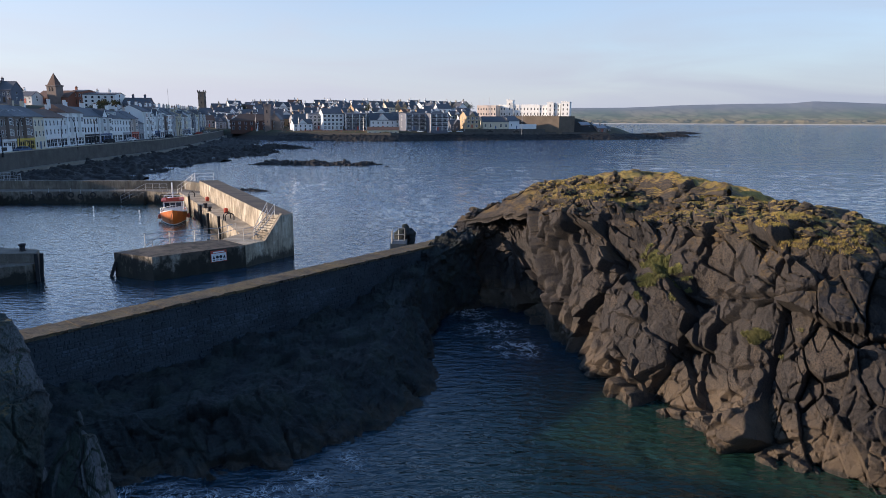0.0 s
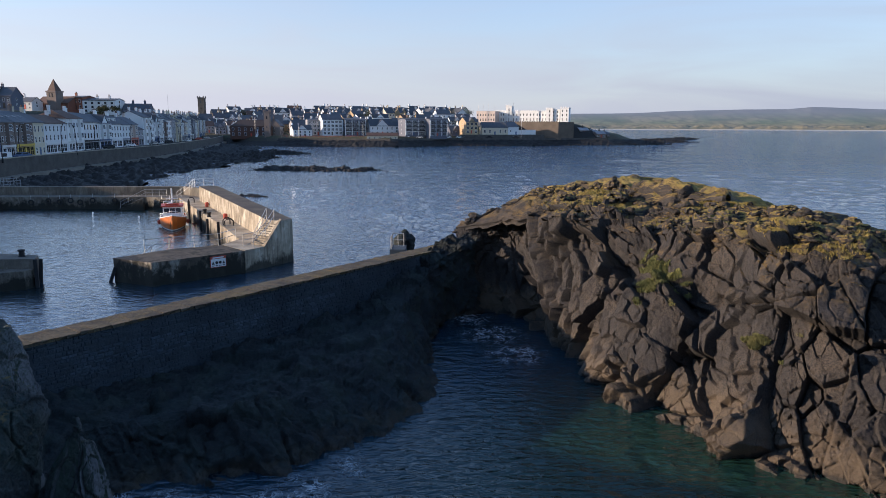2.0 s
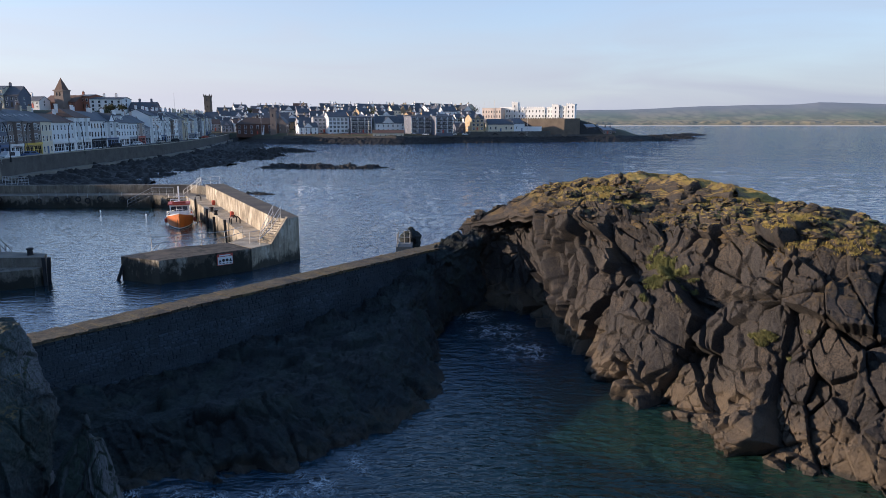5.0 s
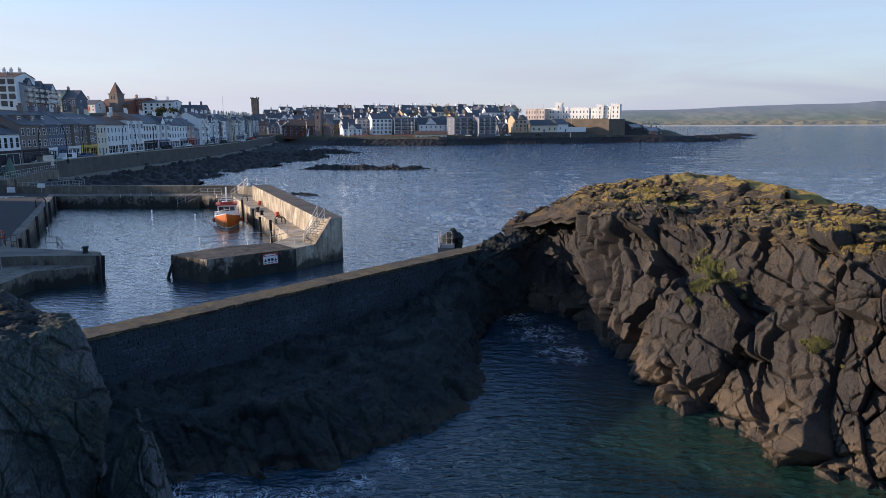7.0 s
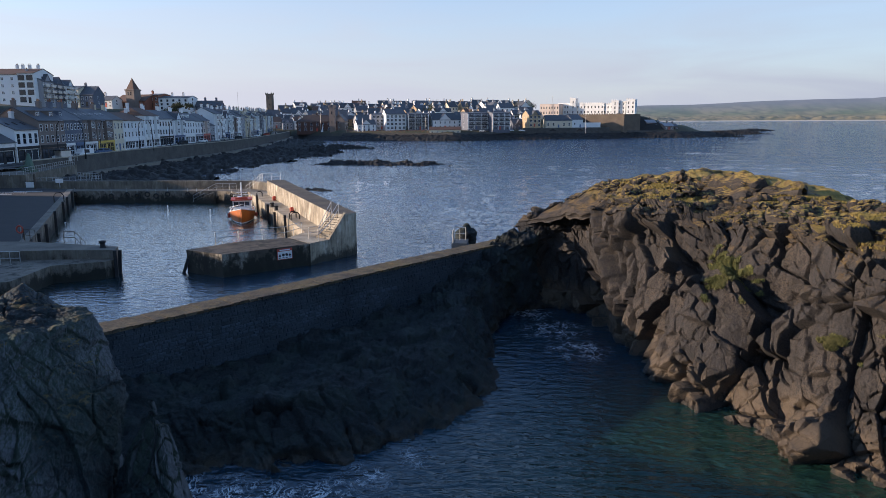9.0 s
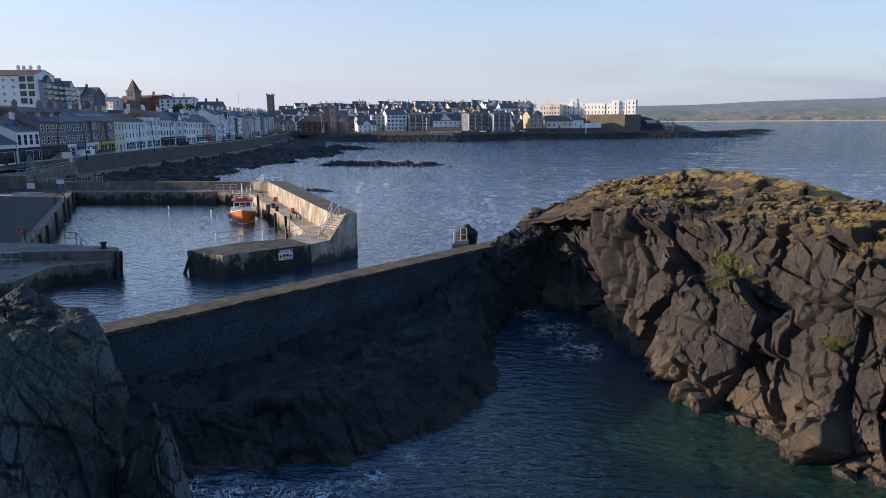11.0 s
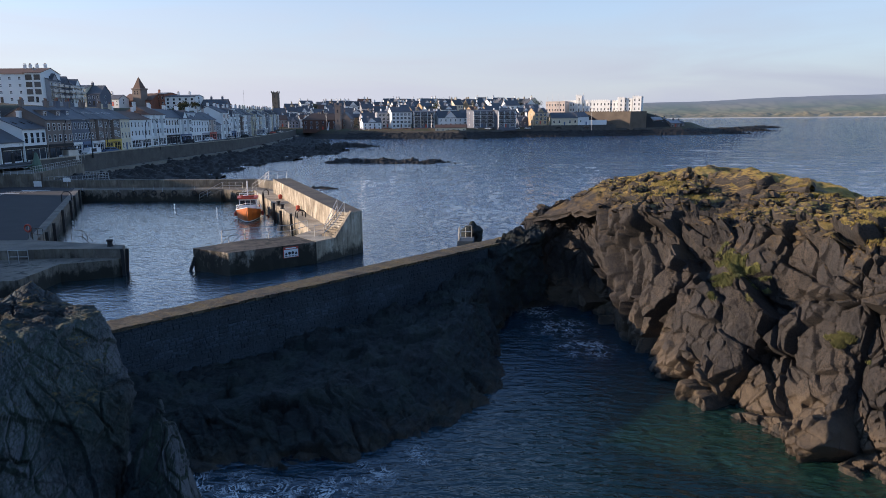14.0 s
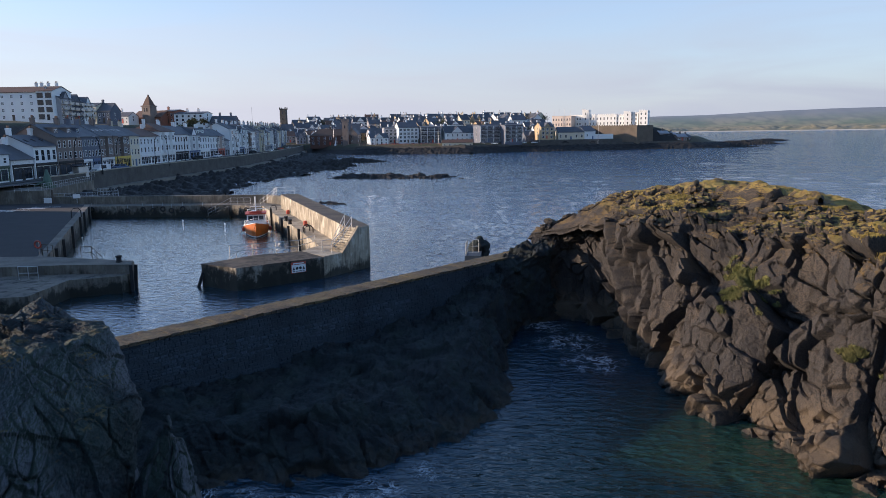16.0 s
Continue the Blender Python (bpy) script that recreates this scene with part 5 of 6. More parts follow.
# front of the town across the bay
BAY = "buildings across the bay"
house(facing(-144, 468, 5.6, 14), 28, 16, 6.8, 4.4, HALL_R, HALL_ROOF, 2, 7, "broad dark brick hall with hipped brown roof", "town_hall", BAY, hip=7, chims=(0.5,), category="hall", win=(1.4, 2.2))
house(facing(-131, 492, 7.0, 15), 17, 12, 7.0, 6.5, SAND_R, SLATE, 2, 4, "sandstone church hall with steep slate roof", "church_hall", BAY, chims=(), category="church")
house(facing(-112, 476, 7.0, 90), 10, 8, 6.0, 4.5, BROWN_R, SLATE, 2, 3, "stone gabled house beside the church tower", "house", BAY)
house(facing(-97.3, 450, 5.6, 26), 12.4, 9, 4.8, 3.0, WHITE, SLATE, 2, 4, "white two-storey house facing the bay", "house", BAY, gable_front=True)
house(facing(-90, 464, 6.8, 22), 11, 10, 9.8, 0.8, GREY_R, SLATE, 4, 4, "grey flat-roofed apartment block facing the bay", "apartment_block", BAY, category="apartment block", chims=(), win=(1.8, 1.6), bars=2)
house(facing(-79.5, 459, 6.8, 24), 13.4, 12, 10.2, 3.6, WHITE, SLATE, 4, 5, "white four-storey apartment block with slate roof", "apartment_block", BAY, category="apartment block", chims=(0.5,), win=(1.7, 1.6), bars=2)
e = house(facing(-65.0, 461, 6.6, 14), 14.0, 12, 10.4, 0.8, DARK_R, SLATE, 4, 4, "dark apartment block with white balconies", "apartment_block", BAY, category="apartment block", chims=(), win=(2.2, 1.6), bars=1)
glazed_front(e, 14.0, 10.4)
house(facing(-48.5, 464, 7.0, 24), 17.2, 11, 6.0, 4.6, WHITE, SLATE, 2, 5, "white gabled house with slate roof facing the bay", "house", BAY, gable_front=True)
house(facing(-48.4, 441, 3.6, 6), 20, 7, 3.2, 1.8, CREAM, TILE, 1, 6, "low cream beach pavilion on the shore", "pavilion", BAY, category="pavilion", chims=(), side_windows=False)
e = house(facing(-24.5, 455, 6.8, 26), 14.4, 12, 10.4, 0.6, DARK_R, SLATE, 4, 3, "glazed blue-grey apartment block", "apartment_block", BAY, category="apartment block", chims=(), win=(3.2, 1.6), bars=1)
glazed_front(e, 14.4, 10.4)
e = house(facing(-8.2, 455, 6.4, 26), 12.6, 12, 10.8, 0.6, DARK_R, SLATE, 4, 3, "glazed blue-grey apartment block with white corner", "apartment_block", BAY, category="apartment block", chims=(), win=(2.8, 1.6), bars=1)
glazed_front(e, 12.6, 10.8)
house(facing(5.5, 478, 6.0, 20), 9, 9, 4.0, 3.2, DARK_R, SLATE, 2, 3, "small dark gabled house facing the bay", "house", BAY, gable_front=True)
house(facing(16, 471, 8.0, 26), 9.4, 10, 8.0, 3.0, SAND_R, SLATE, 3, 3, "yellow sandstone gabled apartment house", "apartment_block", BAY, category="apartment block", win=(1.8, 1.7), chims=(), gable_front=True)
house(facing(27.5, 476, 7.3, 6), 18, 11, 4.8, 3.6, CREAM, SLATE, 1, 5, "cream boathouse hall with grey roof", "boathouse", BAY, category="hall", chims=(), side_windows=False, win=(1.2, 2.0))
house(facing(45.5, 478, 7.3, 30), 9, 12, 5.4, 3.4, WHITE, SLATE, 1, 2, "white gabled boathouse end", "boathouse", BAY, category="hall", chims=(), side_windows=False)


def flat_block(name, x, y, z, w, d, h, mat, label, cols=4, rows=2, cren=False, turn=-22.0, group="", win=(1.0, 1.7)):
    """A flat-roofed block with a parapet, battlements if asked, and its windows."""
    e = thing(name, facing(x, y, z, turn), label, "building", group)
    part("wall", boxes((0, 0, -3, w, d, h)), mat, e)
    bm = boxes((-0.12, -0.12, h - 0.3, w + 0.12, d + 0.12, h + 0.35))
    if cren:
        for k in range(int(w / 1.6)):
            box(bm, k * 1.6, -0.12, h + 0.35, k * 1.6 + 0.9, 0.4, h + 1.0)
        for k in range(int(d / 1.6)):
            box(bm, -0.12, k * 1.6, h + 0.35, 0.4, k * 1.6 + 0.9, h + 1.0)
    part("parapet", bm, mat, e)
    for r in range(rows):
        for k in range(cols):
            put_window(e, (k + 0.5) * w / cols - win[0] / 2, 0.9 + r * (h - 0.6) / rows, win[0], win[1], 1, frame_mat=mat)
    return e


SCHOOL = "castle buildings on the cliff"
castle = "white castellated college wing on the cliff"
for u, v, w, d, h, cols, rows, cren, name in ((0, 0, 10, 12, 8.0, 5, 2, False, "castle_wing"), (10, -1.5, 23, 14, 7.6, 9, 2, True, "castle_wing"), (7.2, -3, 4.6, 5, 11.4, 1, 3, True, "castle_turret"),
                                             (33, -0.5, 7, 13, 7.2, 3, 2, True, "castle_wing"), (37.5, -3, 5, 6, 9.2, 1, 3, True, "castle_turret"), (42.5, -1, 6, 11, 8.6, 2, 3, True, "castle_wing"), (48, -3, 6, 6, 9.8, 2, 3, True, "castle_turret")):
    flat_block(name, 39.2 + 0.927 * u - 0.375 * v, 519 - 0.375 * u + 0.927 * v, 16.2, w, d, h, CASTLE, castle if name == "castle_wing" else "square white castle turret with battlements", cols, rows, cren, -22, SCHOOL)
flat_block("hotel", 25.3, 514, 16.0, 14.5, 11, 7.6, PINK_R, "long pale pink hotel beside the castle", 7, 2, False, -22, SCHOOL)
for k, x in enumerate((26.5, 30, 34, 38, 48.5, 52)):
    o = part("flagpole", tube(bmesh.new(), [(x, 510, 16), (x, 510, 28.0 + (k % 3) * 0.8)], 0.10, 6), STEEL, None)
    tagged(o, "thin grey pole beside the castle buildings", "pole", "poles")
bm = prism(bmesh.new(), [(12, 467), (40, 473), (72, 486), (72, 505), (12, 505)], 0, 7.3)
tagged(part("wall_boathouse_terrace", bm, SEAWALL, None), "dark stone terrace wall below the boathouse", "sea wall", kind="structure")
bm = prism(bmesh.new(), [(46, 503), (82, 488), (94, 494), (94, 512), (46, 514)], 2, 16.2)
for k in range(22):
    p = Vector((46, 503)) + (Vector((82, 488)) - Vector((46, 503))) * (k / 22)
    box(bm, p.x, p.y, 16.2, p.x + 0.9, p.y + 0.5, 16.8)
tagged(part("wall_castle_terrace", bm, TERRACE_R, None), "brown stone retaining wall below the castle", "retaining wall", kind="structure")
tagged(part("wall_slip", prism(bmesh.new(), [(42, 484), (66, 488), (66, 488.6), (42, 484.6)], 7.0, 10.6), WHITE, None), "low white boundary wall by the shore", "wall", kind="structure")
bm = bmesh.new()
for (ax, ay), (bx, by) in zip(COAST[8:14], COAST[9:15]):
    prism(bm, [(ax, ay + 2), (bx, by + 2), (bx, by + 3), (ax, ay + 3)], 0, 5.0)
tagged(part("wall_bay", bm, SEAWALL, None), "dark sea wall along the town's bay shore", "sea wall", kind="structure")

for x, y, z, w in ((101, 506, 7.5, 8), (108, 508, 6.0, 7), (113, 504, 5.0, 8), (119, 510, 4.6, 6)):
    house(facing(x, y, z, 24), w, 6, 2.8, 1.8, rng.choice([GREY_R, GREY_R, BROWN_R]), rng.choice([SLATE, GREY_R]), 1, 3, "low grey-roofed house below the cliff", "house", BAY, chims=(0.5,), side_windows=False)

# houses climbing the hill behind the bay
HILLSIDE = "houses on the hill"
tones = [(WHITE, "white"), (WHITE, "white"), (WHITE, "white"), (CREAM, "cream"), (GREY_R, "grey"), (SAND_R, "sandstone")]
for row, y0 in enumerate((492, 506, 522, 540, 560, 582)):
    x = -205.0 + 5 * row
    while x < (12 if row else 8) + 3 * row:
        w = rng.uniform(7.5, 12.5)
        y = y0 + rng.uniform(-5, 5)
        if not (row == 0 and x < -108) and rng.random() < 0.93:
            tone, word = rng.choice(tones)
            z = float(land_height(x + w / 2, y + 4)) + 0.3
            gf = rng.random() < 0.4
            h = rng.uniform(4.6, 6.4)
            house(facing(x, y, z, rng.choice([28, 35, 22, 40, 15, 118, 30])), w, 8.0, h, rng.uniform(2.6, 3.8), tone, TILE if rng.random() < 0.12 else SLATE, 2, 3,
                  f"{word} hillside house with " + ("front gable and " if gf else "") + "dark slate roof", "house", HILLSIDE, gable_front=gf, win=(1.3, 1.4), chims=(rng.choice([0.0, 1.0, 0.5]),), side_windows=row < 3)
        x += w + rng.uniform(0.5, 4.5)
for k in range(26):
    x, y = rng.uniform(-185, -130), rng.uniform(505, 640)
    w = rng.uniform(8, 12)
    tone, word = rng.choice(tones)
    house(facing(x, y, float(land_height(x, y)) + 0.2, rng.choice([30, 20, 40, 110])), w, 8, rng.uniform(4.8, 6.5), 3.0, tone, SLATE, 2, 3, f"{word} hillside house with dark slate roof", "house", HILLSIDE, win=(1.2, 1.4), side_windows=False)

# ---- things round the harbour ----
def between(a, b, f):
    return Vector(a) + (Vector(b) - Vector(a)) * f


def railing(name, points, label, height=1.1, gap=1.8, group="railings", bars=2, mat=STEEL):
    """A tubular railing along a line of points: posts and rails as parts."""
    pts = [Vector(p) for p in points]
    e = thing(name, Matrix.Translation(pts[0]), label, "railing", group)
    local = [p - pts[0] for p in pts]
    for k in range(bars):
        z = height * (1 - 0.5 * k)
        part("rail", tube(bmesh.new(), [(p.x, p.y, p.z + z) for p in local], 0.03, 6), mat, e)
    post = None
    for a, b in zip(local, local[1:]):
        n = max(1, round((b - a).length / gap))
        for i in range(n):
            p = a + (b - a) * i / n
            if post is None:
                post = part("post", tube(bmesh.new(), [(0, 0, -0.05), (0, 0, height)], 0.03, 6), mat, e, m=Matrix.Translation(p))
            else:
                again(post, "post", e, Matrix.Translation(p))
    again(post, "post", e, Matrix.Translation(local[-1]))
    return e


def fishing_boat():
    e = thing("fishing_boat", pose(-33.4, 83.4, 0.0, 0, 0, 110), "orange fishing boat with white wheelhouse, moored in harbour", "boat")
    # stations run aft along +x from the stem
    L, rows = 9.5, []
    for i in range(15):
        f = i / 14
        b = 1.62 * min(1.0, (f / 0.42) ** 0.62) * (1 - 0.12 * max(0, f - 0.6) / 0.4)
        zs = 2.0 - 0.85 * min(1, f / 0.5) ** 0.8
        x0 = 0.45 * (1 - f)
        rows.append([(f * L + x0 * 1.3, 0, -0.7), (f * L + x0 * 0.9, 0.55 * b, -0.45), (f * L + x0 * 0.5, 0.86 * b, 0.06), (f * L + x0 * 0.4, 0.90 * b, 0.20), (f * L + x0 * 0.1, 0.98 * b, zs * 0.62), (f * L, b, zs)])
    for lo, hi, mat, nm in ((0, 2, BLACK, "keel"), (2, 3, WHITE_P, "boot_stripe"), (3, 5, ORANGE, "hull")):
        bm = bmesh.new()
        for sgn in (1, -1):
            g = [[bm.verts.new((x, sgn * y, z)) for x, y, z in r[lo:hi + 1]] for r in rows]
            for a, b in zip(g, g[1:]):
                for k in range(hi - lo):
                    q = (a[k], b[k], b[k + 1], a[k + 1])
                    bm.faces.new(q if sgn > 0 else q[::-1])
            if sgn > 0:
                last = g[-1]
            else:
                for k in range(hi - lo):
                    bm.faces.new((last[k], g[-1][k], g[-1][k + 1], last[k + 1]))
        bmesh.ops.recalc_face_normals(bm, faces=bm.faces[:])
        part(nm, bm, mat, e)
    bm = bmesh.new()
    for a, b in zip(rows, rows[1:]):
        pa, pb = a[-1], b[-1]
        bm.faces.new([bm.verts.new(p) for p in ((pa[0], -pa[1], pa[2] - 0.25), (pb[0], -pb[1], pb[2] - 0.25), (pb[0], pb[1], pb[2] - 0.25), (pa[0], pa[1], pa[2] - 0.25))])
    part("deck", bm, GREY_R, e)
    for sgn in (1, -1):
        part("gunwale", tube(bmesh.new(), [(r[-1][0], sgn * r[-1][1], r[-1][2]) for r in rows], 0.06, 6), WHITE_P, e)
    for sgn in (1, -1):
        part("deck_rail", tube(bmesh.new(), [(r[-1][0], sgn * r[-1][1] * 0.96, r[-1][2] + 0.55) for r in rows[:9]], 0.025, 5), WHITE_P, e)
        for r in rows[0:9:2]:
            part("stanchion", tube(bmesh.new(), [(r[-1][0], sgn * r[-1][1] * 0.96, r[-1][2]), (r[-1][0], sgn * r[-1][1] * 0.96, r[-1][2] + 0.55)], 0.02, 5), WHITE_P, e)
    house_b = part("wheelhouse", boxes((3.2, -1.15, 0.9, 6.0, 1.15, 2.75), (2.7, -0.9, 0.9, 3.2, 0.9, 1.75)), WHITE_P, e)
    part("wheelhouse_roof", boxes((2.9, -1.35, 2.75, 6.2, 1.35, 2.9)), RED, house_b)
    for k in (-0.98, -0.3, 0.38):
        part("windscreen", boxes((3.17, k, 1.95, 3.2, k + 0.6, 2.55)), GLASS, house_b)
    for sgn in (-1.17, 1.15):
        for k in (3.5, 4.6):
            part("side_window", boxes((k, sgn, 1.95, k + 0.8, sgn + 0.02, 2.5)), GLASS, house_b)
    mast = part("mast", tube(bmesh.new(), [(4.6, 0, 2.9), (4.6, 0, 5.0)], 0.09, 8), WHITE_P, e)
    part("crosstree", boxes((4.55, -0.7, 3.6, 4.65, 0.7, 3.68)), WHITE_P, mast)
    part("radar", lathe(bmesh.new(), [(0.32, 0), (0.34, 0.18), (0.2, 0.26)], 14), WHITE_P, e, m=pose(3.9, 0.3, 2.95))
    part("light_bar", boxes((3.3, -0.8, 2.9, 3.5, 0.8, 3.15)), RED, e)
    part("winch", boxes((7.0, -0.6, 0.8, 8.0, 0.6, 1.6), (7.3, -0.9, 1.0, 7.6, 0.9, 1.3)), BLUE_P, e)
    part("gantry", tube(bmesh.new(), [(8.7, -1.2, 1.0), (8.7, -1.2, 2.9), (8.7, 1.2, 2.9), (8.7, 1.2, 1.0)], 0.07, 6), WHITE_P, e)
    for sgn in (-1, 1):
        part("fender", lathe(bmesh.new(), [(0.05, 0), (0.2, 0.1), (0.22, 0.5), (0.05, 0.65)], 10), RED, e, m=pose(5.2, sgn * 1.75, 0.25))
    part("mooring_rope", tube(bmesh.new(), [(0.2, 0, 1.9), (-0.4, 0.2, 1.1), (-0.9, 0.3, 0.1)], 0.025, 5), WOOD, e)


fishing_boat()

# timber fenders and ladders down the pier's inner face
face = (Vector((-40.6, 104.5)) - Vector((-19.9, 65.8))).normalized()
side = Vector((-face.y, face.x))
for k, (f, h) in enumerate(((0.235, 0.45), (0.40, -0.1), (0.52, 0.3), (0.74, 0.6))):
    p = Vector((-19.9, 65.8)) + face * (f * 43.9) + side * 0.16
    o = thing("fender_pile", Matrix.Translation((p.x, p.y, 0)) @ pose(0, 0, 0, 0, 0, math.degrees(math.atan2(face.y, face.x))), "black timber fender pile on the pier face", "fender", "fender piles")
    part("timber", boxes((-0.16, -0.15, -1.5, 0.16, 0.13, 2.0 + h)), BLACK, o)
for x, y, lean, top in ((-27.85, 55.75, -20, 1.35), (-32.85, 53.85, 0, 2.3), (-33.25, 55.0, -4, 2.1)):
    o = thing("fender_pile", pose(x, y, 0, 0, -lean, 20), "leaning black timber pile at the quay corner", "fender", "fender piles")
    part("timber", boxes((-0.13, -0.13, -1.5, 0.13, 0.13, top)), BLACK, o)


def tyre(x, y, z, turn=0, r=0.36):
    e = thing("tyre_fender", pose(x, y, z, 0, 0, turn), "black tyre hung on the quay face", "tyre", "tyre fenders")
    bm = bmesh.new()
    n, m = 14, 6
    vs = [[bm.verts.new(((r + 0.11 * math.cos(b)) * math.cos(a), 0.10 * math.sin(b), (r + 0.11 * math.cos(b)) * math.sin(a))) for b in (2 * math.pi * j / m for j in range(m))] for a in (2 * math.pi * i / n for i in range(n))]
    for i in range(n):
        for j in range(m):
            bm.faces.new((vs[i][j], vs[i][(j + 1) % m], vs[(i + 1) % n][(j + 1) % m], vs[(i + 1) % n][j]))
    part("rubber", bm, BLACK, e)
    part("chain", tube(bmesh.new(), [(0, 0, r), (0, 0.1, r + 0.7)], 0.03, 5), STEEL, e)


for f in (0.02, 0.27, 0.38, 0.45, 0.52, 0.58, 0.66, 0.80, 0.86):
    p = between((-70.4, 105.1), (-46.5, 106.5), f)
    tyre(p.x, p.y - 0.12, 1.25 + 0.15 * math.sin(f * 40), 3)
for x, y in ((-43.6, 105.4), (-42.2, 104.9)):
    tyre(x, y - 0.1, 1.2, -20)
for f in (0.12, 0.24, 0.42, 0.62, 0.74, 0.9):
    p = between((-43.38, 57.6), (-70.2, 105.1), f)
    o = thing("fender_pile", pose(p.x + 0.16, p.y, 0, 0, 0, 30), "black fender post on the inner quay face", "fender", "fender piles")
    part("timber", boxes((-0.14, -0.3, -1.5, 0.14, 0.3, 2.1 + 0.3 * (f > 0.4))), BLACK, o)

# rails
railing("railing", [(-26.2, 58.9, 2.0), (-24.5, 60.2, 2.0), (-20.8, 62.3, 2.0), (-20.1, 65.4, 2.0)], "galvanised tube railing along the pier head")
railing("railing", [(-27.0, 59.6, 0.4), (-26.0, 59.9, 1.2), (-24.7, 60.5, 2.0)], "galvanised handrail of steps down into water")
railing("railing", [(-18.4, 62.0, 2.0), (-17.7, 63.3, 2.0), (-16.8, 64.6, 4.15)], "steel stair railing at the pier steps", bars=3)
railing("railing", [(-17.2, 61.0, 2.05), (-16.4, 62.4, 3.0), (-15.8, 63.4, 4.15)], "steel stair railing on the pier flank", bars=2)
railing("railing", [(-33.9, 100.8, 4.15), (-36.4, 99.8, 4.15), (-36.0, 97.6, 4.15)], "galvanised railing on the parapet's far end", gap=1.2)
railing("railing", [(-36.6, 100.6, 4.15), (-38.4, 101.4, 2.9), (-40.0, 102.3, 2.0)], "sloping handrail beside the parapet steps", gap=1.2)
railing("railing", [(-39.4, 56.9, 2.3), (-38.2, 56.7, 2.3), (-37.0, 56.3, 1.4)], "rusty railing at the top of the quay steps", gap=1.0, mat=WOOD)
railing("railing", [(-41.2, 51.2, 1.5), (-39.6, 51.4, 1.5)], "short steel railing on the quay shelf", gap=0.8)
railing("railing", [(-43.6, 107.4, 1.9), (-47.0, 107.4, 1.9), (-50.2, 105.6, 0.1)], "handrail of the stone steps on the far quay", gap=1.2)

# steps let into the far quay
e = thing("quay_steps", pose(-50.3, 105.7, 0.0, 0, 0, 3.4), "worn stone steps down the far quay face", "steps")
for k in range(9):
    part("step", boxes((0.42 * k, -0.75, -1.0, 0.42 * (k + 1), 0.0, 0.2 + 0.2 * k)), QUAY, e)

# red bins and hoop bollards on the pier walk
for x, y in ((-25.9, 80.6), (-32.2, 92.6)):
    e = thing("lifebuoy_bin", pose(x, y, 2.0), "red plastic lifebuoy housing by the parapet", "lifebuoy housing", "lifebuoy housings")
    part("housing", lathe(bmesh.new(), [(0.20, 0), (0.25, 0.2), (0.25, 0.55), (0.14, 0.65)], 14), RED, e)
    part("bracket", boxes((-0.05, 0.2, 0.2, 0.05, 0.5, 0.4)), STEEL, e)


def hoop(x, y, z, turn, w=1.0, h=0.8):
    e = thing("mooring_hoop", pose(x, y, z, 0, 0, turn), "black steel mooring hoop on the quay edge", "bollard", "mooring hoops")
    part("bar", tube(bmesh.new(), [(-w / 2, 0, 0), (-w / 2, 0, h * 0.7), (-w / 4, 0, h), (w / 4, 0, h), (w / 2, 0, h * 0.7), (w / 2, 0, 0)], 0.07, 8), BLACK, e)


hoop(-24.2, 75.6, 2.0, 60), hoop(-23.6, 74.6, 2.0, 40), hoop(-36.0, 97.2, 2.0, 60), hoop(-60.6, 87.4, 2.26, 60, 1.3, 1.3)
for x, y in ((-34.6, 55.0), (-30, 85.4), (-28.4, 82.2)):
    e = thing("bollard", pose(x, y, 2.0 if x > -33 else 2.3), "squat black iron mooring bollard", "bollard", "bollards")
    part("post", lathe(bmesh.new(), [(0.28, 0), (0.22, 0.12), (0.2, 0.4), (0.3, 0.5), (0.26, 0.6)], 12), BLACK, e)

# warning board on the pier head
bc = Vector((-17.6, 59.6)) - Vector((-23.6, 54.1))
turn = math.degrees(math.atan2(bc.y, bc.x))
p = Vector((-23.6, 54.1)) + bc * 0.69
e = thing("warning_sign", pose(p.x, p.y, 0.88, 0, 0, turn), "white warning board with red border and pictograms", "sign")
part("board", boxes((-0.72, -0.08, 0, 0.72, -0.01, 0.98)), RED, e)
part("panel", boxes((-0.67, -0.10, 0.05, 0.67, -0.08, 0.74)), WHITE_P, e)
part("heading_bar", boxes((-0.5, -0.10, 0.80, 0.5, -0.08, 0.90)), WHITE_P, e)
for k in range(4):
    x = -0.48 + 0.32 * k
    if k in (0, 3):
        bm = bmesh.new()
        v = [bm.verts.new(q) for q in ((x - 0.13, -0.108, 0.28), (x + 0.13, -0.108, 0.28), (x, -0.108, 0.55), (x - 0.13, -0.10, 0.28), (x + 0.13, -0.10, 0.28), (x, -0.10, 0.55))]
        for q in ((0, 1, 2), (0, 3, 4, 1), (1, 4, 5, 2), (2, 5, 3, 0)):
            bm.faces.new([v[i] for i in q])
        part("pictogram", bm, BLACK, e)
    else:
        part("pictogram", lathe(bmesh.new(), [(0.13, 0), (0.13, 0.012)], 16), BLACK, e, m=pose(x, -0.10, 0.42, 90, 0, 0))
    part("caption_bar", boxes((x - 0.11, -0.106, 0.13, x + 0.11, -0.10, 0.19)), BLACK, e)

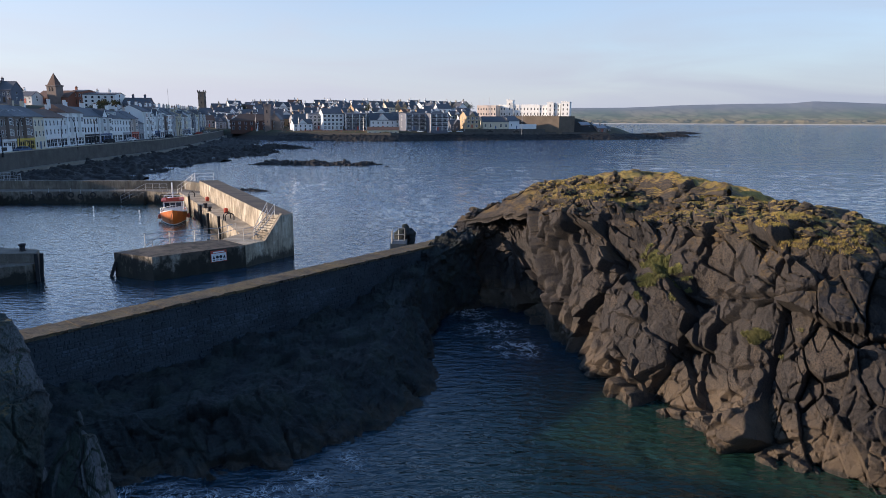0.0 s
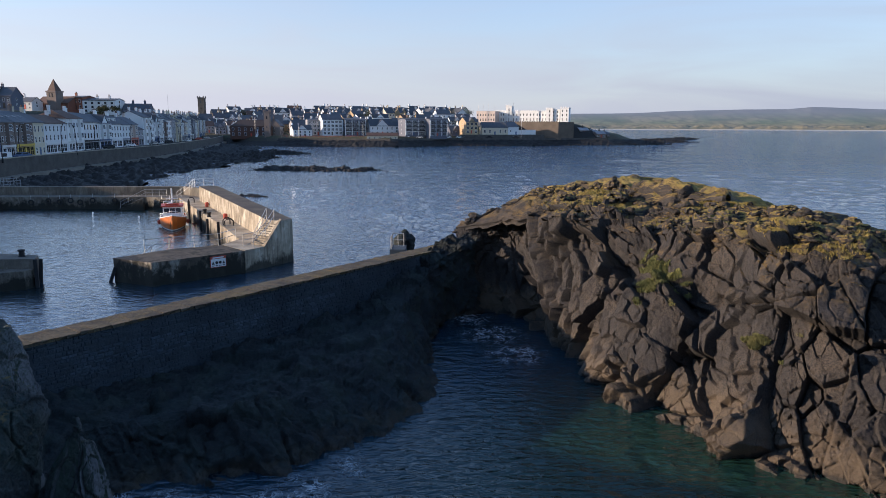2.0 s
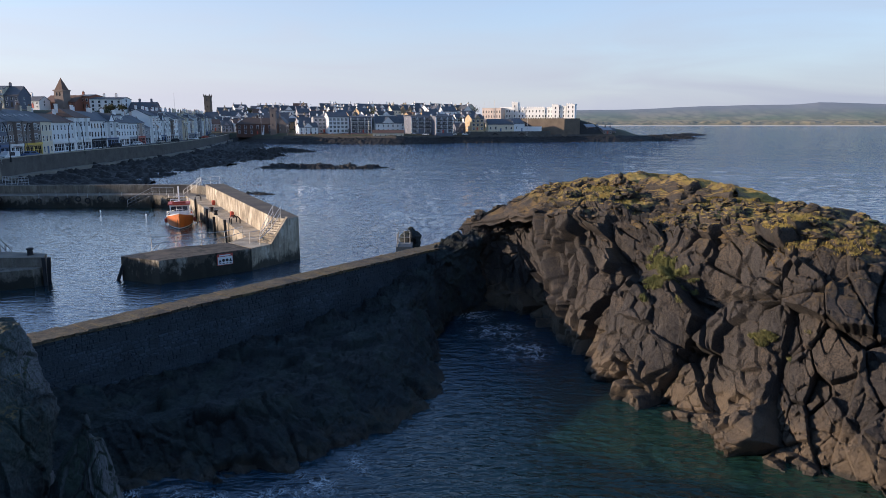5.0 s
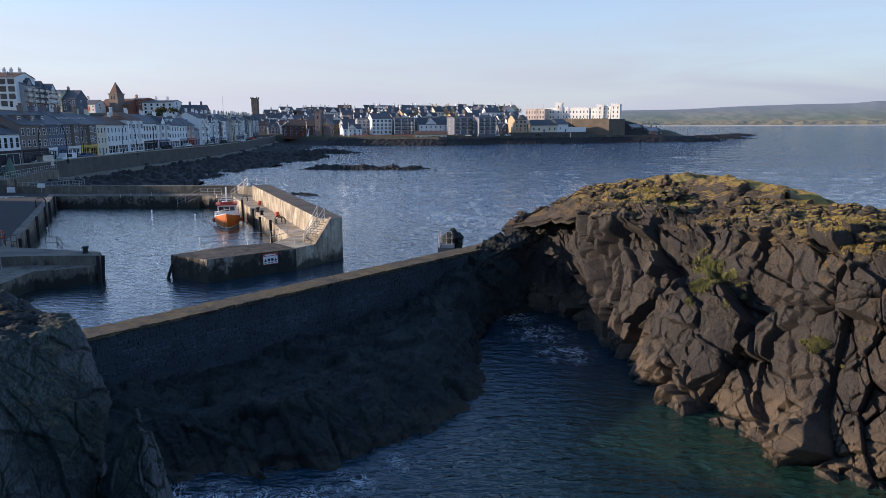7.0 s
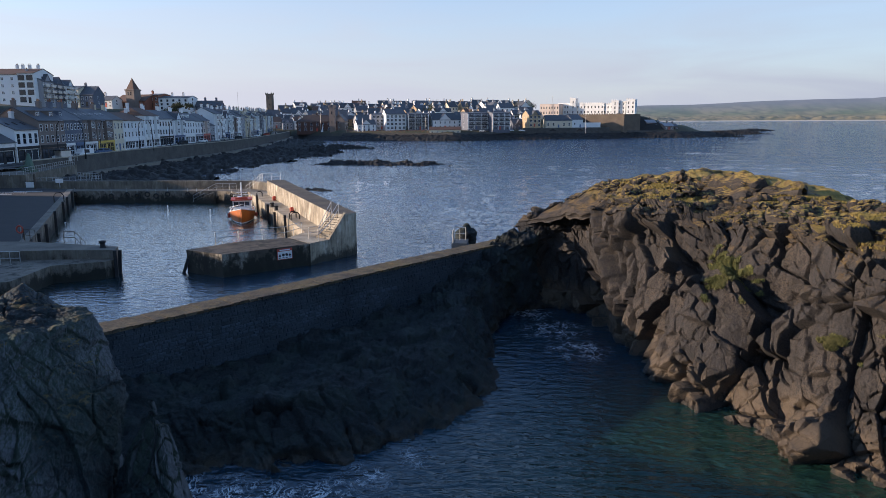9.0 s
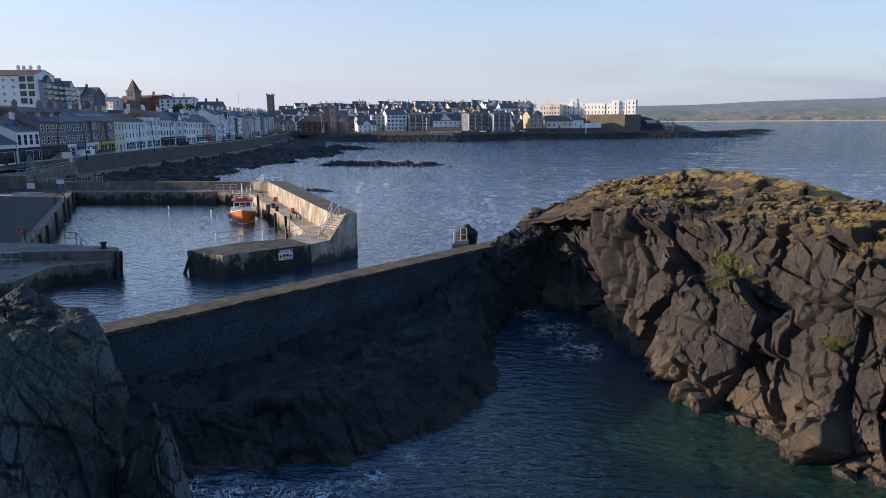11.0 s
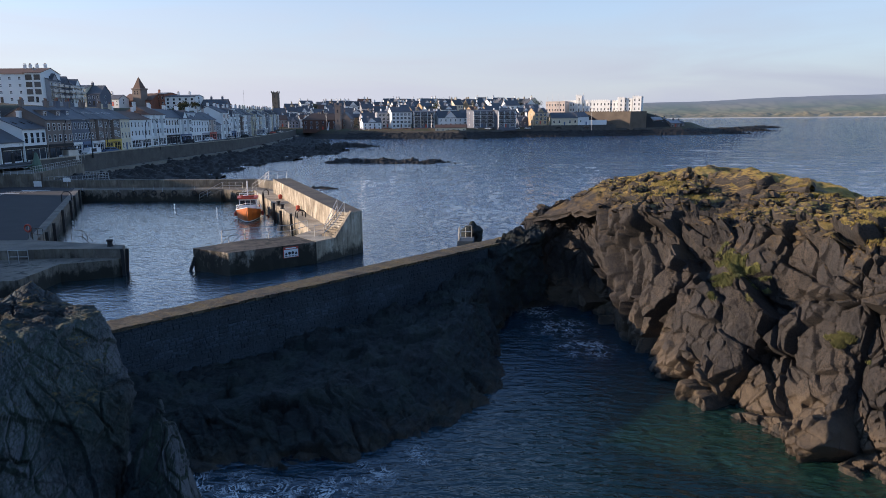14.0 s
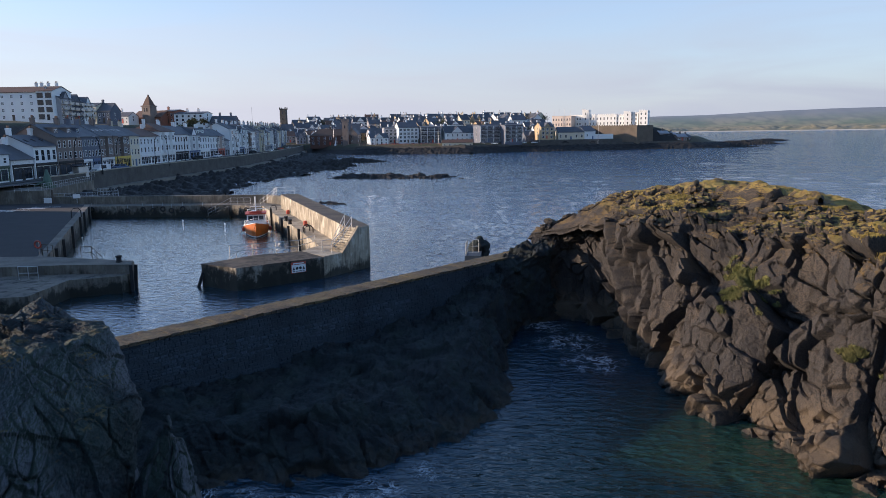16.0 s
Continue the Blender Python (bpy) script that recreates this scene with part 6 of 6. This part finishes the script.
# buoys afloat
for x, y, mat, word in ((-52.5, 101.5, WHITE_P, "white"), (-43.7, 97.2, WHITE_P, "white"), (-57.4, 83.5, WHITE_P, "white"), (-33.3, 90.0, RED, "red"), (-32.6, 88.6, RED, "red")):
    e = thing("buoy", pose(x, y, 0) @ Matrix.Diagonal((0.42, 0.42, 0.42, 1)), f"{word} mooring buoy floating in the harbour", "buoy", "buoys")
    part("float", lathe(bmesh.new(), [(0.04, -0.15), (0.2, -0.05), (0.25, 0.1), (0.2, 0.26), (0.05, 0.33)], 14), mat, e)
    part("ring", tube(bmesh.new(), [(-0.05, 0, 0.3), (-0.05, 0, 0.4), (0.05, 0, 0.4), (0.05, 0, 0.3)], 0.02, 5), STEEL, e)

# quayside bits
e = thing("lifebuoy_stand", pose(-44.6, 58.4, 2.2), "red lifebuoy on a post beside the quay", "lifebuoy")
part("post", tube(bmesh.new(), [(0, 0, 0), (0, 0, 1.5)], 0.04, 6), STEEL, e)
bm = bmesh.new()
vs = [[bm.verts.new(((0.32 + 0.09 * math.cos(b)) * math.cos(a), -0.1 + 0.08 * math.sin(b), 1.1 + (0.32 + 0.09 * math.cos(b)) * math.sin(a))) for b in (0, 1.57, 3.14, 4.71)] for a in (0.4488 * i for i in range(14))]
for i in range(14):
    for j in range(4):
        bm.faces.new((vs[i][j], vs[i][(j + 1) % 4], vs[(i + 1) % 14][(j + 1) % 4], vs[(i + 1) % 14][j]))
part("ring", bm, RED, e)
railing("railing", [(-45.0, 59.2, 2.26), (-43.9, 57.9, 2.3), (-42.4, 57.3, 2.3)], "rusty railing round the quay corner", gap=0.8, mat=WOOD)
for k in range(5):
    p = Vector((-79.5 + 1.0 * k, 92.5 + 2.2 * k))
    bm = prism(bmesh.new(), [(p.x - 2.4, p.y), (p.x + 2.2, p.y + 0.5), (p.x + 2.2, p.y + 0.9), (p.x - 2.4, p.y + 0.4)], 2.19, 2.206)
    tagged(part("road_marking", bm, WHITE_P, None), "white painted bay line on the quay", "road marking", "bay lines")
e = thing("information_board", pose(-74.6, 108.2, 2.2, 0, 0, 10), "small white notice board on the parapet", "sign")
part("panel", boxes((-0.6, -0.05, 0.8, 0.6, 0.0, 1.5)), WHITE_P, e)
part("post", boxes((-0.05, -0.02, 0, 0.05, 0.03, 0.8)), STEEL, e)
e = thing("barrier_post", pose(-77.4, 106.0, 2.2), "weathered timber barrier post on the quay", "post")
part("post", boxes((-0.12, -0.12, 0, 0.12, 0.12, 2.4)), WOOD, e)
part("plate", boxes((-1.6, -0.05, 0.2, -0.14, 0.05, 1.1)), WHITE_P, e)
e = thing("cable_cabinet", pose(-85.5, 111.5, 2.2, 0, 0, 15), "pale blue metal cabinet against the wall", "cabinet")
part("body", boxes((-0.7, -0.4, 0, 0.7, 0.4, 1.7)), GREY_R, e)
part("door", boxes((-0.62, -0.43, 0.1, 0.62, -0.4, 1.6)), WHITE_P, e)

# stump of rock and a railing beyond the breakwater
base = loft([[(0.9 * math.cos(a) - 3.1, 0.8 * math.sin(a) + 54.2, -1) for a in np.linspace(0, 6.283, 9)[:-1]], [(0.75 * math.cos(a) - 3.1, 0.7 * math.sin(a) + 54.2, 4.0) for a in np.linspace(0, 6.283, 9)[:-1]], [(-3.0, 54.2, 4.6)] * 8], np.linspace(0, 8, 70, endpoint=False), (50, 14))
st = rocky(base, True, big=0.28, size=0.3, seed=91)
tagged(mesh_ob("rock_stack", st.reshape(-1, 3), sheet_faces(*st.shape[:2], True), BASALT_WET), "dark rock stump beyond the breakwater", "rock", kind="structure")
railing("railing", [(-3.9, 51.2, 3.7), (-3.9, 52.6, 3.7), (-3.0, 52.6, 3.7)], "small steel cage railing by the rock stump", height=1.0, gap=0.5, bars=3)
tagged(part("landing", boxes((-4.0, 51.1, -1, -2.8, 53.2, 3.7)), STONE, None), "concrete landing behind the breakwater", "landing", kind="structure")

# ---- things on the promenade ----
def street_lamp(x, y, z=5.18, h=8.2, turn=0):
    e = thing("street_lamp", pose(x, y, z, 0, 0, turn), "dark curved street lamp on the promenade", "street lamp", "street lamps")
    part("pole", tube(bmesh.new(), [(0, 0, 0), (0, 0, h * 0.6), (-0.25, 0, h * 0.85), (-0.9, 0, h)], 0.09, 8), BLACK, e)
    part("base", lathe(bmesh.new(), [(0.2, 0), (0.18, 0.9), (0.1, 1.0)], 10), BLACK, e)
    part("lantern", boxes((-1.6, -0.14, h - 0.12, -0.85, 0.14, h + 0.06)), GREY_R, e)


for x, y in ((-90.5, 141.0), (-95.8, 180), (-99.6, 236), (-107, 280), (-119, 330), (-131, 385), (-143, 440)):
    street_lamp(x, y, turn=rng.uniform(-8, 8))
for s in (35, 60, 88, 116, 150, 185, 225, 265, 310):
    p = along_front(s)
    street_lamp(p.x + 2.2, p.y, turn=180)


def car(x, y, turn, paint, word, van=False):
    e = thing("parked_car", pose(x, y, 5.08, 0, 0, turn), f"{word} parked {'van' if van else 'car'} on the promenade road", "van" if van else "car", "parked cars")
    prof = [(0, 0.35), (0.05, 0.75), (0.9, 0.92), (1.5, 1.42), (3.0, 1.45), (3.8, 0.98), (4.25, 0.9), (4.3, 0.35)] if not van else [(0, 0.35), (0.05, 0.95), (0.7, 1.1), (1.2, 1.9), (4.5, 1.95), (4.6, 0.35)]
    bm = bmesh.new()
    a, b = [bm.verts.new((x, -0.85, z)) for x, z in prof], [bm.verts.new((x, 0.85, z)) for x, z in prof]
    bm.faces.new(a), bm.faces.new(b[::-1])
    for i in range(len(prof)):
        j = (i + 1) % len(prof)
        bm.faces.new((a[j], a[i], b[i], b[j]))
    bmesh.ops.recalc_face_normals(bm, faces=bm.faces[:])
    part("body", bm, paint, e)
    top = 1.36 if not van else 1.75
    for sgn in (-0.87, 0.85):
        part("side_window", boxes((1.45, sgn, 0.98, 3.05, sgn + 0.02, top)), GLASS, e)
    part("windscreen", boxes((-0.02, -0.7, -0.22, 0.02, 0.7, 0.22)), GLASS, e, m=pose(1.17, 0, 1.2, 0, 50, 0))
    wheel = None
    for wx in (0.8, 3.5):
        for wy in (-0.86, 0.68):
            w = part("wheel", lathe(bmesh.new(), [(0.31, 0), (0.31, 0.18)], 14), BLACK, e, m=pose(wx, wy + 0.18, 0.31, 90, 0, 0))
    for wy in (-0.6, 0.35):
        part("headlight", boxes((-0.01, wy, 0.62, 0.04, wy + 0.28, 0.76)), GLASS, e)


cars = ((-95.6, 138.2, 84, WHITE_P, "white", False), (-97.4, 148.5, 82, WHITE_P, "white", True), (-100.6, 161.5, 80, BLUE_P, "dark blue", False), (-112.0, 228, 82, BLACK, "black", False),
        (-114.6, 250, 84, WHITE_P, "white", False), (-117.0, 276, 82, STEEL, "silver", False), (-120.5, 300, 81, BLACK, "black", False), (-125.0, 335, 78, WHITE_P, "white", False), (-133, 372, 76, RED, "red", False), (-140, 405, 74, STEEL, "silver", False))
for c in cars:
    car(*c)
for k in range(9):
    x = -70 + 14.5 * k + rng.uniform(-4, 4)
    car(x, 455 + (8 if x > 0 else 0), rng.choice([0, 180]), *rng.choice([(WHITE_P, "white"), (BLACK, "black"), (STEEL, "silver"), (RED, "red")]))

# raised terrace with railings at the near end of the promenade
bm = prism(bmesh.new(), [(-96, 104), (-80, 107.5), (-84, 120), (-88.2, 134), (-97, 132)], 0, 4.4)
tagged(part("terrace", bm, QUAY, None), "stone terrace between the harbour and promenade", "terrace", kind="structure")
bm = prism(bmesh.new(), [(-84, 109.4), (-66, 110.4), (-71, 117), (-80, 121), (-88, 133), (-88, 112)], 0, 2.6)
tagged(part("ramp", bm, ASPHALT, None), "sloping asphalt slip beside the terrace", "ramp", kind="structure")
railing("railing", [(-83.0, 104.5, 4.4), (-80.4, 107.6, 4.4), (-82.2, 113.5, 4.4), (-84.2, 120, 4.4), (-88.0, 133, 4.4)], "grey curved railing round the terrace", gap=1.1)
railing("railing", [(-79.6, 109.2, 2.6), (-74, 111.6, 2.6), (-71.6, 115.6, 2.6), (-73.4, 118.4, 2.6), (-80, 121.6, 2.6)], "grey curved railing beside the slip", gap=0.9)
railing("railing", [(-88.2, 134.5, 5.18), (-90.2, 135.5, 5.18), (-89.6, 128, 5.18)], "grey railing at the promenade corner", gap=1.1)


def sculpture():
    """A draped bronze figure on a plinth, as one plain tapered form."""
    bm = bmesh.new()
    box(bm, -0.9, -0.9, 0, 0.9, 0.9, 0.5)
    lathe(bm, [(0.85, 0.5), (0.75, 1.2), (0.55, 2.0), (0.32, 2.7), (0.22, 3.1), (0.12, 3.3)], 10)
    tube(bm, [(0.3, -0.3, 1.4), (-0.6, -1.0, 1.0), (-1.2, -1.6, 0.55)], 0.16, 7)
    me = bpy.data.meshes.new("sculpture")
    bm.to_mesh(me)
    bm.free()
    me.materials.append(BRONZE)
    ob = new("sculpture", me)
    ob.matrix_world = pose(-83.6, 113.6, 4.4)
    tagged(ob, "dark green bronze sculpture on the harbour terrace", "sculpture")


sculpture()
e = thing("shelter", pose(-89.6, 131.5, 5.1, 0, 0, 80), "small dark kiosk with glazed sides", "kiosk")
part("frame", boxes((0, 0, 0, 2.6, 0.15, 2.2), (0, 1.5, 0, 2.6, 1.65, 2.2)), STEEL, e)
part("roof", boxes((-0.2, -0.2, 2.2, 2.8, 1.9, 2.4)), BLACK, e)
part("counter", boxes((0.1, 0.2, 0, 2.5, 1.4, 1.0)), WOOD, e)
# bay-side flagpole, hoop arch and rail by the far shore
railing("railing", [(-104, 446, 5.6), (-71, 443, 5.6), (-50, 441, 5.6)], "rusty red railing along the far shore walk", gap=3.0, mat=RED)
e = thing("arch", pose(-101, 444, 5.4), "slim pale hoop arch on the far shore walk", "arch")
part("hoop", tube(bmesh.new(), [(2.6 * math.cos(a), 0, 3.4 * math.sin(a)) for a in np.linspace(0, math.pi, 15)], 0.13, 6), SAND_R, e)
for x, y, z, h in ((-127.5, 470, 5.2, 13), (-93.5, 448, 5.4, 9), (-52, 452, 6, 9), (14.5, 462, 6, 12), (52, 455, 4, 14)):
    e = thing("lamp_post", pose(x, y, z), "tall pale lighting pole by the shore", "lamp post", "lamp posts")
    part("pole", tube(bmesh.new(), [(0, 0, 0), (0, 0, h)], 0.12, 6), STEEL, e)
    part("lantern", boxes((-0.5, -0.2, h, 0.5, 0.2, h + 0.2)), GREY_R, e)
e = thing("sail_sculpture", pose(-126, 464, 5.4), "white sail-shaped metal sculpture by the hall", "sculpture")
bm = bmesh.new()
v = [bm.verts.new(q) for q in ((0, 0, 0), (1.6, 0, 0), (0.9, 0, 2.2), (1.8, 0, 5.8), (0, 0.2, 0), (1.6, 0.2, 0), (0.9, 0.2, 2.2), (1.8, 0.2, 5.8))]
for q in ((0, 1, 3, 2), (6, 7, 5, 4), (0, 4, 5, 1), (1, 5, 7, 3), (3, 7, 6, 2), (2, 6, 4, 0)):
    bm.faces.new([v[i] for i in q])
part("sail", bm, WHITE_P, e)
e = thing("radio_mast", pose(-166, 420, 20), "thin radio mast on the skyline", "mast")
part("mast", tube(bmesh.new(), [(0, 0, 0), (0, 0, 11)], 0.08, 5), STEEL, e)

# ---- stones of the breakwater ----
wt = (W1 - W0).normalized()
wn_ = Vector((wt.y, -wt.x))
wall_turn = math.degrees(math.atan2(wt.y, wt.x))


def stone_data(seed):
    """A rough, blunt-edged stone of unit size, front towards -y."""
    r = random.Random(seed)
    bm = bmesh.new()
    j = lambda k=0.07: r.uniform(-k, k)
    back = [(0, 0, 0), (1, 0, 0), (1, 0, 1), (0, 0, 1)]
    mid = [(0.02 + abs(j(0.04)), -0.6, 0.03 + abs(j(0.05))), (0.98 - abs(j(0.04)), -0.6, 0.03 + abs(j(0.05))), (0.98 - abs(j(0.04)), -0.6, 0.97 - abs(j(0.05))), (0.02 + abs(j(0.04)), -0.6, 0.97 - abs(j(0.05)))]
    front = [(0.12 + j(), -1 + j(0.2), 0.16 + j()), (0.88 + j(), -1 + j(0.2), 0.16 + j()), (0.88 + j(), -1 + j(0.2), 0.84 + j()), (0.12 + j(), -1 + j(0.2), 0.84 + j())]
    rings = [[bm.verts.new(p) for p in q] for q in (back, mid, front)]
    for a, b in zip(rings, rings[1:]):
        for k in range(4):
            bm.faces.new((a[k], a[(k + 1) % 4], b[(k + 1) % 4], b[k]))
    bm.faces.new(rings[-1])
    me = bpy.data.meshes.new("stone")
    bm.to_mesh(me)
    bm.free()
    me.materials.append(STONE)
    return me


STONES = [stone_data(k) for k in range(8)]
wall_ob = bpy.data.objects["wall_cove"]
frame_w = Matrix.Translation((W0.x, W0.y, 0)) @ pose(0, 0, 0, 0, 0, wall_turn)
rest_v, rest_f, single = [], [], 0
z = 1.2
while z < 4.3:
    ch = rng.uniform(0.12, 0.24)
    ch = min(ch, 4.43 - z)
    s = 6.0 + rng.uniform(0, 0.5)
    while s < 42.6:
        w = rng.uniform(0.14, 0.50)
        me = rng.choice(STONES)
        m = frame_w @ Matrix.Translation((s + 0.015, 0.02, z + 0.012)) @ pose(0, 0, 0, 0, rng.uniform(-2.5, 2.5), 0) @ Matrix.Diagonal((w - 0.03, rng.uniform(0.02, 0.075), ch - 0.015, 1))
        if 2.6 < z and 16.0 < s < 31.0 and single < 300:
            o = new("stone", me)
            o.parent, o.matrix_world = wall_ob, m
            single += 1
        else:
            k = len(rest_v)
            rest_v += [tuple(m @ v.co) for v in me.vertices]
            rest_f += [tuple(k + i for i in q.vertices) for q in me.polygons]
        s += w
    z += ch
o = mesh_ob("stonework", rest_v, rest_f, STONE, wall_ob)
tagged(o, kind="stuff")
s = 5.0
while s < 43.3:
    w = rng.uniform(0.25, 0.6)
    bm = boxes((0, -0.07 + rng.uniform(-0.02, 0.03), 0, w - 0.004, 1.38, 0.14 + rng.uniform(-0.012, 0.012)))
    bmesh.ops.bevel(bm, geom=bm.edges[:], offset=0.012, segments=1, affect="EDGES")
    for v in bm.verts:
        v.co += Vector((rng.uniform(-0.004, 0.004), rng.uniform(-0.06, 0.06), rng.uniform(-0.012, 0.012)))
    o = part("coping_stone", bm, COPING, wall_ob)
    o.matrix_world = frame_w @ pose(s, rng.uniform(-0.012, 0.012), 4.44, rng.uniform(-0.3, 0.3), 0, 0)
    s += w

# ---- boulders and turf on the headland ----
rows_h, cols_h = headland.shape[:2]


def boulder_data(seed):
    """A rough, angular stone of about unit radius."""
    th, ph = np.meshgrid(np.linspace(0, 2 * math.pi, 25)[:-1], np.linspace(0.06, math.pi - 0.06, 15))
    p = np.stack([np.cos(th) * np.sin(ph), np.sin(th) * np.sin(ph), np.cos(ph) * 0.75], -1).reshape(-1, 3)
    rnd, mid, gap = blocks(p * 1.3 + seed * 3.1, seed)
    k = 0.95 + 0.35 * (rnd[:, 0] - 0.5) + 0.5 * (mid * (2 * rnd - 1)).sum(1) + 0.22 * smooth_noise(p * 2 + seed, seed, 4) - 0.12 * (1 - step(0, 0.12, gap))
    me = bpy.data.meshes.new("boulder")
    f = sheet_faces(15, 24, True)[:, ::-1]
    me.from_pydata((p * k[:, None]).tolist(), [], f.tolist() + [list(range(24)), list(range(14 * 24, 15 * 24))[::-1]])
    me.polygons.foreach_set("use_smooth", [True] * len(me.polygons))
    me.set_sharp_from_angle(angle=radians(35))
    me.materials.append(BASALT)
    return me


BOULDERS = [boulder_data(k) for k in range(7)]
pick = random.Random(12)
for k in range(290):
    r, c = pick.randrange(204, 318), pick.randrange(30, 1120)
    if k >= 230:
        r, c = pick.randrange(196, 300), pick.randrange(8, 300)
    p = headland[r, c]
    size = pick.uniform(0.12, 0.40) if 40 < k < 230 else pick.uniform(0.3, 0.55)
    o = new("boulder", pick.choice(BOULDERS))
    o.matrix_world = pose(p[0], p[1], p[2] + 0.10 * size, pick.uniform(-15, 15), pick.uniform(-15, 15), pick.uniform(0, 360)) @ Matrix.Diagonal((size, size * pick.uniform(0.7, 1.1), size * pick.uniform(0.6, 1.0), 1))
    tagged(o, "lichen-spotted basalt boulder on the headland", "boulder", "boulders on the headland")


def turf(name, label, places, material, tall=(0.08, 0.2), seed=1, blades=4):
    """Tufts of grass blades at the given places, one mesh."""
    r = random.Random(seed)
    v, f = [], []
    for p in places:
        for _ in range(blades):
            a, h, w = r.uniform(0, 6.283), r.uniform(*tall), r.uniform(0.012, 0.026)
            x, y = p[0] + r.uniform(-0.12, 0.12), p[1] + r.uniform(-0.12, 0.12)
            lx, ly = r.uniform(-0.1, 0.1), r.uniform(-0.1, 0.1)
            k = len(v)
            v += [(x - w * math.cos(a), y - w * math.sin(a), p[2] - 0.05), (x + w * math.cos(a), y + w * math.sin(a), p[2] - 0.05), (x + lx, y + ly, p[2] + h)]
            f.append((k, k + 1, k + 2))
    return tagged(mesh_ob(name, v, f, material), label, "grass", kind="stuff")


normals_h = sheet_normals(headland, True)
flat = np.argwhere((normals_h[..., 2] > 0.72) & (headland[..., 2] > 7.9))
patchy = smooth_noise(headland[flat[:, 0], flat[:, 1]] * 0.42, 5, 3)
flat = flat[patchy > 0.08]
chosen = [tuple(headland[tuple(flat[i])]) for i in np.random.RandomState(3).choice(len(flat), 14000)]
turf("turf", "short olive turf on top of the headland", chosen, GRASS_M, (0.03, 0.09), 2, 4)
def turf_cushion(cx, cy, cz, rad, seed):
    """A cushion of green turf lying on a ledge of the headland."""
    d2 = np.sqrt(((headland - np.array((cx, cy, cz))) ** 2 @ np.array((0.6, 0.6, 2.2))))
    wob = smooth_noise(headland.reshape(-1, 3) * 1.6, seed, 3).reshape(d2.shape)
    inside = (d2 + 1.5 * wob < rad) & (normals_h[..., 2] > 0.0)
    r, c = np.nonzero(inside[:-1, :-1] & inside[1:, :-1] & inside[:-1, 1:] & inside[1:, 1:])
    if len(r) < 20:
        return
    lift = headland + (normals_h + np.array((0, 0, 0.6))) * (0.03 + 0.03 * smooth_noise(headland.reshape(-1, 3) * 7, seed + 1, 2).reshape(d2.shape))[..., None]
    quads = np.stack([r * cols_h + c, r * cols_h + c + 1, (r + 1) * cols_h + c + 1, (r + 1) * cols_h + c], 1)
    at = headland[r, c][np.random.RandomState(seed).choice(len(r), 1100)]
    turf("ledge_grass", "long green grass hanging over a rock ledge", [tuple(p) for p in at], GRASS_LONG, (0.04, 0.13), seed, 5)
    used, back_to = np.unique(quads, return_inverse=True)
    tagged(mesh_ob("grass_patch", lift.reshape(-1, 3)[used], back_to.reshape(quads.shape), GRASS_GREEN), "bright green grass growing on a rock ledge", "grass", kind="stuff")


for k, (cx, cy, cz, rad) in enumerate(((10.9, 33.2, 6.1, 0.95), (10.6, 32.4, 5.1, 0.6), (12.6, 26.2, 4.4, 0.7))):
    turf_cushion(cx, cy, cz, rad, 20 + k)


# ---- bare and leafy trees on the town's skyline ----
LEAF = grained("spring_foliage", (0.035, 0.045, 0.018), (0.085, 0.085, 0.035), 1.5, 0.9, 0.4, 0.05, 0.2)
BARK = grained("tree_bark", (0.05, 0.04, 0.03), (0.10, 0.08, 0.06), 3, 0.9, 0.5, 0.03, 0.1)


def tree(x, y, h, seed):
    """A small wind-shaped tree: tapered trunk, limbs, and a loose crown of leaf clumps."""
    r = random.Random(seed)
    e = thing("tree", pose(x, y, float(land_height(x, y)) - 0.2), "small wind-shaped tree among the houses", "tree", "trees in the town")
    bm = bmesh.new()
    tube(bm, [(0, 0, 0), (0.1, 0, h * 0.3), (0.0, 0.1, h * 0.55)], 0.16, 6)
    part("trunk", bm, BARK, e)
    bm = bmesh.new()
    tips = []
    for k in range(7):
        a = k * 0.9 + r.uniform(-0.3, 0.3)
        tip = (math.cos(a) * h * r.uniform(0.22, 0.42), math.sin(a) * h * r.uniform(0.22, 0.42), h * r.uniform(0.65, 0.95))
        tube(bm, [(0.05, 0.05, h * 0.45), (tip[0] * 0.5, tip[1] * 0.5, h * 0.62), tip], 0.06, 5)
        tips.append(tip)
    part("limbs", bm, BARK, e)
    v, f = [], []
    for tip in tips + [(0, 0, h)]:
        for _ in range(70):
            p = Vector(tip) + Vector((r.gauss(0, 0.14), r.gauss(0, 0.14), r.gauss(0, 0.10))) * h
            n = Vector((r.uniform(-1, 1), r.uniform(-1, 1), r.uniform(-1, 1))).normalized() * 0.22
            t = n.cross(Vector((0.3, 0.5, 0.8))).normalized() * 0.2
            k = len(v)
            v += [tuple(p + n), tuple(p + t), tuple(p - n), tuple(p - t)]
            f.append((k, k + 1, k + 2, k + 3))
    mesh_ob("crown", v, f, LEAF, e)


for k in range(26):
    x = rng.choice([rng.uniform(-200, -120), rng.uniform(-120, -20), rng.uniform(-20, 22)])
    tree(x, rng.uniform(500, 600), rng.uniform(5.5, 8.5), 200 + k)
for x, y in ((-128, 250), (-133, 262), (-140, 285), (-146, 300), (-150, 318), (-136, 275)):
    tree(x, y, 4.0, int(-x))
